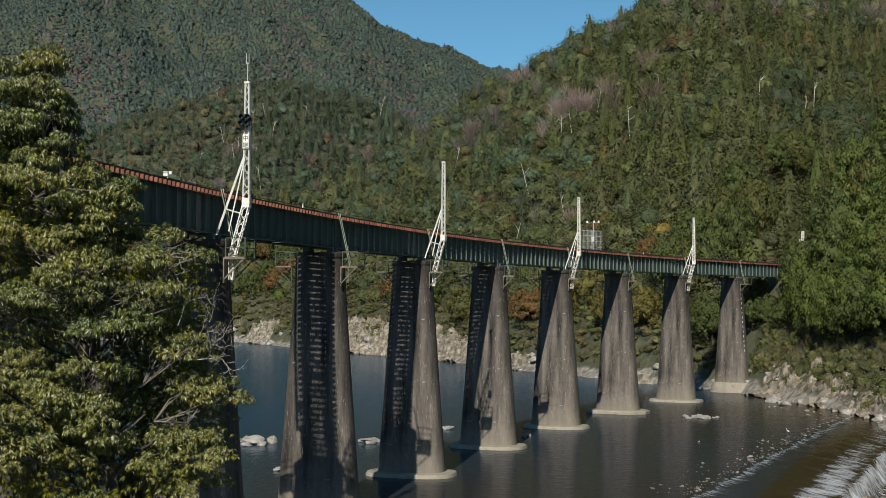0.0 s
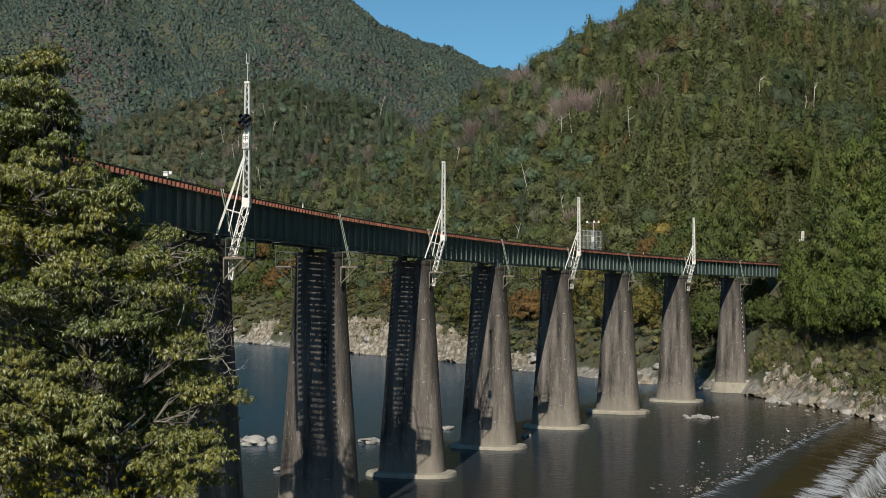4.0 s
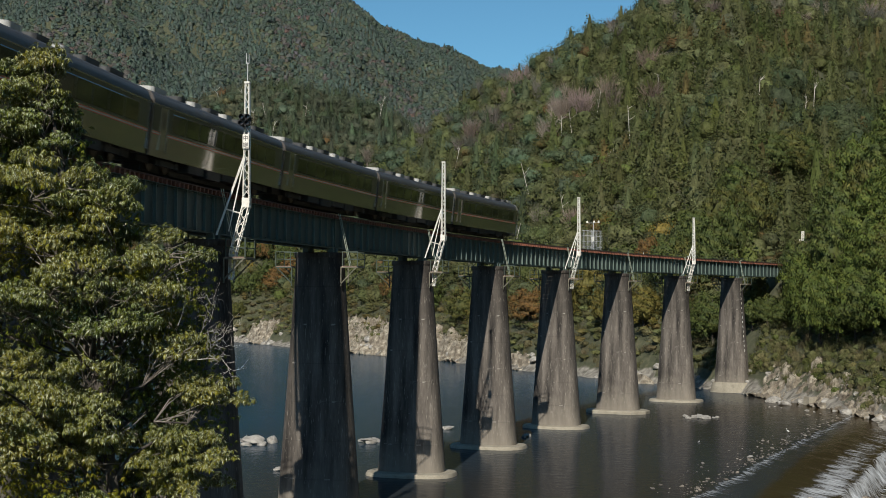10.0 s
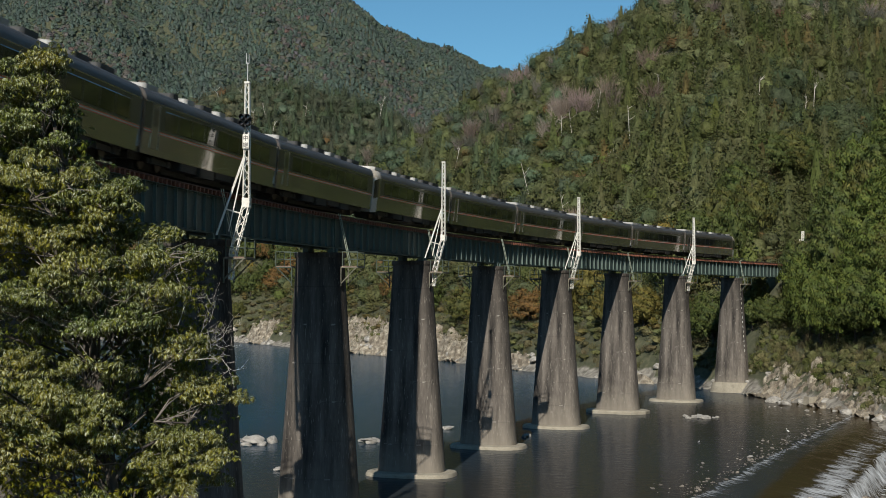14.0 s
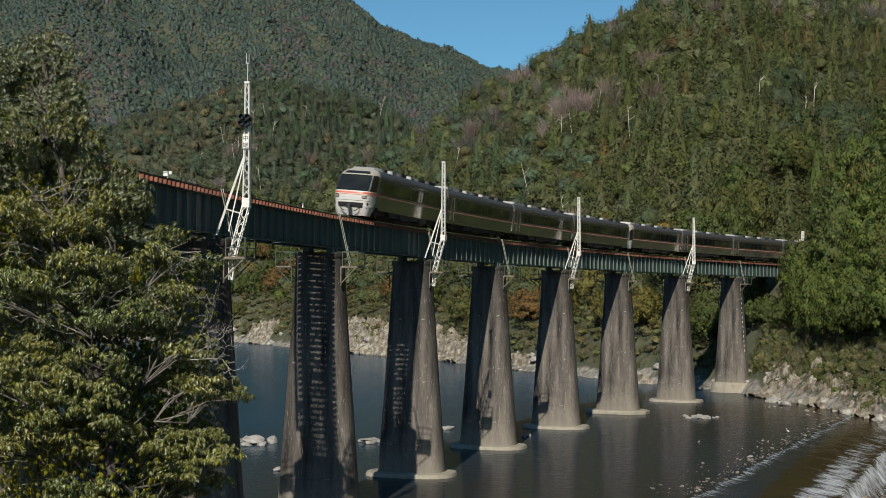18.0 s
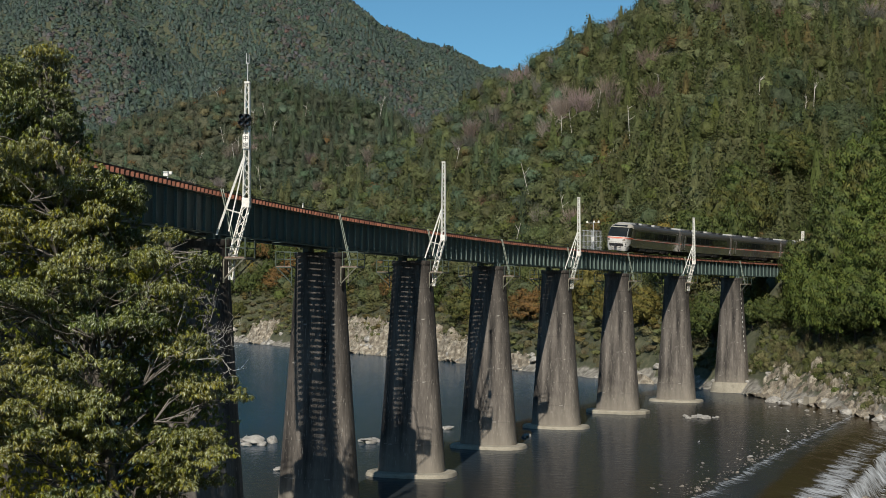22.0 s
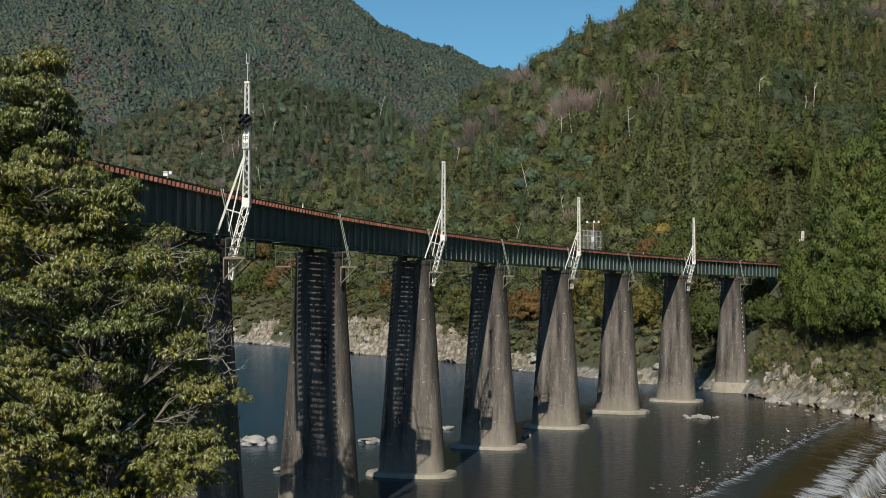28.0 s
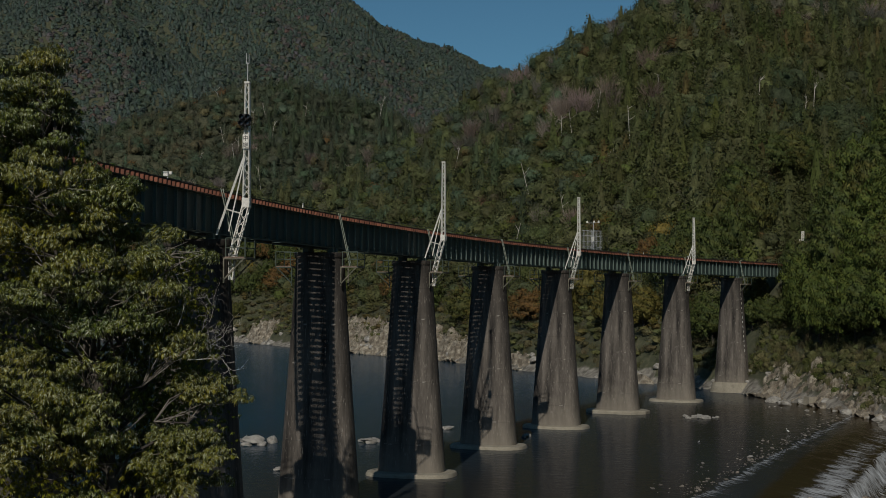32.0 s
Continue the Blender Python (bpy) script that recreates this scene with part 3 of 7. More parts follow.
def pier_ring(a, b, z, n=28):
    """A stadium: half length a across the line, half thickness b along it, rounded ends."""
    out = []
    for i in range(n):
        t = 2 * math.pi * (i + 0.5) / n
        c, s_ = math.cos(t), math.sin(t)
        k = (abs(c) ** 3.0 + abs(s_) ** 3.0) ** (-1 / 3.0)
        out.append((a * c * k, b * s_ * k, z))
    return out


PIER_TOP = RAIL_Z - 0.22 - 1.98 - 0.30


def build_pier(n, foot):
    s = n * PITCH_LEN
    pier = thing("bridge_pier", track(s, 0, 0), "tall tapering grey-brown stained concrete bridge pier standing in the river", "bridge pier", "bridge piers")
    f = Form()
    steps = 12
    rings = []
    for i in range(steps + 1):
        t = i / steps
        z = -3.0 + t * (PIER_TOP - 0.35 + 3.0)
        u = max(0.0, 1 - z / (PIER_TOP - 0.35))
        rings.append(pier_ring(1.62 + 1.20 * u ** 1.08, 0.95 + 0.62 * u ** 1.08, z))
    f.loft(rings)
    part("shaft", f, CONCRETE, pier, smooth=True)
    cap = Form().loft([pier_ring(1.68, 1.02, PIER_TOP - 0.35), pier_ring(1.74, 1.06, PIER_TOP - 0.27), pier_ring(1.74, 1.06, PIER_TOP - 0.04), pier_ring(1.70, 1.02, PIER_TOP)])
    part("cap", cap, CONCRETE, pier, smooth=True)
    if foot == "round":
        g = Form().loft([pier_ring(3.75, 2.65, -1.2, 36), pier_ring(3.72, 2.62, 0.12, 36), pier_ring(3.62, 2.5, 0.30, 36), pier_ring(2.7, 1.5, 0.36, 36)])
        part("footing", g, FOOTING, pier, "pale worn concrete collar at the waterline", smooth=True)
    elif foot == "angled":
        def octo(a, b, z):
            c = 0.35
            return [(a, b * c, z), (a * (1 - c), b, z), (-a * (1 - c), b, z), (-a, b * c, z), (-a, -b * c, z), (-a * (1 - c), -b, z), (a * (1 - c), -b, z), (a, -b * c, z)]
        g = Form().loft([octo(3.95, 2.6, -1.2), octo(3.95, 2.6, 0.30), octo(3.85, 2.5, 0.42), octo(2.6, 1.5, 0.45)])
        part("footing", g, FOOTING, pier, "pale angular concrete footing at the waterline")
    else:
        g = Form().loft([pier_ring(3.4, 2.05, -1.5, 30), pier_ring(3.35, 2.0, 0.0, 30), pier_ring(2.98, 1.75, 1.55, 30), pier_ring(2.6, 1.5, 1.6, 30)])
        part("footing", g, FOOTING, pier, "pale battered concrete plinth at the bank", smooth=True)
    # pale clips of a cable down the pier's end
    if n == 7:
        for i in range(15):
            z = 6.5 + i * 0.72
            u = 1 - z / (PIER_TOP - 0.35)
            part("cable_clip", Form().box(((1.62 + 1.20 * u ** 1.08) * 0.958 + 0.015, -0.58, z), (0.05, 0.07, 0.30), bevel=0.01), WHITE, pier, "small white cable clip")
    # bearings
    for x in (-0.86, 0.86):
        for y in (-0.42, 0.42):
            b = Form().box((x, y, PIER_TOP + 0.15), (0.42, 0.36, 0.30), bevel=0.03)
            part("bearing", b, FLANGE_LIT_RIB, pier)
    return pier


FEET = {0: "round", 1: "round", 2: "round", 3: "round", 4: "round", 5: "angled", 6: "round", 7: "plinth"}
for n in range(-5, 8):
    build_pier(n, FEET.get(n, "round"))

GIRDER_H = 1.98
GIRDER_TOP = RAIL_Z - 0.22
# near stiffeners wear the paler flange paint to stand for sun on them
stiff_mesh = Form().box((0.085, 0, 0), (0.15, 0.016, GIRDER_H - 0.06)).box((0.165, 0, 0), (0.012, 0.09, GIRDER_H - 0.06)).mesh("stiffener", FLANGE_LIT_RIB)
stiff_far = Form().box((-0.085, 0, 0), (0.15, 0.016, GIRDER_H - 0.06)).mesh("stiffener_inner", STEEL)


def build_span(n):
    """One straight plate-girder span between pier n and the next."""
    s0, s1 = n * PITCH_LEN, (n + 1) * PITCH_LEN
    a, b = Vector(track_xy(s0)), Vector(track_xy(s1))
    mid = (a + b) / 2
    rz = -math.degrees(math.atan2((b - a).x, (b - a).y))
    span = thing("girder_span", pose(mid.x, mid.y, GIRDER_TOP, 0, 0, rz), "dark green riveted steel plate girder span on concrete piers", "bridge span", "girder spans")
    length = (b - a).length - 0.12
    for side in (1, -1):
        x = 0.80 * side
        web = Form().box((x, 0, -GIRDER_H / 2), (0.016, length, GIRDER_H - 0.04))
        girder = part("main_girder", web, STEEL, span)
        part("top_flange", Form().box((x, 0, -0.02), (0.40, length, 0.04)).box((x + 0.065, 0, -0.10), (0.10, length, 0.012)).box((x - 0.065, 0, -0.10), (0.10, length, 0.012)), FLANGE_LIT_RIB, girder)
        part("bottom_flange", Form().box((x, 0, -GIRDER_H + 0.02), (0.42, length, 0.04)).box((x + 0.07, 0, -GIRDER_H + 0.10), (0.11, length, 0.012)), FLANGE_LIT_RIB, girder)
        count = 15
        for i in range(count + 1):
            y = -length / 2 + 0.15 + i * (length - 0.3) / count
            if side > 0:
                part("stiffener", stiff_mesh, FLANGE_LIT_RIB, girder, at=pose(x + 0.008, y, -GIRDER_H / 2))
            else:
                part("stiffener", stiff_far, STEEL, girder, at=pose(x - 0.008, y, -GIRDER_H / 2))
    br = Form()
    bays = 8
    for i in range(bays + 1):
        y = -length / 2 + 0.2 + i * (length - 0.4) / bays
        br.bar((-0.85, y, -0.12), (0.85, y, -GIRDER_H + 0.12), 0.08, 0.08)
        br.bar((0.85, y + 0.03, -0.12), (-0.85, y + 0.03, -GIRDER_H + 0.12), 0.08, 0.08)
        br.bar((-0.85, y, -GIRDER_H + 0.1), (0.85, y, -GIRDER_H + 0.1), 0.08, 0.08)
        if i < bays:
            y2 = y + (length - 0.4) / bays
            br.bar((-0.85, y, -GIRDER_H + 0.06), (0.85, y2, -GIRDER_H + 0.06), 0.09, 0.02)
            br.bar((-0.85, y, -0.07), (0.85, y2, -0.07), 0.09, 0.02)
    part("cross_bracing", br, STEEL, span)
    return span


for n in range(-6, 8):
    build_span(n)

# deck: sleepers, rails, guard timbers
deck = thing("open_deck_track", pose(0, 0, 0), "single railway track on reddish-brown open sleepers along the bridge", "railway track")
sleeper_mesh = Form().box((0, 0, -0.105), (2.60, 0.19, 0.21), bevel=0.02).mesh("sleeper", SLEEPER)
S_A, S_B = -6 * PITCH_LEN, 8 * PITCH_LEN
tail_sleepers = Form()
k = 0
s = S_A
while s < S_B:
    if -12 <= s <= 164:
        part("sleeper", sleeper_mesh, SLEEPER, deck, at=track(s, 0, RAIL_Z + LIFT) @ pose(0, 0, 0, 0, CANT, 0))
    else:
        m = track(s, 0, RAIL_Z + LIFT) @ pose(0, 0, 0, 0, CANT, 0)
        tail_sleepers.box(m.translation + Vector((0, 0, -0.11)), (2.60, 0.20, 0.22), m=m.to_3x3())
    s += 0.61
tagged(part("sleepers", tail_sleepers, SLEEPER, deck), kind="stuff")


def ribbon(form, off, w, z0, z1, a, b, step=2.0):
    """A bar that follows the line of the track."""
    rings = []
    n = int((b - a) / step)
    for i in range(n + 1):
        q = a + (b - a) * i / n
        p0, p1 = track_xy(q, off - w / 2), track_xy(q, off + w / 2)
        rings.append([(*p0, z0), (*p1, z0), (*p1, z1), (*p0, z1)])
    form.loft(rings)
    return form


for side in (-1, 1):
    r = Form()
    zr = RAIL_Z + tilt(0.55 * side)
    ribbon(r, 0.55 * side, 0.125, zr + 0.0, zr + 0.015, S_A - 120, S_B + 200)
    ribbon(r, 0.55 * side, 0.018, zr + 0.015, zr + 0.115, S_A - 120, S_B + 200)
    ribbon(r, 0.55 * side, 0.065, zr + 0.115, zr + 0.153, S_A - 120, S_B + 200)
    part("rail", r, RAIL, deck)
    zr = RAIL_Z + tilt(0.40 * side)
    part("guard_rail", ribbon(Form(), 0.40 * side, 0.06, zr, zr + 0.11, S_A, S_B), RAIL, deck)
    zr = RAIL_Z + tilt(0.99 * side)
    part("guard_timber", ribbon(Form(), 0.99 * side, 0.12, zr + 0.003, zr + 0.10, S_A, S_B), EDGE, deck)
    zr = RAIL_Z + tilt(1.306 * side)
    part("edge_angle", ribbon(Form(), 1.306 * side, 0.012, zr + 0.005, zr + 0.06, S_A, S_B), EDGE, deck, "dark steel edge strip along the sleeper ends")
far_s = Form()
s = S_B
while s < S_B + 110:
    m = track(s, 0, RAIL_Z + LIFT) @ pose(0, 0, 0, 0, CANT, 0)
    far_s.box(m.translation + Vector((0, 0, -0.1)), (2.4, 0.22, 0.2), m=m.to_3x3())
    s += 0.61
tagged(part("sleepers", far_s, SLEEPER, deck), kind="stuff")
# abutments at both ends
for sa in (-6 * PITCH_LEN - 1.2, 8 * PITCH_LEN + 1.0):
    ab = thing("abutment", track(sa, 0, 0), "grey concrete bridge abutment in the bank", "abutment", "abutments")
    part("wall", Form().box((0, 0, (RAIL_Z - 2.6) / 2), (5.0, 2.6, RAIL_Z - 2.6), bevel=0.1), CONCRETE, ab)
    part("back_wall", Form().box((0, 0.8 if sa > 0 else -0.8, RAIL_Z - 1.6), (4.6, 0.8, 2.0), bevel=0.05), CONCRETE, ab)

# ---- platforms, ladders, masts ----


def build_platform(n, side):
    """A hanging inspection platform on a pier's end."""
    p = thing("inspection_platform", track(n * PITCH_LEN, 0, PIER_TOP), "small green steel inspection platform with railings at the pier head", "platform", "pier platforms")
    x0, x1 = 1.72 * side, 2.85 * side
    zf = -0.95
    paint = BRACKET if side > 0 else GREENRAIL
    for y in (-0.85, 0.85):
        part("beam", Form().bar((x0, y, zf - 0.05), (x1, y, zf - 0.05), 0.08, 0.08), paint, p)
        part("strut", Form().bar((x0 - 0.02 * side, y, zf - 1.15), (x1 - 0.1 * side, y, zf - 0.08), 0.07, 0.07), paint, p)
        part("hanger", Form().bar((x0, y, zf - 1.3), (x0, y, zf), 0.07, 0.07), paint, p)
    part("beam", Form().bar((x1, -0.81, zf - 0.05), (x1, 0.81, zf - 0.05), 0.08, 0.08), paint, p)
    for y in (-0.85, 0.85):
        for x in (x0 + 0.1 * side, x1):
            part("post", Form().bar((x, y, zf), (x, y, zf + 1.0), 0.06, 0.06), GREENRAIL, p)
        for z in (0.5, 1.0):
            part("handrail", Form().bar((x0 + 0.1 * side, y, zf + z), (x1, y, zf + z), 0.045, 0.045), GREENRAIL, p)
    for z in (0.5, 1.0):
        part("handrail", Form().bar((x1, -0.82, zf + z), (x1, 0.82, zf + z), 0.045, 0.045), GREENRAIL, p)
    for i in range(5):
        part("board", Form().box(((x0 + x1) / 2 + (i - 2) * 0.21, 0, zf + 0.02), (0.19, 1.8, 0.05)), PLANK, p)
    return p


for n in range(0, 8):
    build_platform(n, 1)
    build_platform(n, -1)


def build_ladder(n):
    """A steep ladder from the deck down to the platform."""
    ld = thing("ladder", track(n * PITCH_LEN, 0, RAIL_Z), "pale steel ladder from the track down to the pier platform", "ladder", "pier ladders")
    top, low = Vector((1.42, -0.35, 0.12)), Vector((2.05, 0.25, PIER_TOP - RAIL_Z - 0.93))
    for y in (-0.17, 0.17):
        part("stile", Form().bar(low + Vector((0, y, 0)), top + Vector((0, y, 0)), 0.055, 0.035), PALE, ld)
    for i in range(1, 11):
        c = low.lerp(top, i / 11)
        part("rung", Form().bar(c + Vector((0, -0.17, 0)), c + Vector((0, 0.17, 0)), 0.025, 0.025), PALE, ld)


for n in range(0, 8):
    build_ladder(n)


def lattice(form, a, b, wa, wb, bays, leg=0.06, brace=0.035):
    """A square lattice mast section from a to b."""
    a, b = Vector(a), Vector(b)
    ca = [a + Vector((x * wa / 2, y * wa / 2, 0)) for x, y in ((-1, -1), (1, -1), (1, 1), (-1, 1))]
    cb = [b + Vector((x * wb / 2, y * wb / 2, 0)) for x, y in ((-1, -1), (1, -1), (1, 1), (-1, 1))]
    for p, q in zip(ca, cb):
        form.bar(p, q, leg, leg)
    for i in range(bays):
        t0, t1 = i / bays, (i + 1) / bays
        for j in range(4):
            k2 = (j + 1) % 4
            u0, u1 = (ca[j].lerp(cb[j], t0), ca[k2].lerp(cb[k2], t1)) if (i + j) % 2 else (ca[k2].lerp(cb[k2], t0), ca[j].lerp(cb[j], t1))
            form.bar(u0, u1, brace, brace)
    return form


def build_mast(n):
    mast = thing("lattice_mast", track(n * PITCH_LEN, 0, RAIL_Z), "white painted steel lattice mast braced against the bridge pier", "mast", "lattice masts")
    X = 2.64
    up = lattice(Form(), (X, 0, -0.65), (X, 0, 5.60), 0.31, 0.19, 17, 0.05, 0.028)
    up.box((X, 0, 5.62), (0.28, 0.28, 0.10))
    part("upper_mast", up, WHITE, mast)
    for y in (-0.23, 0.23):
        part("joint_plate", Form().box((X, y * 0.78, -0.60), (0.40, 0.03, 0.48)), WHITE, mast)
    lowf = lattice(Form(), (1.98, -0.1, -3.2), (X, 0, -0.7), 0.32, 0.34, 6, 0.055, 0.034)
    part("lower_mast", lowf, WHITE, mast)
    foot = lattice(Form(), (1.88, -0.15, -4.6), (1.98, -0.1, -3.2), 0.2, 0.32, 4, 0.05, 0.034)
    part("foot", foot, WHITE, mast)
    part("brace", Form().bar((1.33, -0.9, -2.3), (X - 0.12, -0.15, 1.75), 0.095, 0.095), WHITE, mast)
    part("brace", Form().bar((1.85, -0.5, -2.1), (X - 0.08, -0.15, 1.7), 0.06, 0.06), WHITE, mast)
    part("tie", Form().bar((1.72, -0.7, -0.95), (X - 0.3, -0.1, -1.15), 0.07, 0.07), WHITE, mast)
    return mast


for n in (0, 2, 4, 6):
    build_mast(n)

# relay signal on the nearest mast, with its sign and aerial
sg = thing("relay_signal", track(0, 2.64, RAIL_Z), "black relay signal head with hooded lamps on the white mast", "railway signal")
hd = Form()
hd.loft([[(0.34 * math.cos(2 * math.pi * i / 8 + 0.39), y, 3.62 + 0.38 * math.sin(2 * math.pi * i / 8 + 0.39)) for i in range(8)] for y in (-0.36, -0.26)])
part("back_plate", hd, BLACK, sg)
for x, z in ((-0.15, 3.78), (0.17, 3.78), (-0.17, 3.46), (0.15, 3.46)):
    h = Form()
    n0 = 12
    ring = lambda r, y, dz=0: [(x + r * math.cos(2 * math.pi * i / n0), y, z + dz + r * math.sin(2 * math.pi * i / n0)) for i in range(n0)]
    h.loft([ring(0.13, -0.36), ring(0.14, -0.62, 0.02), ring(0.127, -0.62, 0.02), ring(0.118, -0.38)], caps=(False, True))
    hood = part("hood", h, BLACK, sg)
    part("lens", Form().loft([ring(0.105, -0.39), ring(0.07, -0.41)]), LENS, hood)
bd = thing("relay_sign", track(0, 2.64, RAIL_Z), "white sign with two black characters on the mast", "sign")
part("panel", Form().box((0, -0.24, 2.56), (0.33, 0.025, 0.74)), WHITE, bd)
for ch, z in (("中", 2.62), ("継", 2.27)):
    t = bpy.data.curves.new("character", "FONT")
    t.body, t.size, t.align_x, t.extrude = ch, 0.31, "CENTER", 0.004
    t.materials.append(BLACK)
    o = new("character", t)
    o.parent = bd
    o.matrix_basis = pose(0, -0.258, z - 0.02, 90, 0, 0)
ae = thing("aerial", track(0, 2.64, RAIL_Z + 5.67), "thin grey whip aerial on top of the mast", "aerial")
part("rod", Form().tube((0, 0, 0), (0, 0, 1.0), 0.025), GALV, ae)
part("loop", Form().bar((-0.07, 0, 0.95), (-0.07, 0, 1.5), 0.025, 0.025).bar((0.07, 0, 0.95), (0.07, 0, 1.42), 0.025, 0.025).bar((-0.07, 0, 0.95), (0.07, 0, 0.95), 0.025, 0.025), GALV, ae)

# ---- woods ----
rng = np.random.default_rng(7)


def unit(v):
    return v / (np.linalg.norm(v, axis=-1, keepdims=True) + 1e-9)


def cards(centres, facing, size, rg, jitter=0.45, shade=None, fuzz=0.28):
    """Small leaf-clump triangles at the given places, facing about the given ways: verts, normals."""
    n = len(centres)
    facing = unit(facing)
    nn = unit(facing + rg.normal(0, jitter, (n, 3)))
    u = unit(np.cross(nn, rg.normal(0, 1, (n, 3))))
    w = np.cross(nn, u)
    a = (size * rg.uniform(0.55, 1.45, n))[:, None]
    v = np.stack([centres - u * a * 0.9 - w * a * 0.5, centres + u * a * 0.9 - w * a * 0.6, centres + w * a * 1.1 + nn * a * 0.2], 1)
    soft = unit((1 - fuzz) * unit(facing if shade is None else shade) + fuzz * nn)
    return v.reshape(-1, 3), np.repeat(soft, 3, 0)


def dome(rg, centre, radii, segs=8, rows=4, rough=0.14):
    """A closed uneven mass of boughs behind the leaves, as loose triangles."""
    grid = np.empty((rows + 1, segs, 3))
    for j in range(rows + 1):
        lat = -0.5 * math.pi + math.pi * j / rows
        for i in range(segs):
            t = 2 * math.pi * (i + 0.5 * (j % 2)) / segs
            q = rg.uniform(1 - rough, 1 + rough) if 0 < j < rows else 1.0
            grid[j, i] = (q * math.cos(lat) * math.cos(t), q * math.cos(lat) * math.sin(t), q * math.sin(lat))
    out = []
    for j in range(rows):
        for i in range(segs):
            k = (i + 1) % segs
            if j:
                out += [grid[j, i], grid[j, k], grid[j + 1, i]]
            if j < rows - 1:
                out += [grid[j, k], grid[j + 1, k], grid[j + 1, i]]
    d = np.array(out)
    ragged = np.repeat(rg.normal(0, 0.38, (len(d) // 3, 3)), 3, 0)
    return np.asarray(centre) + d * np.asarray(radii), unit(unit(d) + np.array([0, 0, 0.25]) + ragged)


def broad_crown(rg, lumps=24, per=24, flat=0.85, size=0.019, spread=0.36, lump_r=(0.10, 0.17), squat=0.8, core=0.24):
    """A rounded, uneven crown about one unit wide and tall, its foot at 0: sprays of leaves on swelling boughs."""
    cs, ns, sh = [], [], []
    mid = np.array([0, 0, 0.50])
    lean = rg.normal(0, 0.05, 2)
    for i in range(lumps):
        t = 2.4 * i + rg.uniform(-0.6, 0.6)
        h = (i + rg.uniform(0, 1)) / lumps
        rad = spread * math.sqrt(max(0.05, 1 - (2 * (h - 0.35) / 1.35) ** 2)) * rg.uniform(0.62, 1.15)
        c = np.array([rad * math.cos(t) + lean[0] * h, rad * math.sin(t) + lean[1] * h, 0.28 + 0.52 * h * flat + rg.uniform(-0.06, 0.06)])
        lr = rg.uniform(*lump_r)
        d = unit(rg.normal(0, 1, (per, 3)) + np.array([0, 0, 0.4]) + np.array([math.cos(t), math.sin(t), 0]) * 0.4)
        p = c + d * lr * np.array([1.12, 1.12, squat]) * rg.uniform(0.55, 1.22, (per, 1))
        cs.append(p)
        ns.append(d + unit(c - mid) * 0.8)
        sh.append(0.42 * unit(p - mid) + 0.50 * d + np.array([0, 0, 0.22]))
    v, n = cards(np.vstack(cs), np.vstack(ns), np.full(lumps * per, size), rg, shade=np.vstack(sh))
    if not core:
        return v, n
    v2, n2 = dome(rg, (lean[0] * 0.5, lean[1] * 0.5, 0.5), (core * spread / 0.36, core * spread / 0.36, core * 0.95 * flat))
    return np.vstack([v, v2]), np.vstack([n, n2])


def cone_crown(rg, tufts=78, per=7, wide=0.25, size=0.020, blunt=0.75):
    """A conifer's crown, one unit tall, of upturned tufts that thin out to a tip."""
    cs, ns, sh = [], [], []
    for i in range(tufts):
        z = 0.08 + 0.90 * (1 - math.sqrt((i + 0.5) / tufts))
        r = wide * (1 - ((z - 0.08) / 0.92)) ** blunt + 0.010
        t = 2.4 * i + rg.uniform(-0.4, 0.4)
        rr = r * rg.uniform(0.66, 1.12)
        o = np.array([math.cos(t), math.sin(t), 0])
        c = o * rr + np.array([0, 0, z])
        d = unit(rg.normal(0, 1, (per, 3)) + (o + np.array([0, 0, 0.7])) * 0.8)
        cs.append(c + d * np.array([0.055, 0.055, 0.06]) * rg.uniform(0.5, 1.3, (per, 1)))
        ns.append(d + (o + np.array([0, 0, 0.6])) * 0.5)
        sh.append(0.5 * o + 0.5 * d + np.array([0, 0, 0.40]))
    v, n = cards(np.vstack(cs), np.vstack(ns), np.full(tufts * per, size), rg, shade=np.vstack(sh))
    # the bough mass behind the tufts
    segs, rows = 8, 5
    shell = np.empty((rows + 1, segs, 3))
    for j in range(rows + 1):
        z = 0.05 + 0.88 * j / rows
        r = 0.60 * wide * max(0.0, 1 - ((z - 0.08) / 0.88)) ** blunt if j else wide * 0.5
        for i in range(segs):
            t = 2 * math.pi * (i + 0.5 * (j % 2)) / segs
            q = r * rg.uniform(0.78, 1.12)
            shell[j, i] = (q * math.cos(t), q * math.sin(t), z + rg.uniform(-0.03, 0.03))
    v2, n2 = [], []
    for j in range(rows):
        for i in range(segs):
            k = (i + 1) % segs
            for tri in (((j, i), (j, k), (j + 1, i)), ((j, k), (j + 1, k), (j + 1, i))):
                for a in tri:
                    p = shell[a]
                    v2.append(p)
                    n2.append((p[0] / wide, p[1] / wide, 0.5))
    v2, n2 = np.array(v2), unit(np.array(n2))
    return np.vstack([v, v2]), np.vstack([n, n2])


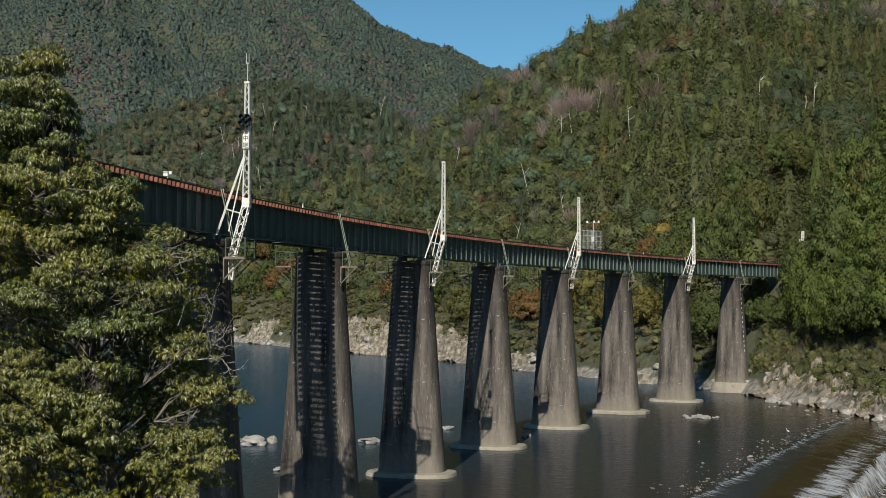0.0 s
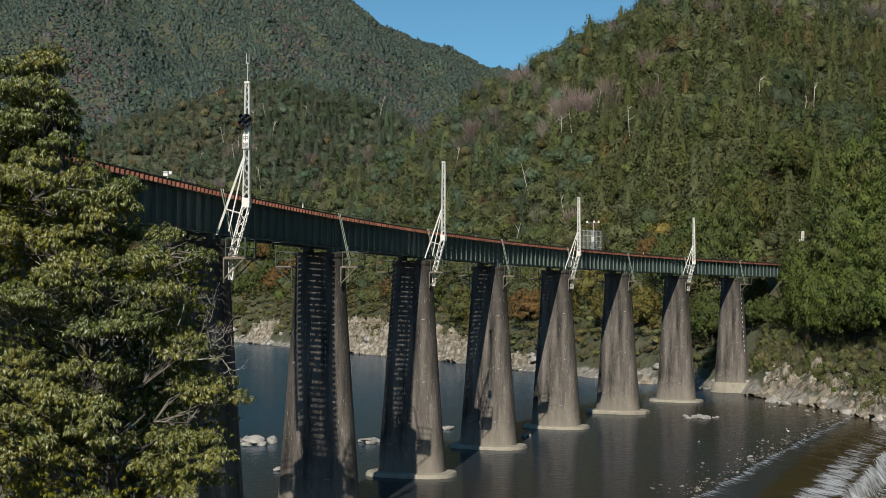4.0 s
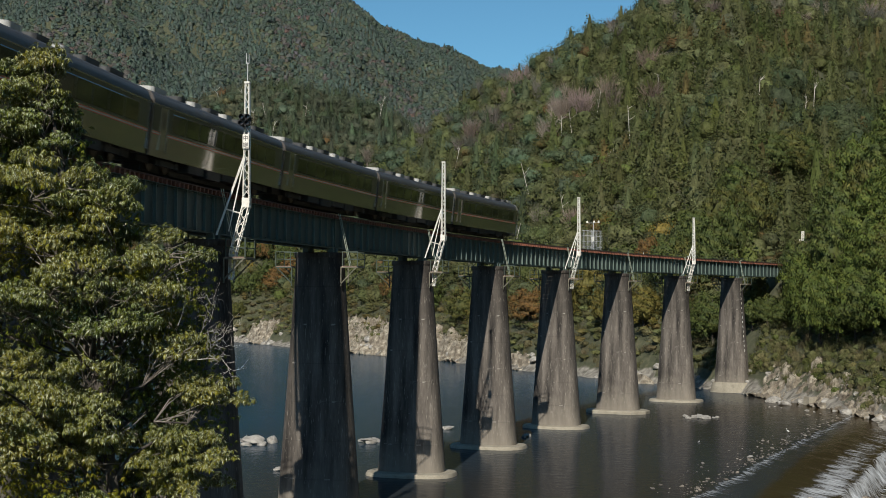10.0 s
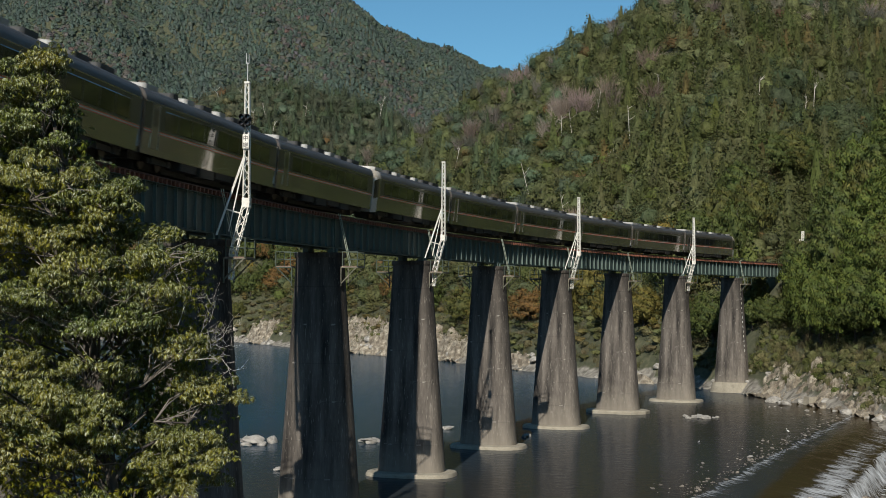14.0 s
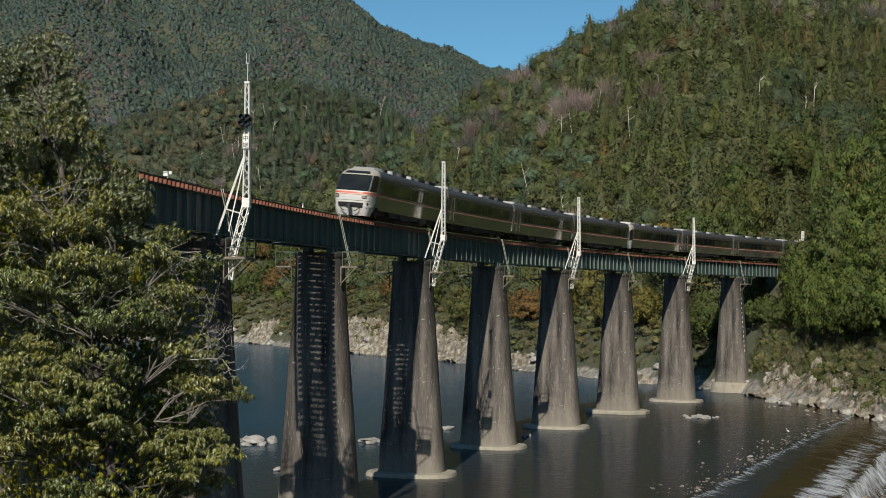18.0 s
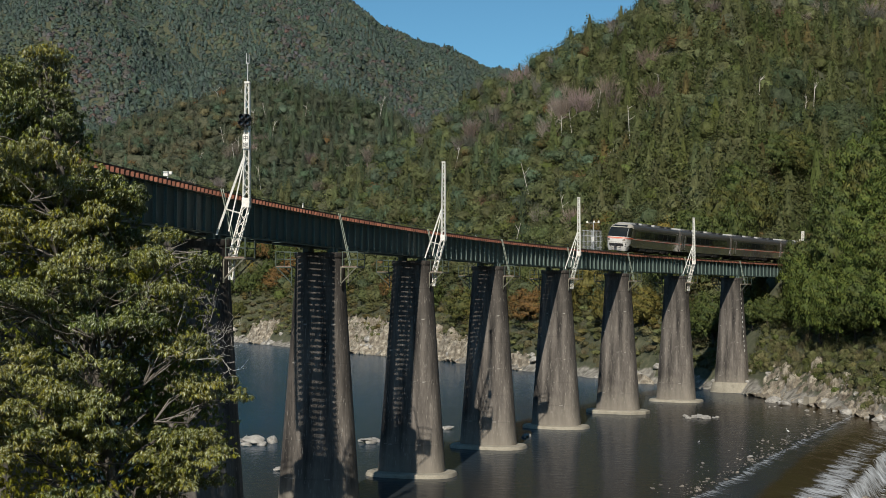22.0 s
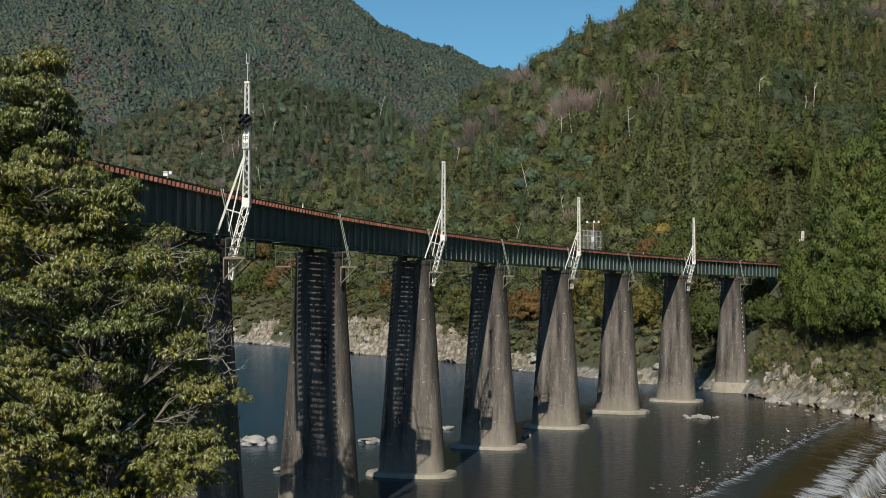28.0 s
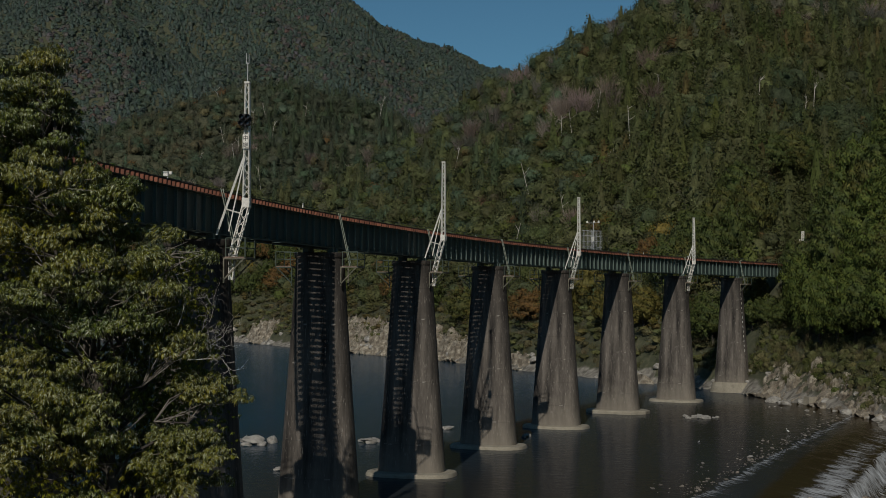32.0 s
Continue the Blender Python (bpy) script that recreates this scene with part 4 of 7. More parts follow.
def far_crown(rg, peaked):
    """A distant tree: an uneven mass under ragged sprays, pointed or round."""
    n = 18
    d = unit(rg.normal(0, 1, (n, 3)) + np.array([0, 0, 0.45]))
    p = np.array([0, 0, 0.5]) + d * np.array([0.40, 0.40, 0.44]) * rg.uniform(0.75, 1.15, (n, 1))
    v2, n2 = dome(rg, (0, 0, 0.5), (0.36, 0.36, 0.40), 6, 3, 0.25)
    n2 = unit(n2 * 0.7 + np.array([0, 0, 0.8]))
    if peaked:
        for q in (p, v2):
            q[:, :2] *= (1.2 - 0.95 * np.clip((q[:, 2:] - 0.1) / 0.9, 0, 1))
    v, m = cards(p, d + np.array([0, 0, 0.35]), np.full(n, 0.118), rg, 0.4, d * 0.7 + np.array([0, 0, 0.8]), 0.15)
    return np.vstack([v, v2]), np.vstack([m, n2])


def bare_crown(rg, sticks=330):
    """A leafless crown: a forked stem, then a fan of fine upward twigs."""
    vs, ns = [], []
    for i in range(sticks):
        t = rg.uniform(0, 2 * math.pi)
        o = np.array([math.cos(t), math.sin(t), 0])
        if i < 9:
            a, b, wide = np.array([0, 0, 0.05]), o * rg.uniform(0.08, 0.26) + np.array([0, 0, rg.uniform(0.5, 0.85)]), 0.011
        else:
            hub = rg.uniform(0.0, 0.20)
            a = o * hub + np.array([0, 0, rg.uniform(0.25, 0.6)])
            b = a + o * rg.uniform(0.06, 0.24) + np.array([rg.normal(0, 0.04), rg.normal(0, 0.04), rg.uniform(0.10, 0.36)])
            wide = 0.0058
        k = unit(np.cross(b - a, rg.normal(0, 1, 3))) * wide
        flat = unit(np.cross(2 * k, b - a))
        if flat[2] < 0:
            k, flat = -k, -flat
        vs += [a - k, a + k, b]
        ns += [flat] * 3
    return np.array(vs), np.array(ns)


def grass_tuft(rg, blades=120):
    """Tall arching grass blades, one unit high."""
    vs, ns = [], []
    for i in range(blades):
        t = rg.uniform(0, 2 * math.pi)
        o = np.array([math.cos(t), math.sin(t), 0])
        a = o * rg.uniform(0, 0.38)
        b = a + o * rg.uniform(0.02, 0.3) + np.array([0, 0, rg.uniform(0.45, 1.0)])
        s_ = unit(np.cross(b - a, rg.normal(0, 1, 3))) * rg.uniform(0.008, 0.017)
        vs += [a - s_, a + s_, b]
        ns += [unit(unit(np.cross(2 * s_, b - a)) + np.array([0, 0, 0.2]))] * 3
    return np.array(vs), np.array(ns)


KINDS = {
    "grass": [grass_tuft(rng) for _ in range(6)],
    "broad": [broad_crown(rng) for _ in range(10)],
    "cone": [cone_crown(rng) for _ in range(8)],
    "bare": [bare_crown(rng) for _ in range(5)],
    "rich": [broad_crown(rng, 44, 36, 0.9, 0.0125, 0.38, (0.06, 0.13), 0.8, 0.26) for _ in range(3)],
    "richcone": [cone_crown(rng, 170, 9, 0.26, 0.0115) for _ in range(3)],
    "small": [broad_crown(rng, 9, 22, 0.8, 0.036) for _ in range(5)],
    "far": [far_crown(rng, False) for _ in range(8)],
    "farcone": [far_crown(rng, True) for _ in range(8)],
    "fill": [broad_crown(rng, 9, 16, 0.8, 0.030, 0.36, (0.13, 0.22), 0.8, 0.26) for _ in range(6)],
    "tuft": [broad_crown(rng, 10, 22, 0.7, 0.024, 0.44, (0.10, 0.22), 1.0) for _ in range(6)],
    "shrub": [broad_crown(rng, 8, 22, 0.7, 0.030, 0.42, (0.11, 0.22), 0.9) for _ in range(5)],
}
# mountain tints, far to rust, are bluer and paler: distance haze in the colour
TINTS = {
    "green": (0.133, 0.147, 0.061), "dark": (0.085, 0.111, 0.054), "olive": (0.123, 0.132, 0.052), "light": (0.108, 0.129, 0.034), "far": (0.111, 0.148, 0.121), "hazydark": (0.097, 0.132, 0.112), "hazybrown": (0.155, 0.148, 0.135), "hazyoak": (0.131, 0.160, 0.113), "hazygrey": (0.184, 0.184, 0.197), "rust": (0.190, 0.140, 0.120),
    # spur and spuroak are greyed: some distance haze is mixed into the colour
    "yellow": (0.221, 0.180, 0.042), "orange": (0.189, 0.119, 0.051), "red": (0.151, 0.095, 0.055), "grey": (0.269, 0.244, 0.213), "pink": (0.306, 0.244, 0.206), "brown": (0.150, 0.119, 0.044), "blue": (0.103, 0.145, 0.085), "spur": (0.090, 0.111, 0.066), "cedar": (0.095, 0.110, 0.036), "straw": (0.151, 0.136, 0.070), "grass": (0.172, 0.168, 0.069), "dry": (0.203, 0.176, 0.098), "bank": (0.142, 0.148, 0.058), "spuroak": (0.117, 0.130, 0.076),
}


def place_woods(xs, ys, pick, hscale):
    """Puts trees on the ground: pick(x, y, r) gives kind, tint, height, width."""
    verts, tints, normals = [], [], []
    zs = ground_height(xs, ys)
    for x, y, z in zip(xs, ys, zs):
        kind, tint, h, w = pick(x, y, z)
        if kind is None:
            continue
        v, nv = KINDS[kind][rng.integers(len(KINDS[kind]))]
        t = rng.uniform(0, 2 * math.pi)
        c, s_ = math.cos(t), math.sin(t)
        h, w = h * hscale * rng.uniform(0.8, 1.2), w * hscale * rng.uniform(0.85, 1.2)
        p = np.empty_like(v)
        p[:, 0] = (v[:, 0] * c - v[:, 1] * s_) * w + x
        p[:, 1] = (v[:, 0] * s_ + v[:, 1] * c) * w + y
        p[:, 2] = v[:, 2] * h + z - {"tuft": 0.46, "shrub": 0.27, "fill": 0.42, "far": 0.34, "farcone": 0.32}.get(kind, 0.21) * h
        verts.append(p)
        q = nv / np.array([w, w, h]) * w
        q = np.c_[q[:, 0] * c - q[:, 1] * s_, q[:, 0] * s_ + q[:, 1] * c, q[:, 2]]
        normals.append(q / (np.linalg.norm(q, axis=1)[:, None] + 1e-9))
        col = np.array(TINTS[tint]) * (rng.uniform(0.88, 1.10) if kind.startswith("far") else rng.uniform(0.72, 1.24)) * (0.9 if kind == "cone" else 1.0) * rng.uniform(0.94, 1.06, 3)
        lump = np.floor((np.arctan2(v[:, 1], v[:, 0]) + v[:, 2] * 9) * 1.6)
        tints.append(col[None] * (1 + 0.10 * np.sin(lump * 2.7 + t))[:, None])
    return np.vstack(verts), np.vstack(tints), np.vstack(normals)


def scatter(x0, x1, y0, y1, step):
    ax, ay = np.meshgrid(np.arange(x0, x1, step), np.arange(y0, y1, step))
    ax = ax + rng.uniform(-0.42, 0.42, ax.shape) * step
    ay = ay + rng.uniform(-0.42, 0.42, ay.shape) * step
    return ax.ravel(), ay.ravel()


def off_track(px, py):
    cx, cy = START.x + RADIUS * math.cos(HEAD0), START.y - RADIUS * math.sin(HEAD0)
    return np.abs(np.hypot(px - cx, py - cy) - RADIUS)


def in_sight(px, py, margin):
    return np.abs(px) < 0.315 * py + margin


def in_front(px, py):
    """Slopes to the right of the view, that the train's polished sides mirror."""
    return (px > 0) & (px < 1.3 * py + 20)


def woods_object(name, found, label, mat=None):
    verts, tints, normals = found
    q = np.arange(len(verts), dtype=np.int32).reshape(-1, 3)
    ob = new(name, big_mesh(name, verts, q, mat or WOODS, tints, True, normals))
    return tagged(ob, label, "woods", "", "stuff")


# hills across the river
hx, hy = scatter(-215, 235, 190, 720, 5.2)
fd, fs, _ = seg_dist(hx, hy, FAR_BANK)
rd, rs, _ = seg_dist(hx, hy, RIDGES[0][0])
behind = rs < 0
keep = (fs * fd > 9) & (off_track(hx, hy) > 5.5) & ~((hx > 46) & (hy < 246)) & in_sight(hx, hy, 14) & ~(behind & (rd > 16))
hx, hy = hx[keep], hy[keep]


def pick_hill(x, y, z):
    r = rng.random()
    patch = wavy(np.array(x), np.array(y), 90, 3) + 0.35 * wavy(np.array(x), np.array(y), 30, 8)
    stand = wavy(np.array(x), np.array(y), 52, 5)
    fdist = seg_dist(np.array([x]), np.array([y]), FAR_BANK)[0][0]
    plantation = x > 22 + 0.10 * (y - 250) + patch * 14 and z < 88
    if fdist < 26 and x > 44 and y < 268:
        return "broad", ("green", "light", "olive")[rng.integers(3)], 9, 8.0
    if fdist < 26:
        if r < 0.22:
            return "broad", ("yellow", "orange", "olive", "yellow", "olive")[rng.integers(5)], 8, 7
        return "broad", ("green", "dark", "olive", "light")[rng.integers(4)], 9, 8.0
    # the spur's woods, partly in tints greyed for haze
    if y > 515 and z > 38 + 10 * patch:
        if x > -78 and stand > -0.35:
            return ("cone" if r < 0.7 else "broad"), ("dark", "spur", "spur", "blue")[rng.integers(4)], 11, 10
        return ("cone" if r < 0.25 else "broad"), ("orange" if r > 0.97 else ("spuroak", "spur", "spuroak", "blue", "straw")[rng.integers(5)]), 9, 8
    if plantation:
        if r < 0.72:
            return "cone", ("cedar", "cedar", "green", "light" if stand > 0.2 else "olive", "brown" if stand < -0.3 else "cedar")[rng.integers(5)], 12, 12.5
        return "broad", ("orange" if r > 0.992 else ("cedar", "dark", "green", "olive")[rng.integers(4)]), 10, 8.5
    if r < 0.05 + 0.07 * patch + (0.10 if z > 55 and x > 0 else 0):
        return "bare", ("grey", "grey", "pink")[rng.integers(3)], 9.5, 10
    if r < 0.17 + 0.05 * patch:
        return "broad", ("brown", "red", "straw", "orange")[rng.integers(4)], 7, 6.5
    if r < 0.36 - 0.1 * patch:
        return "cone", ("dark", "green")[rng.integers(2)], 13, 12
    return "broad", ("green", "dark", "olive", "blue", "blue", "straw" if r > 0.9 else "green")[rng.integers(6)], 9.5, 8.8


woods_object("hillside_woods", place_woods(hx, hy, pick_hill, 0.88), "dense mixed autumn woods with cedars on the hillside")

# young trees between the bank and the taller woods
ux, uy = scatter(-70, 120, 225, 460, 4.6)
fd, fs, _ = seg_dist(ux, uy, FAR_BANK)
keep = (fs * fd > 13) & (fs * fd < 46) & (off_track(ux, uy) > 5.0) & in_sight(ux, uy, 6) & ~((ux > 46) & (uy < 246))
ux, uy = ux[keep], uy[keep]
woods_object("young_woods", place_woods(ux, uy, lambda x, y, z: ("small", ("green", "olive", "cedar", "light")[rng.integers(4)], 6.5, 6.5), 1.0), "young mixed trees filling the foot of the slope")

# undergrowth that closes the gaps between the hillside's crowns
vx, vy = scatter(-215, 235, 190, 720, 5.6)
fd, fs, _ = seg_dist(vx, vy, FAR_BANK)
rd, rs, _ = seg_dist(vx, vy, RIDGES[0][0])
keep = (fs * fd > 12) & (off_track(vx, vy) > 5.0) & ~((vx > 46) & (vy < 250)) & in_sight(vx, vy, 6) & ~((rs < 0) & (rd > 6))
vx, vy = vx[keep], vy[keep]
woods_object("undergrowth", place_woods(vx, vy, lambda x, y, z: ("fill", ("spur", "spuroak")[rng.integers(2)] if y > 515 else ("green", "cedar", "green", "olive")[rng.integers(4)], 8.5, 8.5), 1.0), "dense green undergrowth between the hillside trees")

# leafless trees below the skyline
lx = np.r_[rng.normal(34, 3, 7), rng.normal(48, 7, 4), rng.normal(-62, 10, 4), rng.normal(8, 9, 3)]
ly = np.r_[rng.normal(390, 6, 7), rng.normal(375, 12, 4), rng.normal(560, 12, 4), rng.normal(440, 10, 3)]
woods_object("leafless_woods", place_woods(lx, ly, lambda x, y, z: ("bare", "pink", 12, 12), 1.0), "grey-pink leafless trees on the hillside")

# dark evergreens and a pale cedar that stand out on the slope
ox = np.r_[rng.normal(93, 7, 16), [78.4, 74.0, 82.0]]
oy = np.r_[rng.normal(335, 9, 16), [292.0, 286.0, 288.0]]
kind_of = ["oak"] * 16 + ["cedar"] * 3
order = iter(kind_of)


def pick_chosen(x, y, z):
    return ("rich", "dark", 14, 13) if next(order) == "oak" else ("richcone", "light", 19, 14)


woods_object("tall_evergreens", place_woods(ox, oy, pick_chosen, 1.0), "tall dark evergreens and pale cedars on the slope")

# slopes beside the view, plainer
sx, sy = scatter(40, 300, 30, 480, 9.0)
fd, fs, _ = seg_dist(sx, sy, FAR_BANK)
rd, rs, _ = seg_dist(sx, sy, RIDGES[0][0])
keep = (fs * fd > 6) & (off_track(sx, sy) > 6) & in_front(sx, sy) & ~in_sight(sx, sy, 14) & ~((rs < 0) & (rd > 16))
sx, sy = sx[keep], sy[keep]


def pick_side(x, y, z):
    return "far", ("green", "dark", "olive")[rng.integers(3)], 13, 14


woods_object("valley_woods", place_woods(sx, sy, pick_side, 1.0), "dense woods on the valley's side")

# the far mountain, with distance haze in its tree colours


def screened(px, py, tall):
    """Ground that nearer hills wholly cover from the river's side."""
    dist = np.hypot(px, py)
    top = (ground_height(px, py) + tall - 14.8) / dist
    worst = np.full(px.shape, -9.0)
    for t in np.linspace(0.25, 0.94, 24):
        worst = np.maximum(worst, (ground_height(px * t, py * t) - 14.8) / (dist * t))
    return worst > top


mx, my = scatter(-560, 330, 560, 1330, 3.1)
rd, rs, _ = seg_dist(mx, my, RIDGES[1][0])
rd0, rs0, _ = seg_dist(mx, my, RIDGES[0][0])
keep = in_sight(mx, my, 25) & ~((rs > 0) & (rd > 14)) & (rs0 < 0) & (rd0 > 14) & ~screened(mx, my, 16)
mx, my = mx[keep], my[keep]


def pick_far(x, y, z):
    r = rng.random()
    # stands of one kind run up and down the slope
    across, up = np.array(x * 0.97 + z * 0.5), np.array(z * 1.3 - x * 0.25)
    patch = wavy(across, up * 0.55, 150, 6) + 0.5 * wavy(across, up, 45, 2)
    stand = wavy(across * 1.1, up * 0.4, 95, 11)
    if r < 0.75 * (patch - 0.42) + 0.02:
        return "far", ("rust", "hazybrown", "hazygrey", "hazybrown", "rust")[rng.integers(5)], 4.6, 5.6
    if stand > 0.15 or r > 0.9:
        return "farcone", ("hazydark", "far", "hazydark")[rng.integers(3)], 6.0, 4.9
    return "far", ("far", "hazydark", "hazyoak", "hazybrown" if patch > 0.1 else "hazyoak")[rng.integers(4)], 4.8, 5.6


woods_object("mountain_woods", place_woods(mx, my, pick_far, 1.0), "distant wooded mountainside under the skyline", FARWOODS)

# scrub and grass on the far bank
bx, by = scatter(-75, 85, 150, 470, 1.85)
fd, fs, _ = seg_dist(bx, by, FAR_BANK)
keep = (fs * fd > np.where((by > 262) & (by < 305), 2.0, 2.4) + 1.2 * wavy(bx, by, 14, 1)) & (fs * fd < np.where(by < 262, 26, 16)) & ~((bx > 40) & (by < 238)) & in_sight(bx, by, 8) & (off_track(bx, by) > 2.5)
bx, by = bx[keep], by[keep]


def pick_scrub(x, y, z):
    if rng.random() < 0.35:
        return "grass", ("dry", "straw", "grass")[rng.integers(3)], 1.7, 2.6
    return "shrub", ("olive", "grass", "bank", "green", "straw", "brown")[rng.integers(6)], 3.3, 3.8


woods_object("bank_scrub", place_woods(bx, by, pick_scrub, 1.0), "low scrub and dry grass on the river bank")

# grassy slope by the bridge's end
tx, ty = scatter(40, 92, 150, 240, 0.95)
fd, fs, _ = seg_dist(tx, ty, FAR_BANK)
keep = (fs * fd > 2.4 + 0.9 * wavy(tx, ty, 13, 1) - 1.1 * np.clip((204 - ty) / 18, 0, 1)) & (fs * fd < 24) & in_sight(tx, ty, 6) & (off_track(tx, ty) > 2.2)
tx, ty = tx[keep], ty[keep]


def pick_tuft(x, y, z):
    if rng.random() < 0.45:
        return "grass", ("grass", "dry", "grass", "straw", "light")[rng.integers(5)], 1.35, 1.9
    swell = 1 + 0.5 * float(wavy(np.array(x), np.array(y), 6, 3))
    return "tuft", ("grass", "bank", "bank", "straw", "light", "olive")[rng.integers(6)], 3.0 * swell, 2.3 * swell


woods_object("bank_grass", place_woods(tx, ty, pick_tuft, 1.0), "tall grass and low bushes on the bank slope")

# low growth on the cutting beyond the bridge
kx, ky = scatter(30, 140, 195, 330, 2.5)
keep = (off_track(kx, ky) > 3.0) & (off_track(kx, ky) < 14) & (seg_dist(kx, ky, FAR_BANK)[1] > 0) & (seg_dist(kx, ky, FAR_BANK)[0] > 12) & in_sight(kx, ky, 6) & ~((kx > 50) & (ky < 250) & (kx < 0.258 * ky))
kx, ky = kx[keep], ky[keep]
woods_object("cutting_scrub", place_woods(kx, ky, lambda x, y, z: ("tuft", ("olive", "green", "bank", "dark")[rng.integers(4)], 4.5, 3.2), 1.0), "low green scrub on the railway cutting's sides")

# pale dead trunks standing in the woods
snags = Form()
for i in range(46):
    if i < 24:
        x, y = rng.uniform(-95, -5), rng.uniform(520, 620)
    else:
        x, y = rng.uniform(0, 95), rng.uniform(330, 440)
    z = float(ground_height(np.array([x]), np.array([y]))[0])
    if z > 66 and i >= 24:
        continue
    h = rng.uniform(5, 11)
    lean = Vector((rng.uniform(-2.2, 2.2), rng.uniform(-0.6, 0.6), h))
    snags.tube((x, y, z), Vector((x, y, z)) + lean, 0.13, 0.04, 5)
    for j in range(3):
        a = Vector((x, y, z)) + lean * rng.uniform(0.55, 0.95)
        snags.tube(a, a + Vector((rng.uniform(-1.8, 1.8), rng.uniform(-1, 1), rng.uniform(0.5, 2.2))), 0.07, 0.02, 4)
ob = new("dead_trunks", snags.mesh("dead_trunks", DEADWOOD))
tagged(ob, "bleached dead tree trunks standing in the woods", "dead trees", "", "stuff")

# ---- rocks ----


def rock_form(rg, points=22):
    """An angular boulder: the hull of scattered points, its edges broken."""
    bm = bmesh.new()
    for i in range(points):
        d = Vector((rg.normal(0, 1), rg.normal(0, 1), rg.normal(0, 1))).normalized() * rg.uniform(0.72, 1.0)
        bm.verts.new(d)
    res = bmesh.ops.convex_hull(bm, input=bm.verts)
    bmesh.ops.delete(bm, geom=[g for g in res["geom_interior"] if isinstance(g, bmesh.types.BMVert)], context="VERTS")
    bmesh.ops.bevel(bm, geom=list(bm.edges), offset=0.06, segments=1, affect="EDGES")
    me = bpy.data.meshes.new("rock")
    bm.to_mesh(me)
    bm.free()
    me.materials.append(BOULDER)
    return me


ROCKS = [rock_form(rng) for _ in range(8)]
STONES = [rock_form(rng, 14) for _ in range(4)]
for me in STONES:
    me.materials[0] = STONE


def put_rock(x, y, size, sink=0.35, z=None, name="rock", label="pale grey river boulder lying in the shallows", group="river rocks"):
    me = ROCKS[rng.integers(8)]
    z = 0.0 if z is None else z
    ob = new(name, me)
    ob.matrix_basis = Matrix.LocRotScale((x, y, z + size[2] * (1 - 2 * sink)), Euler((rng.uniform(-0.2, 0.2), rng.uniform(-0.2, 0.2), rng.uniform(0, 6.3))), size)
    return tagged(ob, label, "rock", group)


# groups of boulders in the pool
for x, y, n, spread, sz in ((-18.6, 143, 9, 2.6, 0.75), (-12.6, 139, 3, 1.0, 0.7), (-7.5, 145, 5, 1.2, 0.7), (-20.2, 130, 2, 0.5, 0.5), (31.2, 175.8, 10, 1.0, 0.55), (30.4, 175.6, 6, 1.2, 0.36), (32.2, 175.6, 6, 1.1, 0.36), (45.9, 202.4, 3, 0.5, 1.0), (46.7, 197.8, 2, 0.4, 0.9), (44.0, 193, 3, 1.2, 0.25), (47.5, 186, 3, 1.0, 0.3), (8.8, 152, 3, 0.7, 0.5), (0.5, 160, 3, 0.8, 0.5), (26, 147, 1, 0.1, 0.35), (-14.0, 122, 2, 0.4, 0.35)):
    for i in range(n):
        k_ = sz * rng.uniform(0.6, 1.3)
        put_rock(x + rng.normal(0, spread * 0.5), y + rng.normal(0, spread * 0.6), (k_, k_ * 1.1, k_ * 0.6), 0.33)
for x, y, size in ((-18.5, 143.6, (1.6, 1.1, 0.75)), (-16.9, 144.6, (0.85, 0.6, 0.75)), (-19.6, 145.2, (0.6, 0.5, 0.6))):
    put_rock(x, y, size, 0.33)
# rocky shore across the river
for (a, b) in zip(FAR_BANK[1:-2], FAR_BANK[2:-1]):
    L = math.hypot(b[0] - a[0], b[1] - a[1])
    for i in range(int(L / 4.0)):
        t = rng.random()
        x, y = a[0] + t * (b[0] - a[0]), a[1] + t * (b[1] - a[1])
        nx_, ny_ = -(b[1] - a[1]) / L, (b[0] - a[0]) / L
        d = abs(rng.normal(0, 1.6)) - 0.5
        bigness = 1.0 + 0.7 * wavy(np.array(x), np.array(y), 40, 9)
        k_ = max(0.25, rng.uniform(0.35, 1.0) * bigness)
        x, y = x + nx_ * d, y + ny_ * d
        z = max(0.0, float(ground_height(np.array([x]), np.array([y]))[0]))
        put_rock(x, y, (k_ * 1.3, k_ * 1.3, k_), 0.3, z, label="pale angular bank rock at the water's edge", group="bank rocks")


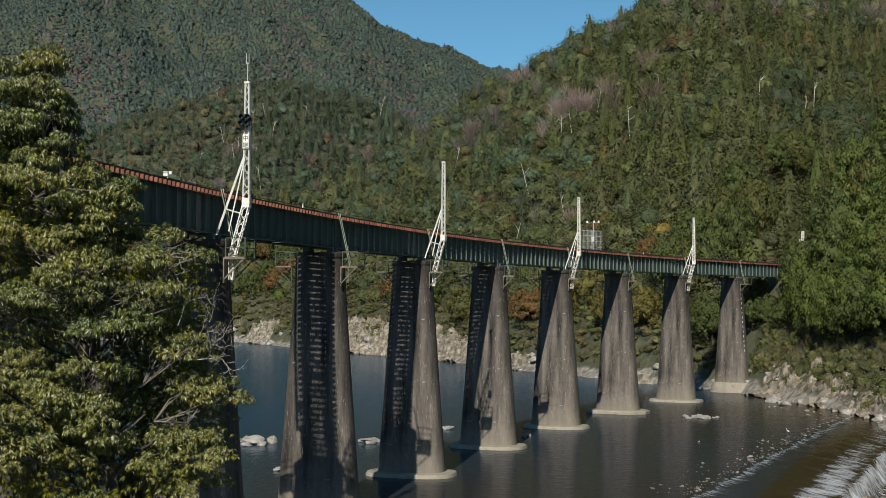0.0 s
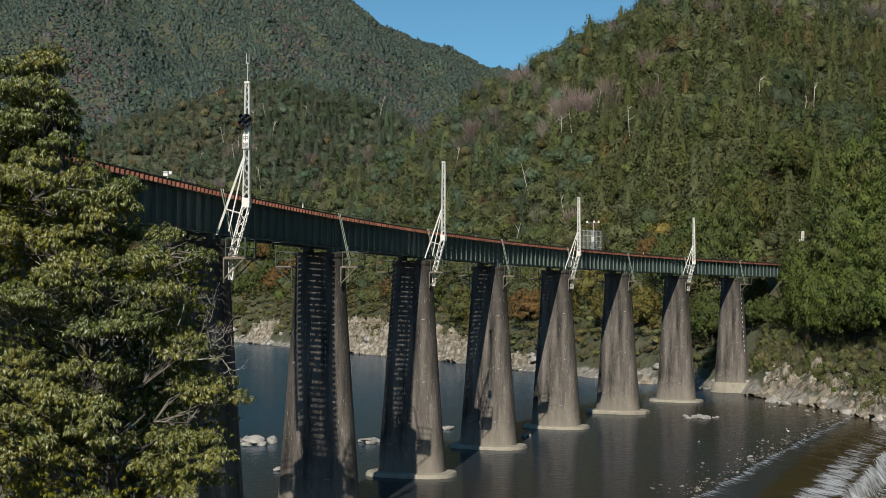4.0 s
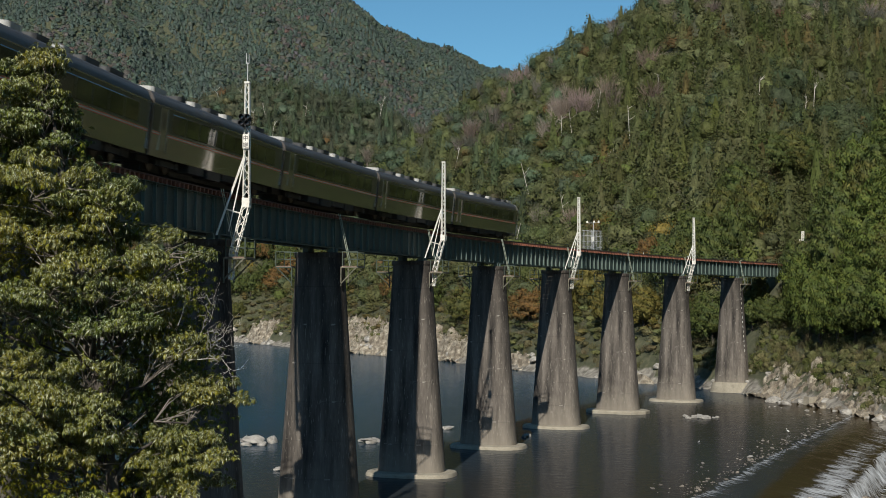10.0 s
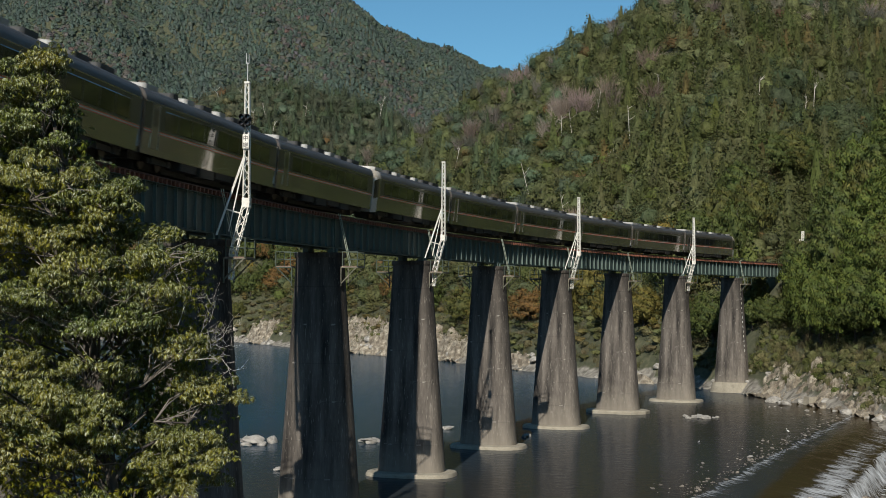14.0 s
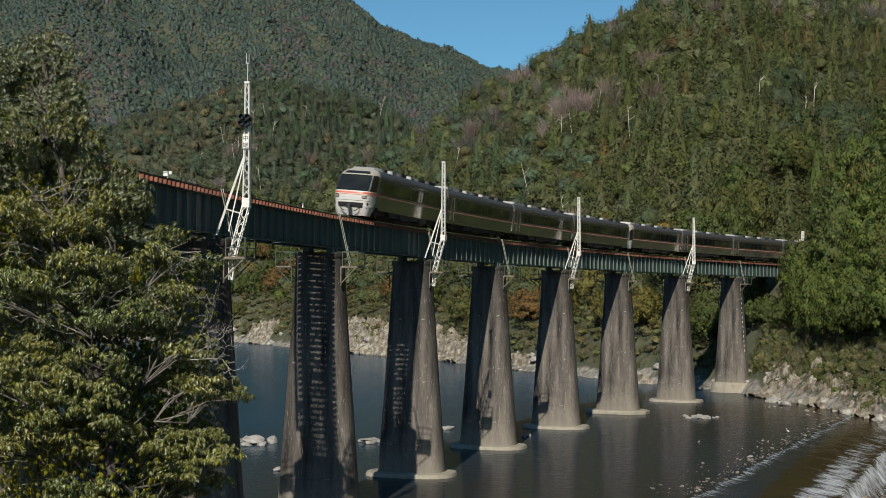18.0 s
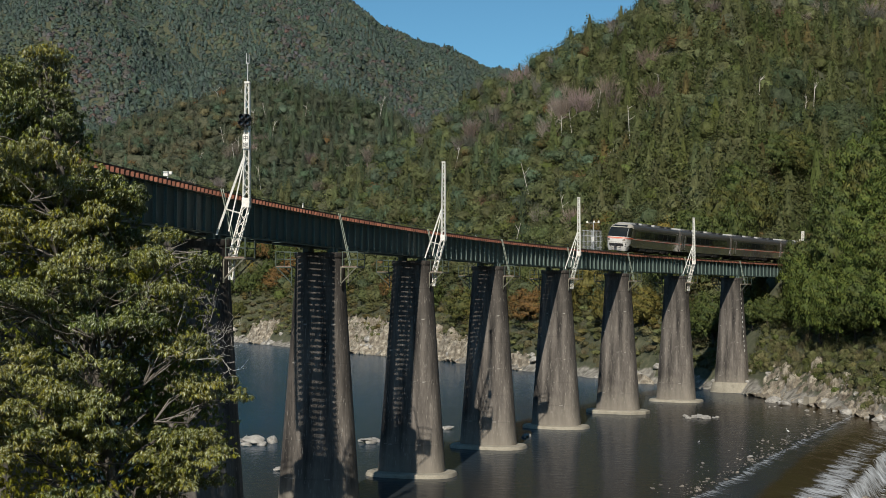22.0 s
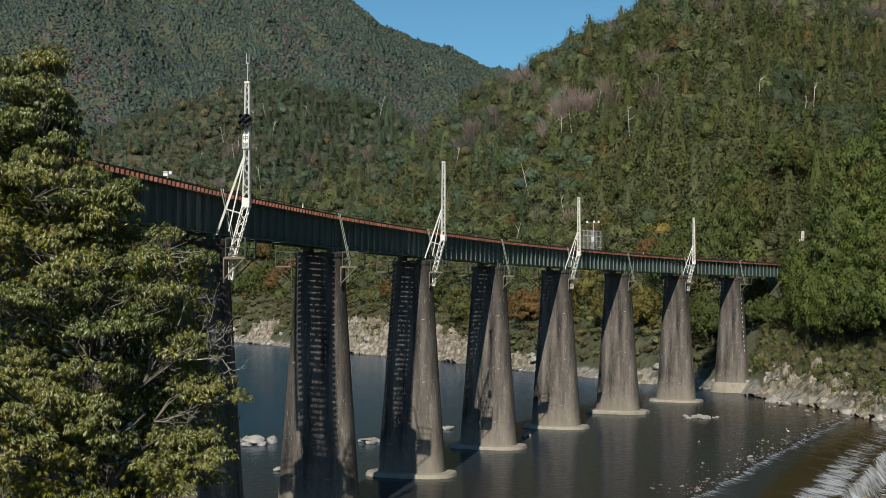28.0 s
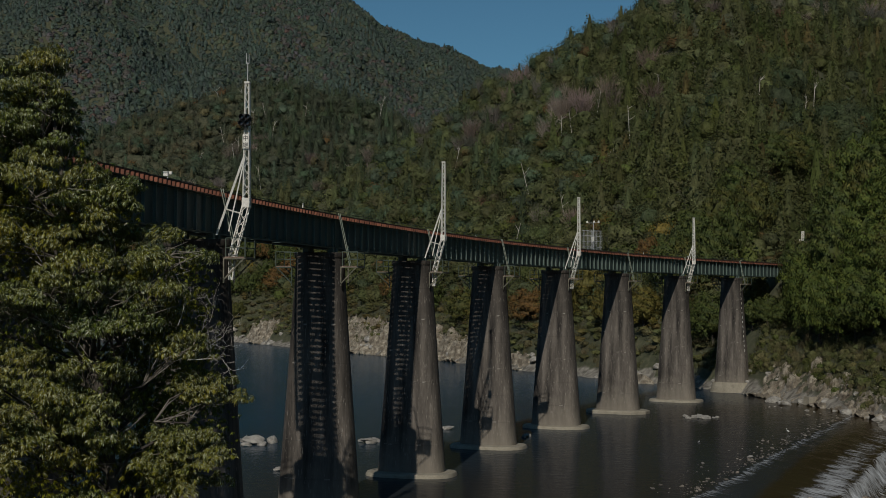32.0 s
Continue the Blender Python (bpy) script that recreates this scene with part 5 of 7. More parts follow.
def build_outcrop(x, y, length, height, turn, seed):
    """A creased rock face that leans back from the water."""
    nu, nv = int(length * 3.6), int(height * 5.0)
    o = Vector((seed * 3.1, seed * 1.7, seed))
    verts = []
    for j in range(nv + 1):
        for i in range(nu + 1):
            u, w = i / nu, j / nv
            edge = min(1.0, 5 * u, 5 * (1 - u))
            h = height * (0.5 + 0.5 * edge) * (0.85 + 0.4 * noise.noise(Vector((u * length * 0.25, 0, 0)) + o))
            p = Vector((u * length * 0.5, w * h, 0))
            cr = noise.multi_fractal(p * 0.7 + o, 0.9, 2.1, 5) * 0.35 + abs(noise.noise(Vector((p.x * 0.6 + p.y * 0.7, p.y * 0.3, 0)) + o)) * 1.0
            back = 0.62 * w * h + (1 - edge) * 1.4 - cr * 0.5 + 0.35 * abs(noise.noise(Vector((p.x * 1.6 + p.y * 2.2, p.y * 0.8, 3)) + o))
            verts.append(((u - 0.5) * length, back, -0.6 + w * h + 0.25 * noise.noise(p * 1.3 + o)))
    faces = [(j * (nu + 1) + i, j * (nu + 1) + i + 1, (j + 1) * (nu + 1) + i + 1, (j + 1) * (nu + 1) + i) for j in range(nv) for i in range(nu)]
    me = big_mesh("rock_outcrop", np.array(verts), np.array(faces), ROCK)
    ob = new("rock_outcrop", me)
    ob.matrix_basis = pose(x, y, 0, 0, 0, turn)
    return tagged(ob, "pale creased rock outcrop rising from the river bank", "rock outcrop", "rock outcrops")


for i, (x, y, ln, h, turn) in enumerate(((12, 294, 13, 4.0, -68), (22, 270, 10, 3.0, -60), (32, 246, 9, 2.4, -65))):
    build_outcrop(x, y, ln, h, turn, i + 1)


def build_ledge(y0, y1, reach, seed, step=0.15, boost=0.0):
    """Blocky bare rock along the shore, broken by cracks, following the slope."""
    nu, nv = int((y1 - y0) / step), int((reach + 2.0) / step)
    ys = np.linspace(y0, y1, nu + 1)
    line = sorted((b[1], b[0]) for b in FAR_BANK)
    xs0 = np.interp(ys, [p[0] for p in line], [p[1] for p in line])
    U, W = np.meshgrid(np.arange(nu + 1), np.arange(nv + 1))
    off = W * step - 1.6
    PX, PY = xs0[U] + off * 0.97, ys[U] + off * 0.22
    base = ground_height(PX, PY)
    lift = np.empty(PX.shape)
    for j in range(nv + 1):
        for i in range(nu + 1):
            p = Vector((PX[j, i] * 0.55, PY[j, i] * 0.55, base[j, i] * 0.8 + seed))
            p = p + noise.noise_vector(p * 1.3) * 0.35
            d1, q1 = noise.voronoi(p)
            q2 = noise.voronoi(p * 2.7)[1]
            lift[j, i] = 0.36 * noise.cell(q1[0] * 7.3) + 0.20 * noise.cell(q2[0] * 5.1) - 0.2 * math.exp(-9 * (d1[1] - d1[0])) + 0.45 * noise.noise(p * 0.5) + 0.12 * noise.noise(p * 5)
    top = np.clip((reach * (0.8 + 0.3 * wavy(ys, ys * 0, 9, seed))[U] - off) / 0.9, -1, 1)
    ends = np.clip(np.minimum(U, nu - U) * step / 0.8, 0, 1)
    big = 1 + boost * 0.35
    PZ = base + 0.32 + lift * big + boost * np.clip((off + 0.6) / 2.6, 0, 1) * (0.85 + 0.25 * wavy(PX, PY, 14, seed)) - (1.3 + boost * 1.6) * (1 - np.minimum(np.clip(top, 0, 1), ends))
    verts = np.c_[PX.ravel() - (lift * big).ravel() * 0.5, PY.ravel(), PZ.ravel()]
    ix = np.arange(verts.shape[0]).reshape(nv + 1, nu + 1)
    faces = np.stack([ix[:-1, :-1], ix[:-1, 1:], ix[1:, 1:], ix[1:, :-1]], -1).reshape(-1, 4)
    ob = new("rock_outcrop", big_mesh("rock_outcrop", verts, faces, ROCK))
    return tagged(ob, "pale tan cracked rock ledge along the water's edge", "rock outcrop", "rock outcrops")


for i, (ya, yb, reach) in enumerate(((203.5, 217.5, 5.4), (191.5, 204.2, 4.4), (179.0, 192.2, 3.4), (164.0, 179.6, 3.0))):
    build_ledge(ya, yb, reach, i * 3.7 + 1)
for i, (ya, yb, reach, boost) in enumerate(((428, 446, 7, 1.6), (361, 384, 7, 2.0), (338, 362, 7, 2.2), (314, 339, 6, 1.7), (284, 312, 3, 0.4))):
    build_ledge(ya, yb, reach, i * 2.9 + 20, 0.32, boost)
slab = thing("concrete_block", pose(50.6, 198.3, 0.42, 0, 4, 20), "pale square concrete block at the water's edge", "concrete block")
part("block", Form().box((0, 0, 0), (2.0, 1.4, 1.3), bevel=0.06), FOOTING, slab)

# stones along the weir's crest
crest = Form()
shapes = [([tuple(v.co) for v in me.vertices], [tuple(p.vertices) for p in me.polygons]) for me in STONES]
for i in range(300):
    a = rng.uniform(-4, 80)
    d = rng.normal(-0.55, 0.4) - (rng.random() < 0.35) * rng.uniform(0, 4)
    x = WEIR_A.x + d * math.cos(WEIR_DIR) + a * math.sin(WEIR_DIR)
    y = WEIR_A.y - d * math.sin(WEIR_DIR) + a * math.cos(WEIR_DIR)
    k_ = 0.06 + 0.18 * rng.random() ** 3
    m = Matrix.LocRotScale((x, y, float(water_level(np.array(x), np.array(y))) + 0.1 * k_), Euler((rng.uniform(-0.2, 0.2), rng.uniform(-0.2, 0.2), rng.uniform(0, 6.3))), (k_ * 1.2, k_, k_ * 0.6))
    vs, fs = shapes[i % len(shapes)]
    crest.add([m @ Vector(v) for v in vs], fs)
tagged(new("weir_stones", crest.mesh("weir_stones", STONE)), "small wet brown stones strewn along the weir crest", "stones", "", "stuff")
for x, y, k_ in ((53.4, 176.2, 1.1), (51.0, 183.0, 0.8), (52.6, 179.5, 0.4), (50.3, 186, 0.35), (28.2, 132.8, 0.32)):
    put_rock(x, y, (k_ * 1.3, k_, k_ * 0.8), 0.35, float(water_level(np.array(x), np.array(y))))
for x, y, k_ in ((36.6, 124.8, 1.0), (38.8, 127.2, 0.6), (35.9, 123.4, 0.5), (28.4, 112.0, 0.3)):
    wet = put_rock(x, y, (k_ * 1.5, k_, k_ * 0.6), 0.4, float(water_level(np.array(x), np.array(y))), label="wet brown boulder in the white water below the weir", group="weir boulders")
    wet.data = wet.data.copy()
    wet.data.materials[0] = STONE

# ---- the train ----


def body_ring(y, top=3.76, half=1.45, low=0.74, ribbed=False):
    """The section of a car: skirt, leaning lower panel, upright side, turned-in shoulder and round roof."""
    pts = [(0.955, 0.0), (0.966, 0.08), (1.0, 0.34), (1.0, 0.765), (1.0, 0.775), (0.978, 0.845), (0.92, 0.905), (0.80, 0.955), (0.55, 0.985), (0.25, 0.998)]
    if ribbed:
        wave = [(0.967 + 0.030 * i / 16 + (0.0038 if i % 2 else -0.0038), 0.09 + 0.21 * i / 16) for i in range(17)]
        pts = pts[:2] + wave + pts[2:]
    right = [(px * half, y, low + pz * (top - low)) for px, pz in pts]
    return right + [(-x, y_, z) for x, y_, z in reversed(right)]


def paint_by_height(form, start, roof_z=3.40):
    for i in range(start, len(form.f)):
        zc = sum(form.v[j][2] for j in form.f[i]) / len(form.f[i])
        form.k[i] = 1 if zc > roof_z else (2 if zc > 3.09 else 0)


# panoramic cab: height, half width, depth, rear edge of the skin
CAB = np.array([(0.22, 1.18, 1.90, 1.05), (0.55, 1.28, 2.08, 0.95), (0.92, 1.385, 2.22, 0.70), (0.94, 1.40, 2.24, 0.0), (1.30, 1.42, 2.31, 0.0), (1.75, 1.447, 2.34, 0.0), (2.02, 1.45, 2.28, 0.0),
                (2.60, 1.45, 1.90, 0.0), (3.10, 1.45, 1.50, 0.0), (3.22, 1.43, 1.40, 0.0), (3.36, 1.37, 1.22, 0.0), (3.50, 1.29, 0.95, 0.0), (3.63, 1.15, 0.62, 0.0), (3.72, 0.80, 0.30, 0.0), (3.755, 0.36, 0.10, 0.0)])


def cab_point(z, a, off=0.0):
    """A point on the cab's skin at height z; a goes from 0 at one side's rear over 0.5 at the front to 1."""
    half, depth, rear = (float(np.interp(z, CAB[:, 0], CAB[:, i])) for i in (1, 2, 3))
    e = 2 / float(np.interp(z, [0.2, 2.0, 3.2, 3.7], [5.0, 4.6, 3.3, 2.4]))
    c, q = math.cos(math.pi * a), math.sin(math.pi * a)
    x = math.copysign(abs(c) ** e, c) * (half + off)
    return x, rear + (depth + off - rear) * abs(q) ** e, z


def cab_patch(zs, us, off, sgn, yend):
    """A sheet that lies on the cab's skin, a little proud of it, with closed rims."""
    f = Form()
    nz, nu = len(zs), len(us)
    for o in (off, -0.01):
        for z in zs:
            for u in us:
                x, y, zz = cab_point(z, u, o)
                f.v.append((x, yend + sgn * y, zz))
    at = lambda k, i, j: k * nz * nu + i * nu + j
    for i in range(nz - 1):
        for j in range(nu - 1):
            f.f.append((at(0, i, j), at(0, i, j + 1), at(0, i + 1, j + 1), at(0, i + 1, j)))
    rim = [(i, 0) for i in range(nz)] + [(nz - 1, j) for j in range(1, nu)] + [(i, nu - 1) for i in range(nz - 2, -1, -1)] + [(0, j) for j in range(nu - 2, 0, -1)]
    for p, q in zip(rim, rim[1:] + rim[:1]):
        f.f.append((at(0, *p), at(0, *q), at(1, *q), at(1, *p)))
    f.k = [0] * len(f.f)
    return f


def build_nose(car, sgn, yend):
    """The panoramic driving cab, its glass, stripes, lamps, plough and coupler."""
    zs = [0.22, 0.4, 0.55, 0.75, 0.92, 0.94, 1.1, 1.3, 1.5, 1.75, 1.95, 2.02, 2.3, 2.6, 2.9, 3.10, 3.22, 3.29, 3.36, 3.43, 3.50, 3.57, 3.63, 3.68, 3.72, 3.755]
    n = 36
    g = Form()
    g.loft([[(x, yend + sgn * y, z) for x, y, z in (cab_point(z, i / n) for i in range(n + 1))] for z in zs])
    for i, face in enumerate(g.f):
        zc = sum(g.v[j][2] for j in face) / len(face)
        yc = sum(abs(g.v[j][1] - yend) for j in face) / len(face)
        g.k[i] = 2 if zc > 3.0 else (1 if yc < 1.25 - 0.25 * zc else 0)
    cab = part("cab", g, [CARWHITE, STAINLESS, CREAM], car, "white rounded driving cab end with dark windscreen", smooth=True)
    span = lambda a, b, k: [a + (b - a) * i / k for i in range(k + 1)]
    glass_z = [2.0, 2.3, 2.6, 2.9, 3.10, 3.21]
    part("windscreen", cab_patch(glass_z, span(0.245, 0.755, 24), 0.012, sgn, yend), GLASS, cab, "large dark raked windscreen", smooth=True)
    for a, b in ((0.03, 0.228), (0.772, 0.97)):
        part("side_window", cab_patch(glass_z, span(a, b, 8), 0.012, sgn, yend), GLASS, cab, "dark wrap-round cab side window", smooth=True)
    part("upper_window", cab_patch([3.30, 3.38, 3.45, 3.515], span(0.30, 0.70, 14), 0.010, sgn, yend), GLASS, cab, "narrow dark upper window in the brow", smooth=True)
    part("stripe", cab_patch([1.785, 1.85, 1.915], span(0.0, 1.0, 40), 0.010, sgn, yend), ORANGE, cab, smooth=True)
    part("stripe", cab_patch([1.705, 1.735], span(0.0, 1.0, 40), 0.010, sgn, yend), ORANGE, cab, smooth=True)
    part("panel_joint", cab_patch([1.275, 1.295], span(0.16, 0.84, 26), 0.004, sgn, yend), UNDER, cab, smooth=True)
    for lo, hi in ((0.285, 0.40), (0.60, 0.715)):
        lamp = part("headlamp", cab_patch([1.44, 1.55, 1.66], span(lo, hi, 6), 0.014, sgn, yend), BLACK, cab, "dark rectangular lamp housing", smooth=True)
        mid, w = (lo + hi) / 2, (hi - lo) * 0.4
        part("lens", cab_patch([1.48, 1.55, 1.62], span(mid - w, mid + w, 4), 0.022, sgn, yend), HEADLAMP, lamp, smooth=True)
    part("number_panel", cab_patch([1.675, 1.70], span(0.60, 0.70, 5), 0.012, sgn, yend), UNDER, cab, smooth=True)
    for lo, hi in ((0.225, 0.275), (0.725, 0.775)):
        part("vent", cab_patch([0.76, 0.95, 1.17], span(lo, hi, 4), 0.012, sgn, yend), BLACK, cab, smooth=True)
    part("coupler_recess", cab_patch([0.78, 0.95, 1.14], span(0.37, 0.62, 10), 0.010, sgn, yend), BLACK, cab, smooth=True)
    for lo, hi, z in ((0.39, 0.44, 0.98), (0.55, 0.60, 1.0), (0.46, 0.49, 1.06)):
        part("pipe_bracket", cab_patch([z - 0.08, z, z + 0.08], span(lo, hi, 3), 0.035, sgn, yend), UNDER, cab, smooth=True)
    part("roof_cowl", Form().loft([[(x, yend - sgn * y, z) for x, z in ((-0.95, 3.64), (0.95, 3.64), (0.78, zt), (-0.78, zt))] for y, zt in ((-0.25, 3.70), (0.3, 3.88), (1.9, 3.92), (2.1, 3.78))]), ROOFUNIT, cab, "pale roof fairing")
    ye = yend + sgn * 2.24
    cp = Form().tube((0, ye - sgn * 0.2, 0.86), (0, ye + 0.26 * sgn, 0.86), 0.11, 0.09, 10).box((0, ye + 0.27 * sgn, 0.86), (0.34, 0.16, 0.36), bevel=0.04)
    part("coupler", cp, BLACK, cab)
    for side in (-1, 1):
        h = Form()
        pts = [Vector((side * (0.30 + 0.42 * math.sin(t)), ye + sgn * 0.10, 0.92 - 0.38 * math.cos(t) * 0.9 - 0.05)) for t in (0.1, 0.5, 0.9, 1.3, 1.7)]
        for p, q in zip(pts, pts[1:]):
            h.tube(p, q, 0.035, 0.035, 6)
        part("hose", h, BLACK, cab)
    return cab


CAR_HALF = 10.35


def bogie(parent, y):
    b = part("bogie", Form().box((0, y, 0.62), (1.9, 2.2, 0.22), bevel=0.05).box((0, y, 0.38), (0.9, 3.1, 0.5), bevel=0.08).box((1.02, y, 0.55), (0.16, 3.0, 0.24)).box((-1.02, y, 0.55), (0.16, 3.0, 0.24)), UNDER, parent)
    for dy in (-1.05, 1.05):
        for x in (-0.56, 0.56):
            w = Form()
            ring = lambda r, xx: [(xx, y + dy + r * math.cos(2 * math.pi * i / 18), 0.58 + r * math.sin(2 * math.pi * i / 18)) for i in range(18)]
            w.loft([ring(0.43, x - 0.06), ring(0.43, x + 0.06)])
            part("wheel", w, RAIL, b)
            part("axle_box", Form().box((1.05 if x > 0 else -1.05, y + dy, 0.55), (0.24, 0.32, 0.30), bevel=0.04), UNDER, b)


def build_car(rear, front):
    """One railcar; y forward. rear/front: 'plain', 'flat' (cab with gangway) or 'nose' (panoramic cab). z is from the sleepers' top."""
    car = thing("railcar", pose(0, 0, 0), "stainless steel express railcar with orange stripes and tinted windows", "railcar", "train cars")
    y0 = -CAR_HALF + {"plain": 0.0, "flat": 1.35, "nose": 2.3}[rear]
    y1 = CAR_HALF - {"plain": 0.0, "flat": 1.35, "nose": 2.3}[front]
    f = Form()
    f.loft([body_ring(y0, ribbed=True), body_ring(y1, ribbed=True)])
    paint_by_height(f, 0)
    part("body", f, [STAINLESS, ROOF, SHOULDER], car, smooth=True)
    # windows: a dark band of separate panes set on each side
    win0, win1 = y0 + (2.4 if rear == "plain" else 0.8), y1 - (1.4 if front == "plain" else 0.8)
    count = 9
    for side in (-1, 1):
        w = (win1 - win0) / count
        pane = Form()
        z0, z1 = 1.98, 2.86
        xa, xb = 1.452, 1.452
        pane.add([(xa * side, -w / 2 + 0.04, z0), (xa * side, w / 2 - 0.04, z0), (xb * side, w / 2 - 0.04, z1), (xb * side, -w / 2 + 0.04, z1),
                  (xa * side + 0.008 * side, -w / 2 + 0.07, z0 + 0.04), (xa * side + 0.008 * side, w / 2 - 0.07, z0 + 0.04), (xb * side + 0.008 * side, w / 2 - 0.07, z1 - 0.04), (xb * side + 0.008 * side, -w / 2 + 0.07, z1 - 0.04)],
                 [(4, 5, 6, 7), (0, 1, 5, 4), (1, 2, 6, 5), (2, 3, 7, 6), (3, 0, 4, 7)])
        me = pane.mesh("window_pane", GLASS)
        part("window_band", Form().box((1.449 * side, (y0 + y1) / 2, 2.46), (0.008, y1 - y0 - 0.03, 1.14)), PILLAR, car, "dark continuous band between the panes")
        for i in range(count):
            part("window_pane", me, GLASS, car, at=pose(0, win0 + (i + 0.5) * w, 0))
        # door near the rear end, edged by pale frames
        if rear == "plain":
            d = Form().box((1.407 * side, y0 + 1.35, 2.02), (0.11, 0.86, 1.95), bevel=0.004)
            door = part("door", d, STAINLESS, car, "stainless sliding passenger door")
            for yy in (0.47,):
                part("door_frame", Form().box((1.458 * side, y0 + 1.35 + yy, 2.02), (0.03, 0.05, 2.0)), TRIM, door)
            part("door_window", Form().box((1.463 * side, y0 + 1.35, 2.4), (0.012, 0.42, 0.75)), GLASS, door)
        for end, yy in ((front, y1 - 0.05),):
            if end == "plain":
                part("end_trim", Form().box((1.420 * side, yy, 2.05), (0.09, 0.05, 2.15)), TRIM, car)
        for z, h, paint, note in ((1.835, 0.045, ORANGE, "orange stripe"), (1.785, 0.05, CARWHITE, "white stripe"), (1.735, 0.045, ORANGE, "orange stripe")):
            part("stripe", Form().box((1.438 * side, (y0 + y1) / 2, z), (0.03, y1 - y0 - 0.04, h)), paint, car, note)
    # roof units
    for i, (yy, ln, mat) in enumerate(((-8.3, 1.8, ROOFUNIT), (-5.2, 1.0, ROOF), (-3.1, 1.3, ROOFUNIT), (-0.6, 1.6, ROOF), (1.8, 1.2, ROOFUNIT), (4.5, 1.9, ROOF), (7.4, 2.0, ROOF))):
        if y0 + 0.9 < yy < y1 - 1.0:
            part("roof_unit", Form().box((0, yy, 3.83), (1.75, ln, 0.24), bevel=0.12), mat, car)
    # underfloor gear
    for yy, ln, h in ((-3.9, 2.3, 0.55), (-1.2, 2.2, 0.62), (1.5, 2.5, 0.5), (4.1, 1.9, 0.6)):
        for x in (-0.95, 0.95):
            part("underfloor_box", Form().box((x, yy, 0.92 - h / 2), (0.8, ln, h), bevel=0.05), UNDER, car)
    part("underframe", Form().box((0, 0, 0.86), (2.6, y1 - y0 - 0.3, 0.2)).box((0, 0, 0.45), (1.2, 11.2, 0.66)).box((0, y1 - 1.0, 0.62), (1.5, 1.6, 0.3)).box((0, y0 + 1.0, 0.62), (1.5, 1.6, 0.3)), UNDER, car)
    for yy in (-7.2, 7.2):
        bogie(car, yy)
    for end, sgn, yend in ((rear, -1, y0), (front, 1, y1)):
        if end == "plain":
            part("gangway", Form().box((0, yend + 0.12 * sgn, 2.1), (1.1, 0.36, 2.2), bevel=0.05), BELLOWS, car)
            part("end_plate", Form().loft([body_ring(yend + 0.002 * sgn, 3.72, 1.42, 0.78), body_ring(yend + 0.03 * sgn, 3.70, 1.40, 0.80)]), STAINLESS, car, "stainless car end")
            continue
        if end == "nose":
            build_nose(car, sgn, yend)
            continue
        depth = 1.35
        g = Form()
        rings = []
        steps = 10
        for i in range(steps + 1):
            t = i / steps
            top = 3.76 - 0.34 * t ** 2.2
            half = 1.45 - 0.13 * t ** 3
            low = 0.74 - 0.16 * min(1, t * 2.2)
            rings.append(body_ring(yend + sgn * depth * (t ** 0.85), top, half, low))
        g.loft(rings, caps=(False, True))
        n = len(rings[0])
        for i in range(len(g.f)):
            pts = [g.v[j] for j in g.f[i]]
            zc = sum(p[2] for p in pts) / len(pts)
            band, col = divmod(i, n) if i < steps * n else (steps, 0)
            side_face = i < steps * n and (col < 4 or n - 6 < col < n - 1)
            if side_face and zc < 3.05:
                g.k[i] = 1 if 2 <= band <= 8 and zc > 1.95 else (2 if band < 3 else 0)
        for i in range(len(g.f)):
            zc = sum(g.v[j][2] for j in g.f[i]) / len(g.f[i])
            if not g.k[i] and zc > 3.05:
                g.k[i] = 3
        cab = part("cab", g, [CARWHITE, GLASS, STAINLESS, CREAM], car, "white rounded driving cab end with dark windscreen", smooth=True)
        ye = yend + sgn * depth
        door = part("gangway_door", Form().box((0, ye + 0.04 * sgn, 2.0), (0.92, 0.12, 2.2), bevel=0.03), CARWHITE, cab)
        part("door_window", Form().box((0, ye + 0.11 * sgn, 2.5), (0.5, 0.02, 0.7)), GLASS, door)
        for x in (-0.9, 0.9):
            part("windscreen", Form().box((x, ye + 0.015 * sgn, 2.5), (0.72, 0.05, 0.85), bevel=0.02), GLASS, cab)
            part("headlamp", Form().box((x, ye + 0.02 * sgn, 1.3), (0.42, 0.06, 0.2), bevel=0.02), HEADLAMP, cab)
        part("stripe", Form().box((0, ye + 0.012 * sgn, 1.82), (2.55, 0.03, 0.07)), ORANGE, cab)
        part("roof_cowl", Form().box((0, yend - sgn * 0.8, 3.83), (1.8, 2.2, 0.22), bevel=0.3), CARWHITE, cab)
        cp = Form().tube((0, ye, 0.72), (0, ye + 0.32 * sgn, 0.72), 0.11, 0.09, 10).box((0, ye + 0.33 * sgn, 0.72), (0.34, 0.16, 0.36), bevel=0.04)
        for x in (-0.35, 0.35):
            cp.tube((x, ye, 0.8), (x * 1.3, ye + 0.22 * sgn, 0.55), 0.035)
            cp.tube((x * 1.3, ye + 0.22 * sgn, 0.55), (x * 0.5, ye + 0.2 * sgn, 0.42), 0.035)
        part("coupler", cp, BLACK, cab)
    return car


CARS = [build_car("plain", "flat")]
plain = build_car("plain", "plain")
CARS += [plain] + [copy_thing(plain, pose(0, 0, 0)) for _ in range(3)]
CARS.append(build_car("flat", "plain"))
CARS += [copy_thing(plain, pose(0, 0, 0)) for _ in range(3)]
CARS.append(build_car("nose", "plain"))
tagged(CARS[9], "stainless railcar ending in a white panoramic cab")
tagged(CARS[5], "stainless railcar ending in a white gangway cab")
tagged(CARS[0], "leading stainless railcar with a cab at its front")

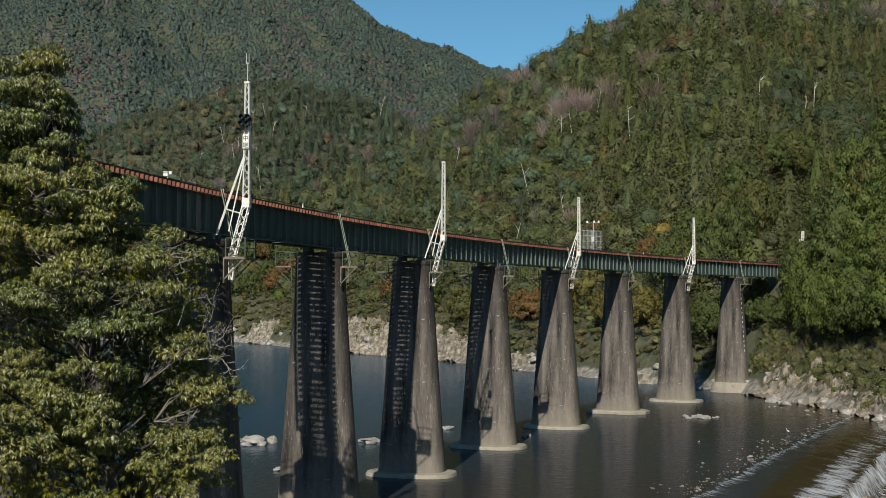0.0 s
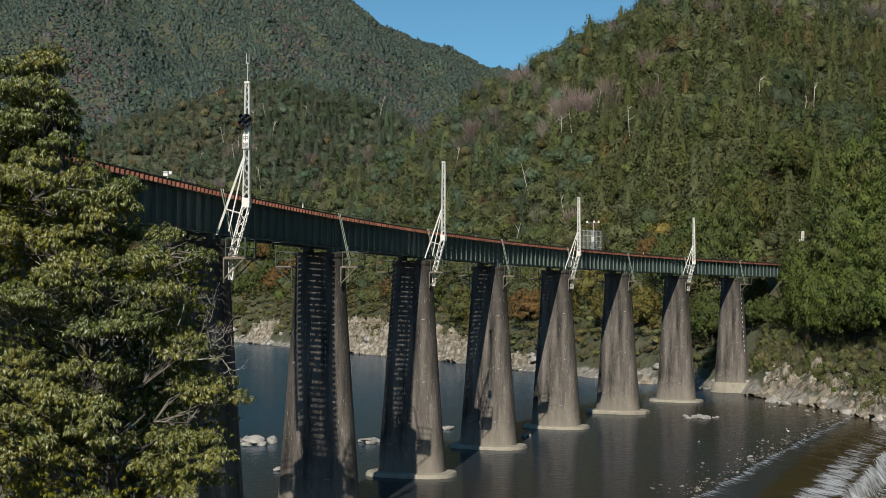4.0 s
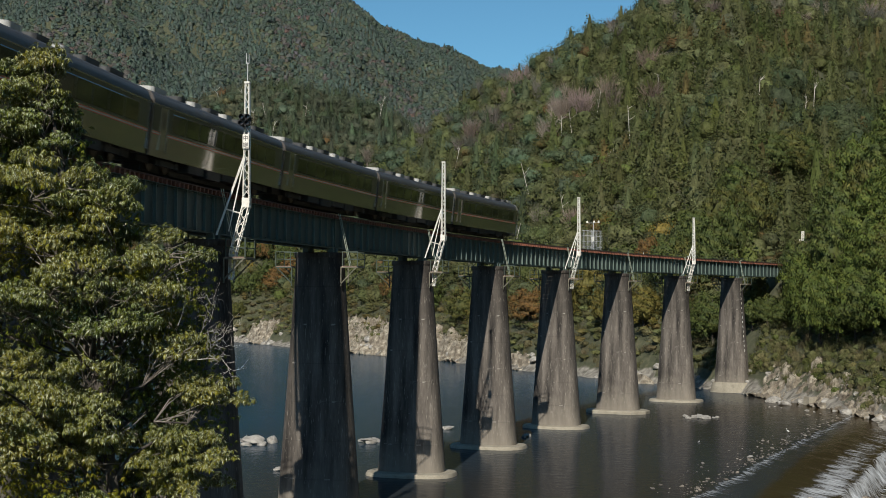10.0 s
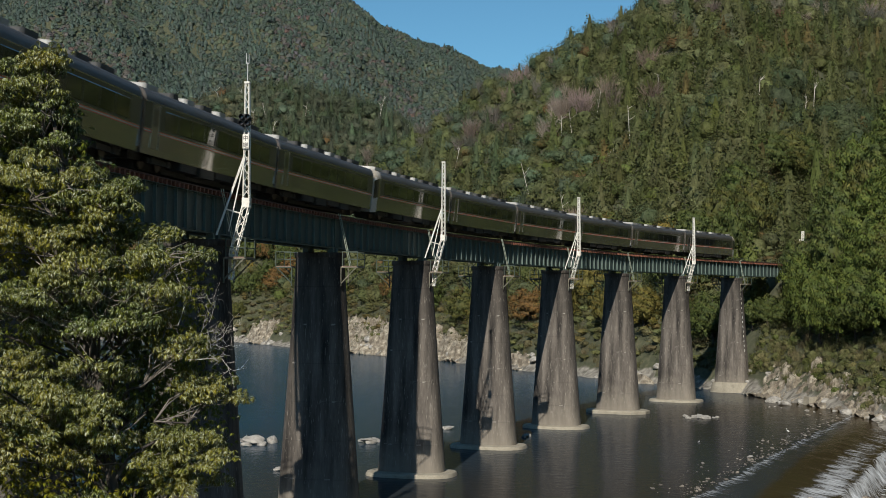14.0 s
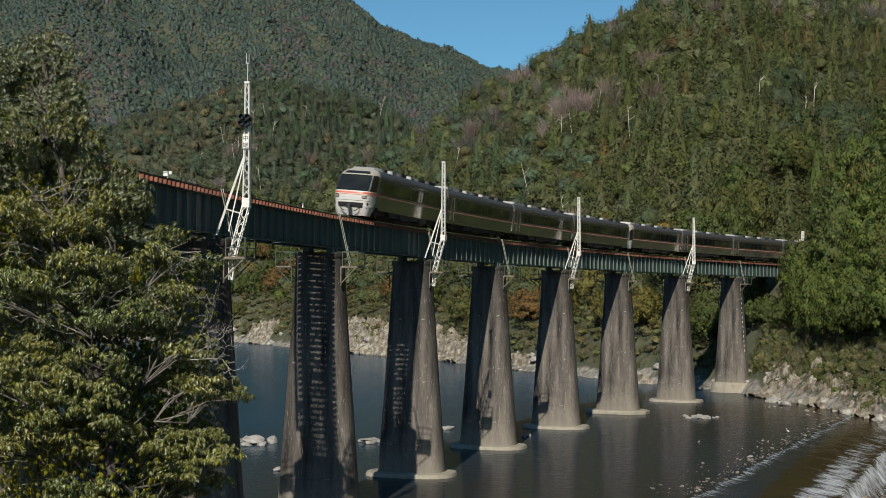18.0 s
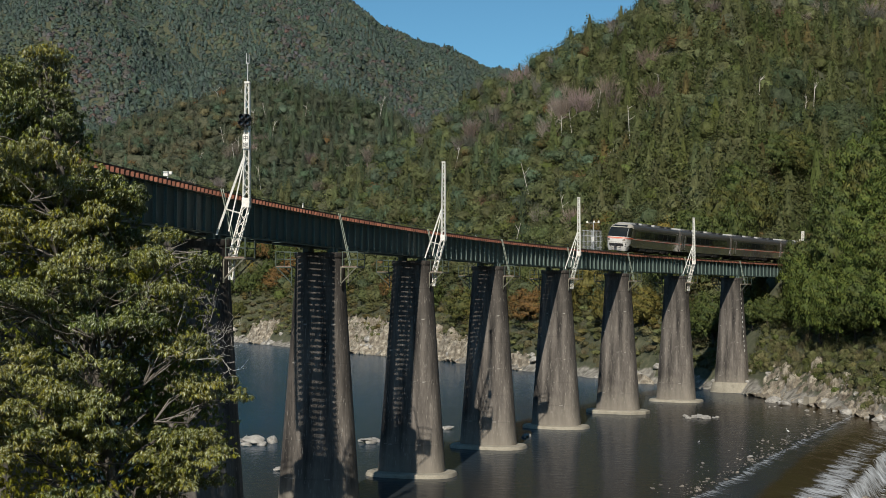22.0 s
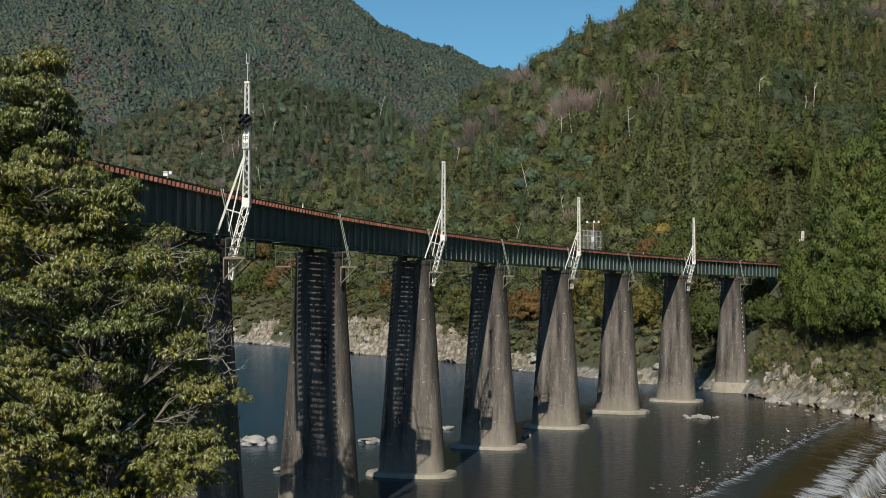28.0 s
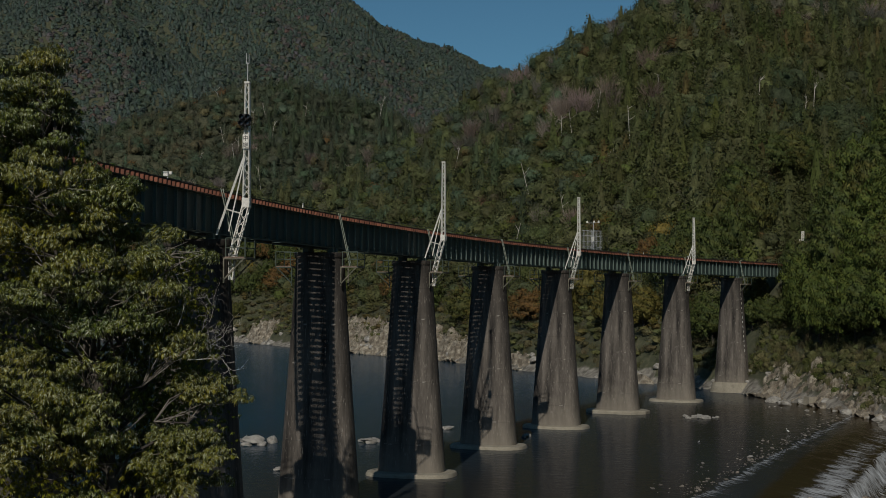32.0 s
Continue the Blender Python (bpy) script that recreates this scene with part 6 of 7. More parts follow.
# ---- single trees at the bridge's far end ----
FINE = [broad_crown(rng, 105, 66, 1.0, 0.0140, 0.42, (0.045, 0.10), 0.8, 0.22) for _ in range(3)]
FINE_MESH = []
for tint in ("light", "green", "olive", "yellow", "orange"):
    for v, n in FINE[:3]:
        col = np.repeat(np.array({"light": (0.122, 0.158, 0.036), "green": (0.106, 0.134, 0.038), "olive": (0.132, 0.138, 0.040), "yellow": (0.185, 0.160, 0.042), "orange": (0.22, 0.130, 0.045)}[tint])[None], len(v), 0)
        lump = np.floor((np.arctan2(v[:, 1], v[:, 0]) + v[:, 2] * 11) * 2.2)
        col = col * np.c_[1 + 0.22 * np.sin(lump * 2.1), 1 + 0.16 * np.sin(lump * 2.1 + 0.4), np.ones(len(v))]
        q = np.arange(len(v), dtype=np.int32).reshape(-1, 3)
        FINE_MESH.append((tint, big_mesh("crown", v, q, WOODS, col, True, n)))


def build_tree(x, y, h, w, tint, label):
    z = float(ground_height(np.array([x]), np.array([y]))[0])
    tree = thing("tree", pose(x, y, z - 0.1, 0, 0, rng.uniform(0, 360)), label, "tree", "bank trees")
    f = Form()
    limb_pts = [Vector((0, 0, 0)), Vector((0.1, 0.05, h * 0.25)), Vector((-0.05, 0.1, h * 0.5)), Vector((0.05, 0, h * 0.78))]
    rings = []
    for i, p in enumerate(limb_pts):
        r = 0.022 * h * (1 - 0.27 * i)
        rings.append([p + Vector((r * math.cos(2 * math.pi * k / 8), r * math.sin(2 * math.pi * k / 8), 0)) for k in range(8)])
    f.loft(rings)
    part("trunk", f, BARK, tree, smooth=True)
    options = [m for t, m in FINE_MESH if t == tint]
    crown = part("crown", options[rng.integers(len(options))], None, tree)
    crown.matrix_basis = Matrix.LocRotScale((0, 0, -0.12 * h), None, (w * rng.uniform(0.9, 1.2), w * rng.uniform(0.9, 1.2), h * 1.15))
    for i in range(4):
        t = rng.uniform(0, 6.3)
        br = Form().tube((0, 0, h * (0.3 + 0.1 * i)), (math.cos(t) * w * 0.3, math.sin(t) * w * 0.3, h * (0.45 + 0.1 * i)), 0.008 * h, 0.003 * h, 6)
        part("limb", br, BARK, tree)
    return tree


for x, y, h, w, tint in ((55.5, 219, 10, 8, "light"), (55.5, 222.5, 11, 7, "light"), (59.5, 217, 14, 8.5, "green"), (61.5, 228, 11, 8, "light"), (63.5, 214, 13, 9, "light"), (62, 224, 15, 9, "green"),
                         (66, 222, 15, 9, "olive"), (68, 212, 13, 9, "light"), (71, 219, 15, 10, "green"), (56.5, 229, 9, 6, "green"), (51.4, 229, 6, 5, "green"), (49.8, 233, 6, 5, "green"), (51.0, 238, 7, 5, "olive"), (52.8, 224, 5, 4.5, "green"), (67, 231, 16, 9, "light"), (64.8, 236, 12, 8, "olive"), (73, 228, 16, 10, "light"), (54.6, 214.5, 12, 7, "light"), (54.6, 209.5, 12, 8, "light"), (55.8, 204.5, 11, 8, "light"), (57.0, 200.0, 11, 8, "light"), (58.2, 195.5, 11, 8, "green"), (59.2, 190.5, 11, 8, "light"), (62.5, 207, 11, 8.5, "light"), (66.5, 216, 14, 9, "light"), (64, 206, 9, 8, "olive"), (70, 224, 16, 10, "green"), (60.5, 210.5, 9, 8, "light"), (76, 236, 17, 11, "green"), (70, 240, 16, 10, "olive"), (70.5, 296, 12, 9, "olive"), (66, 291, 11, 8, "green"), (75, 301, 12, 9, "green")):
    build_tree(x, y, h, w, tint, "leafy green broadleaf tree on the bank beside the bridge end")
for x, y, h, w, tint in ((24, 285, 9, 8, "yellow"), (31, 270, 9, 7.5, "yellow"), (36, 259, 10, 8, "yellow"), (18, 300, 9, 8, "orange"), (9, 318, 10, 8, "yellow"), (5, 332, 10, 9, "olive"), (-4, 350, 10, 9, "green"), (-13, 372, 8, 7, "orange"),
                         (41, 247, 9, 7, "green"), (-52, 455, 9, 8, "orange"), (-43, 440, 9, 8, "green"), (-47, 452, 9, 8, "orange"), (-34, 420, 9, 9, "green"), (45, 241, 10, 8, "green"), (28.5, 283, 11, 9, "yellow"),
                         (-66, 461, 9, 8, "green"), (-61, 459, 9, 8, "green"), (-56, 461, 9, 8, "green"), (-62, 470, 11, 9, "green"), (-57, 468, 10, 8, "orange"), (-52, 467, 11, 9, "green"), (-67, 475, 12, 9, "olive"), (-54, 477, 12, 9, "orange"), (-60, 479, 12, 9, "green"), (-49, 461, 9, 8, "green"), (-64.5, 454, 6, 6, "olive"), (38.8, 273, 9, 7, "orange")):
    build_tree(x, y, h, w, tint, {"yellow": "yellowing autumn tree on the river bank", "orange": "orange autumn tree on the river bank"}.get(tint, "green tree on the river bank"))

for x, y, h, w, tint in ((43.5, 256, 13, 8, "olive"), (47.5, 255, 14, 8, "green"), (51.5, 253, 14, 8, "green"), (55, 257, 13, 8, "olive"), (46, 263, 12, 8, "green"), (50.5, 262, 12, 8, "olive"), (41, 262, 12, 8, "green"), (54.5, 266, 12, 9, "green")):
    build_tree(x, y, h, w, tint, "dark green tree on the slope behind the track")

# ---- small fixtures on and by the bridge ----
rf = thing("wind_gauge_platform", track(4.87 * PITCH_LEN, -2.4, RAIL_Z), "grey mesh refuge cage with a wind gauge beside the track", "wind gauge")
part("floor", Form().box((0, 0, -0.05), (1.7, 3.0, 0.08)), GALV, rf)
for yy in (-1.0, 1.0):
    part("bearer", Form().box((1.0, yy, -0.16), (2.0, 0.1, 0.12)), GALV, rf)
for yy in (-1.45, 1.45):
    for i in range(10):
        part("bar", Form().box((-0.80 + i * 0.178, yy, 1.45), (0.035, 0.035, 2.9)), GALV, rf)
    for z in (0.1, 0.8, 1.5, 2.2, 2.85):
        part("crossbar", Form().box((0, yy, z), (1.65, 0.04, 0.045)), GALV, rf)
for x in (-0.80, 0.80):
    for z in (0.1, 1.5, 2.85):
        part("crossbar", Form().box((x, 0, z), (0.04, 2.9, 0.045)), GALV, rf)
part("pole", Form().tube((0.1, 0.2, 0), (0.1, 0.2, 3.9), 0.06, 0.05, 8), GALV, rf)
part("cross_arm", Form().tube((-0.75, 0.2, 3.85), (0.85, 0.2, 3.85), 0.03), GALV, rf)
for x in (-0.7, 0.2, 0.8):
    part("gauge_cup", Form().tube((x, 0.2, 3.85), (x, 0.2, 4.12), 0.14, 0.10, 10), WHITE, rf)
part("box", Form().box((0.1, 0.05, 1.8), (0.4, 0.25, 0.6), bevel=0.03), WHITE, rf)
for s_, w, h in ((23.5, 0.14, 0.72), (69, 0.45, 0.42), (128.6, 0.2, 0.42), (146.0, 0.2, 0.32), (168, 0.2, 0.36)):
    mk = thing("track_marker", track(s_, -1.45, RAIL_Z), "small white lineside marker on the deck edge", "marker post", "track markers")
    part("post", Form().box((0, 0, h / 2 + 0.1), (0.05, 0.05, h + 0.2)), GALV, mk)
    part("plate", Form().box((0, -0.04, h * 0.75), (w * 0.6, 0.02, h * 0.6), bevel=0.004), WHITE, mk)
lm = thing("lineside_detector", track(-1.2, -1.2, RAIL_Z), "small white twin detector box on a short post beside the rail", "detector")
part("post", Form().box((0, 0, 0.35), (0.06, 0.06, 0.7)), GALV, lm)
part("housing", Form().box((-0.08, 0, 0.84), (0.26, 0.2, 0.24), bevel=0.03), WHITE, lm)
part("housing", Form().box((0.16, 0, 0.88), (0.16, 0.16, 0.15), bevel=0.03), WHITE, lm)
part("hood", Form().box((-0.08, -0.13, 0.94), (0.24, 0.07, 0.03), bevel=0.01), WHITE, lm)
bx = thing("cable_box", track(2.2, -1.25, RAIL_Z), "low white cable box lying beside the track", "cable box")
part("lid", Form().box((0, 0, 0.26), (0.34, 0.6, 0.06), bevel=0.02), WHITE, bx)
part("body", Form().box((0, 0, 0.115), (0.3, 0.55, 0.23), bevel=0.02), GALV, bx)
# a white mast and a post beyond the bridge
end_z = float(ground_height(np.array([track_xy(8.04 * PITCH_LEN, 2.6)[0]]), np.array([track_xy(8.04 * PITCH_LEN, 2.6)[1]]))[0]) - 0.2
pm = thing("lattice_mast", track(8.04 * PITCH_LEN, 2.6, end_z), "white painted steel lattice mast beside the track in the trees", "mast", "lattice masts")
part("upper_mast", lattice(Form(), (0, 0, 0), (0, 0, RAIL_Z + 5.6 - end_z), 0.42, 0.3, 22), WHITE, pm)
po = thing("marker_pole", track(7.985 * PITCH_LEN, 2.6, end_z), "short white lineside pole beyond the bridge", "pole")
part("pole", Form().tube((0, 0, 0), (0, 0, RAIL_Z + 4.2 - end_z), 0.09, 0.08, 8), WHITE, po)
# cable trough along the far side of the deck
tr = thing("cable_trough", pose(0, 0, 0), "grey cable trough along the far edge of the deck", "cable trough")
part("trough", ribbon(Form(), -1.45, 0.2, RAIL_Z - 0.02, RAIL_Z + 0.14, 0, S_B), GALV, tr)

# a light handrail along the far edge of the deck
hr = thing("deck_handrail", pose(0, 0, 0), "thin dark steel handrail along the far edge of the deck", "handrail")
hp = Form().box((0, 0, 0.34), (0.05, 0.05, 0.80)).mesh("post", GREENRAIL)
s_ = S_A + 1.0
while s_ < S_B:
    part("post", hp, GREENRAIL, hr, at=track(s_, -1.62, RAIL_Z))
    s_ += 3.82
for z in (0.42, 0.72):
    part("rail", ribbon(Form(), -1.62, 0.035, RAIL_Z + z - 0.018, RAIL_Z + z + 0.018, S_A, S_B), GREENRAIL, hr)

# a white bird on the weir
bx_, by_ = 37.3, 156.5
bird = thing("white_egret", pose(bx_, by_, float(water_level(np.array(bx_), np.array(by_))), 0, 0, 30), "small white egret standing on the weir crest", "bird")
part("body", Form().loft([[(y * 0 + r * 0.7 * math.cos(a), y, 0.30 + y * 0.25 + r * math.sin(a)) for a in [2 * math.pi * i / 8 for i in range(8)]] for y, r in ((-0.2, 0.02), (-0.1, 0.07), (0.02, 0.09), (0.12, 0.06), (0.17, 0.03))]), WHITE, bird, smooth=True)
part("neck", Form().tube((0, 0.15, 0.33), (0, 0.2, 0.5), 0.03, 0.022, 8), WHITE, bird)
part("head", Form().loft([[(r * math.cos(a), y, 0.52 + r * math.sin(a)) for a in [2 * math.pi * i / 8 for i in range(8)]] for y, r in ((0.16, 0.01), (0.19, 0.03), (0.24, 0.028), (0.27, 0.012))]), WHITE, bird, smooth=True)
part("beak", Form().tube((0, 0.26, 0.52), (0, 0.36, 0.51), 0.009, 0.002, 6), BLACK, bird)
for x in (-0.03, 0.03):
    part("leg", Form().tube((x, 0, 0.0), (x, 0, 0.24), 0.008, 0.01, 6), BLACK, bird)


# ---- loose foam that boils below the weir ----
FOAM = material("white_foam", (0.26, 0.29, 0.32), 0.7, 0, (0.42, 0.45, 0.48), 4, 7, 0.5, 9)
FLOW = Vector((math.cos(WEIR_DIR), -math.sin(WEIR_DIR)))
FOAMS = []
frg = np.random.default_rng(12)


def build_foam(x, y, length, width):
    """A thin ragged streak of foam lying on the water, along the flow."""
    f = Form()
    n = 10
    rings = []
    for i in range(n + 1):
        t = i / n
        w = width * math.sin(math.pi * (0.02 + 0.96 * t)) ** 1.5 * frg.uniform(0.5, 1.2)
        u = (t - 0.5) * length
        q = frg.normal(0, width * 0.25)
        rings.append([(u, q - w, 0.0), (u, q - w * 0.4, 0.035), (u, q + w * 0.4, 0.035), (u, q + w, 0.0), (u, q, -0.03)])
    f.loft(rings)
    z = float(water_level(np.array(x), np.array(y)))
    down = float(water_level(np.array(x + FLOW.x), np.array(y + FLOW.y))) - z
    ob = new("foam_streak", f.mesh("foam_streak", FOAM, True))
    at = pose(x, y, z + 0.02, 0, -math.degrees(math.atan(down)), -math.degrees(WEIR_DIR))
    ob.matrix_basis = at
    tagged(ob, "ragged white foam streak on the fast water", "foam", "weir foam")
    FOAMS.append((ob, at))


for i in range(22):
    d = frg.choice([10.4, 11.2, 12.0]) + frg.uniform(-0.5, 0.5)
    a_ = frg.uniform(2, 34)
    build_foam(WEIR_A.x + d * FLOW.x + a_ * math.sin(WEIR_DIR), WEIR_A.y + d * FLOW.y + a_ * math.cos(WEIR_DIR), frg.uniform(0.3, 0.6), frg.uniform(0.02, 0.045))

# ---- the evergreen oak beside the camera ----
TREE = Vector((-6.6, 28.0, 0.0))
TREE.z = float(ground_height(np.array([TREE.x]), np.array([TREE.y]))[0])
trg = np.random.default_rng(21)
# lobes of the crown: x, height, half width, half height, depth shift
LOBES = [
    (-8.10, 18.85, 0.62, 0.66, 0.0), (-8.3, 17.95, 1.1, 0.85, 0.4), (-7.6, 16.8, 1.4, 0.75, -0.3), (-6.75, 16.65, 0.75, 0.5, 0.2),
    (-7.95, 15.7, 1.3, 0.75, -0.6), (-6.5, 15.8, 1.2, 0.75, 0.3), (-5.2, 15.5, 0.68, 0.42, -0.2), (-7.9, 14.4, 1.2, 0.65, -0.5),
    (-6.2, 14.45, 0.85, 0.5, -0.3), (-5.7, 14.0, 0.65, 0.55, 3.6), (-8.1, 13.0, 1.0, 0.55, -1.2), (-6.7, 12.4, 1.3, 0.6, -0.5),
    (-4.5, 12.75, 0.55, 0.62, 0.1), (-7.7, 11.75, 1.2, 0.75, -0.4), (-6.1, 11.75, 1.2, 0.65, 0.0), (-4.65, 11.75, 0.66, 0.55, 0.2),
    (-7.65, 17.7, 0.6, 0.6, 0.5), (-7.80, 18.55, 0.42, 0.5, 0.1), (-7.75, 19.35, 0.28, 0.34, 0.0), (-7.9, 14.55, 1.0, 0.42, -1.5), (-6.8, 14.2, 0.7, 0.35, -1.3), (-7.9, 13.45, 0.45, 0.4, -1.2), (-8.2, 17.2, 1.2, 0.9, 1.2), (-8.6, 15.9, 1.2, 0.9, 1.3), (-7.3, 16.2, 1.0, 0.7, 1.2), (-8.25, 18.3, 0.75, 0.6, 0.9), (-6.9, 15.0, 1.5, 0.9, 1.8), (-6.9, 13.5, 1.5, 0.9, 2.6), (-6.2, 13.1, 1.15, 0.95, 4.4), (-8.6, 13.1, 1.0, 0.9, 4.0), (-7.5, 13.1, 1.0, 0.9, 4.2), (-6.3, 13.1, 0.95, 0.9, 4.0), (-9.6, 13.3, 1.0, 0.9, 3.8), (-6.9, 12.2, 1.6, 0.9, 1.8), (-5.7, 11.9, 1.0, 0.85, 3.4), (-5.6, 15.0, 0.9, 0.6, 0.9), (-7.8, 16.2, 1.4, 0.9, 1.0), (-6.9, 11.2, 1.8, 0.8, 0.8), (-5.2, 11.0, 1.0, 0.7, 0.6),
    (-8.6, 12.4, 0.9, 0.6, -1.2), (-7.4, 12.9, 0.7, 0.45, -1.3), (-8.8, 11.3, 1.3, 1.0, 3.5), (-7.0, 11.2, 1.3, 1.0, 3.6), (-7.9, 14.9, 1.1, 0.9, 3.4), (-6.6, 14.8, 1.0, 0.8, 3.4), (-9.6, 17.0, 1.0, 1.4, 0.3), (-9.6, 14.4, 1.0, 1.4, 0.2), (-9.4, 12.0, 1.0, 1.2, 0.0), (-6.8, 10.3, 1.9, 0.8, 0.2),
    (-6.2, 14.85, 0.6, 0.32, -1.2), (-6.05, 14.2, 0.62, 0.34, -1.1), (-5.4, 14.7, 0.45, 0.34, -0.6), (-5.0, 13.8, 0.45, 0.3, -0.5), (-7.05, 14.85, 0.7, 0.38, -1.4), (-6.7, 15.35, 0.5, 0.3, -1.2), (-6.5, 13.45, 0.5, 0.3, -1.2),
]


def spray(rg, leaves=9):
    """A whorl of drooping narrow leaves round a twig's tip: top faces and pale under faces."""
    tops, unders = [], []
    for i in range(leaves):
        t = 2 * math.pi * i / leaves + rg.uniform(-0.3, 0.3)
        ln = rg.uniform(0.078, 0.122)
        droop = rg.uniform(0.3, 1.35)
        d = np.array([math.cos(t) * math.cos(droop), math.sin(t) * math.cos(droop), -math.sin(droop)])
        side = np.array([-math.sin(t), math.cos(t), 0.0]) * rg.uniform(0.011, 0.016)
        tip = np.array([0, 0, -1.0]) * ln * 0.18
        base = d * 0.012
        mid = d * ln * 0.55
        up = np.cross(d, side)
        up = up / (np.linalg.norm(up) + 1e-9)
        up = up if up[2] > 0 else -up
        quad = np.array([base, mid + side, d * ln + tip, mid - side])
        tops.append(quad)
        unders.append((quad - up * 0.003)[::-1])
    return np.array(tops), np.array(unders)


SPRAYS = [spray(trg) for _ in range(8)]


def crown_mesh(lobe, count):
    """Leaves of one lobe, in its own space (its branch's root at 0)."""
    x, z, rx, rz, dy = lobe
    rx, rz = rx * 1.15, rz * 1.2
    tv, uv = [], []
    tips = []
    for i in range(max(8, int(14 * rx * rz / 0.8))):
        d = trg.normal(0, 1, 3)
        d /= np.linalg.norm(d)
        if d[2] < -0.3:
            d[2] *= -0.6
        r = trg.uniform(0.55, 1.0) ** 0.5
        tips.append((np.array([d[0] * rx * r, d[1] * 1.05 * rx * r, d[2] * rz * r]), d))
    for i in range(count):
        c0, d = tips[trg.integers(len(tips))]
        if dy > 0.7:
            d = trg.normal(0, 1, 3)
            d /= np.linalg.norm(d)
            c0 = d * np.array([rx, rx, rz]) * trg.uniform(0.3, 1.0) ** 0.4
        e = trg.normal(0, 1, 3)
        e /= np.linalg.norm(e)
        k = trg.uniform(0.2, 1.0) ** 0.5
        c = c0 + e * k * np.array([0.38, 0.38, 0.13]) - np.array([0, 0, 0.10]) * (e[0] * e[0] + e[1] * e[1]) * k
        a, b = SPRAYS[trg.integers(8)]
        ang = trg.uniform(0, 2 * math.pi)
        tilt = Matrix.Rotation(ang, 3, "Z") @ Matrix.Rotation(trg.uniform(-0.5, 0.7), 3, "X")
        turn = Vector((0, 0, 1)).rotation_difference(Vector((d[0] * 0.5, d[1] * 0.5, 0.8)).normalized()).to_matrix()
        m = np.array(turn @ tilt) * trg.uniform(0.85, 1.2)
        tv.append((a.reshape(-1, 3) @ m.T) + c)
        if dy < 0.7:
            uv.append((b.reshape(-1, 3) @ m.T) + c)
    tv = np.vstack(tv)
    uv = np.vstack(uv) if uv else np.zeros((0, 3))
    v = np.vstack([tv, uv])
    q = np.arange(len(v), dtype=np.int32).reshape(-1, 4)
    me = big_mesh("crown_clump", v, q, [LEAF_TOP, LEAF_UNDER])
    k = np.zeros(len(q), dtype=np.int32)
    k[len(tv) // 4:] = 1
    me.polygons.foreach_set("material_index", k)
    return me


oak = thing("evergreen_oak", Matrix.Translation(TREE), "large evergreen oak with glossy drooping leaves on the near bank", "tree")
top_h = 18.2 - TREE.z


def limb_points(a, b, rg, n=5, wob=0.18):
    pts = []
    for i in range(n + 1):
        t = i / n
        p = a.lerp(b, t)
        p.z += 0.5 * math.sin(t * math.pi) * (b - a).length * 0.12
        if 0 < i < n:
            p += Vector((rg.normal(0, wob), rg.normal(0, wob), rg.normal(0, wob * 0.6)))
        pts.append(p)
    return pts


def limb(form, pts, r0, r1, n=7):
    """One unbroken tapering limb through the points."""
    rings = []
    for i, p in enumerate(pts):
        d = (pts[min(i + 1, len(pts) - 1)] - pts[max(i - 1, 0)]).normalized()
        q = d.to_track_quat("Z", "Y")
        r = r0 + (r1 - r0) * i / (len(pts) - 1)
        rings.append([p + q @ Vector((r * math.cos(2 * math.pi * k / n), r * math.sin(2 * math.pi * k / n), 0)) for k in range(n)])
    form.loft(rings)


trunk_pts = [Vector((0, 0, -0.3)), Vector((0.25, 0.1, 3.0)), Vector((0.3, 0.0, 5.5)), Vector((-0.1, 0.1, 8.0)), Vector((-0.5, 0.0, 10.0)), Vector((-1.0, 0.1, top_h))]
tf = Form()
limb(tf, trunk_pts, 0.17, 0.04, 12)
part("trunk", tf, BARK, oak, smooth=True)
CLUMPS = []
for lobe in LOBES:
    x, z, rx, rz, dy = lobe
    c = Vector((x - TREE.x, dy, z - TREE.z))
    zt = max(1.5, c.z - 1.6)
    k = 0
    while k < len(trunk_pts) - 2 and trunk_pts[k + 1].z < zt:
        k += 1
    t = min(1, max(0, (zt - trunk_pts[k].z) / (trunk_pts[k + 1].z - trunk_pts[k].z)))
    root = trunk_pts[k].lerp(trunk_pts[k + 1], t)
    lf = Form()
    pts = limb_points(root, c, trg)
    limb(lf, pts, 0.036, 0.014)
    bough = part("limb", lf, BARK, oak, smooth=True)
    lf = Form()
    for j in range(9):
        d = Vector((trg.normal(0, 1), trg.normal(0, 1), trg.normal(0.2, 0.7))).normalized()
        e = c + Vector((d.x * rx * 0.85, d.y * rx * 0.85, d.z * rz * 0.85))
        limb(lf, limb_points(pts[3 + j % 2], e, trg, 3, 0.08), 0.014, 0.005, 4)
    tagged(part("twig", lf, TWIG, bough), kind="stuff")
    count = int((730 if dy < 0.7 else 480) * (rx * rz / 0.8) ** 0.8 * (1.45 if z > 16.3 else 1.0))
    cl = part("crown_clump", crown_mesh(lobe, count), None, oak, at=Matrix.Translation(c))
    CLUMPS.append((cl, c, root))


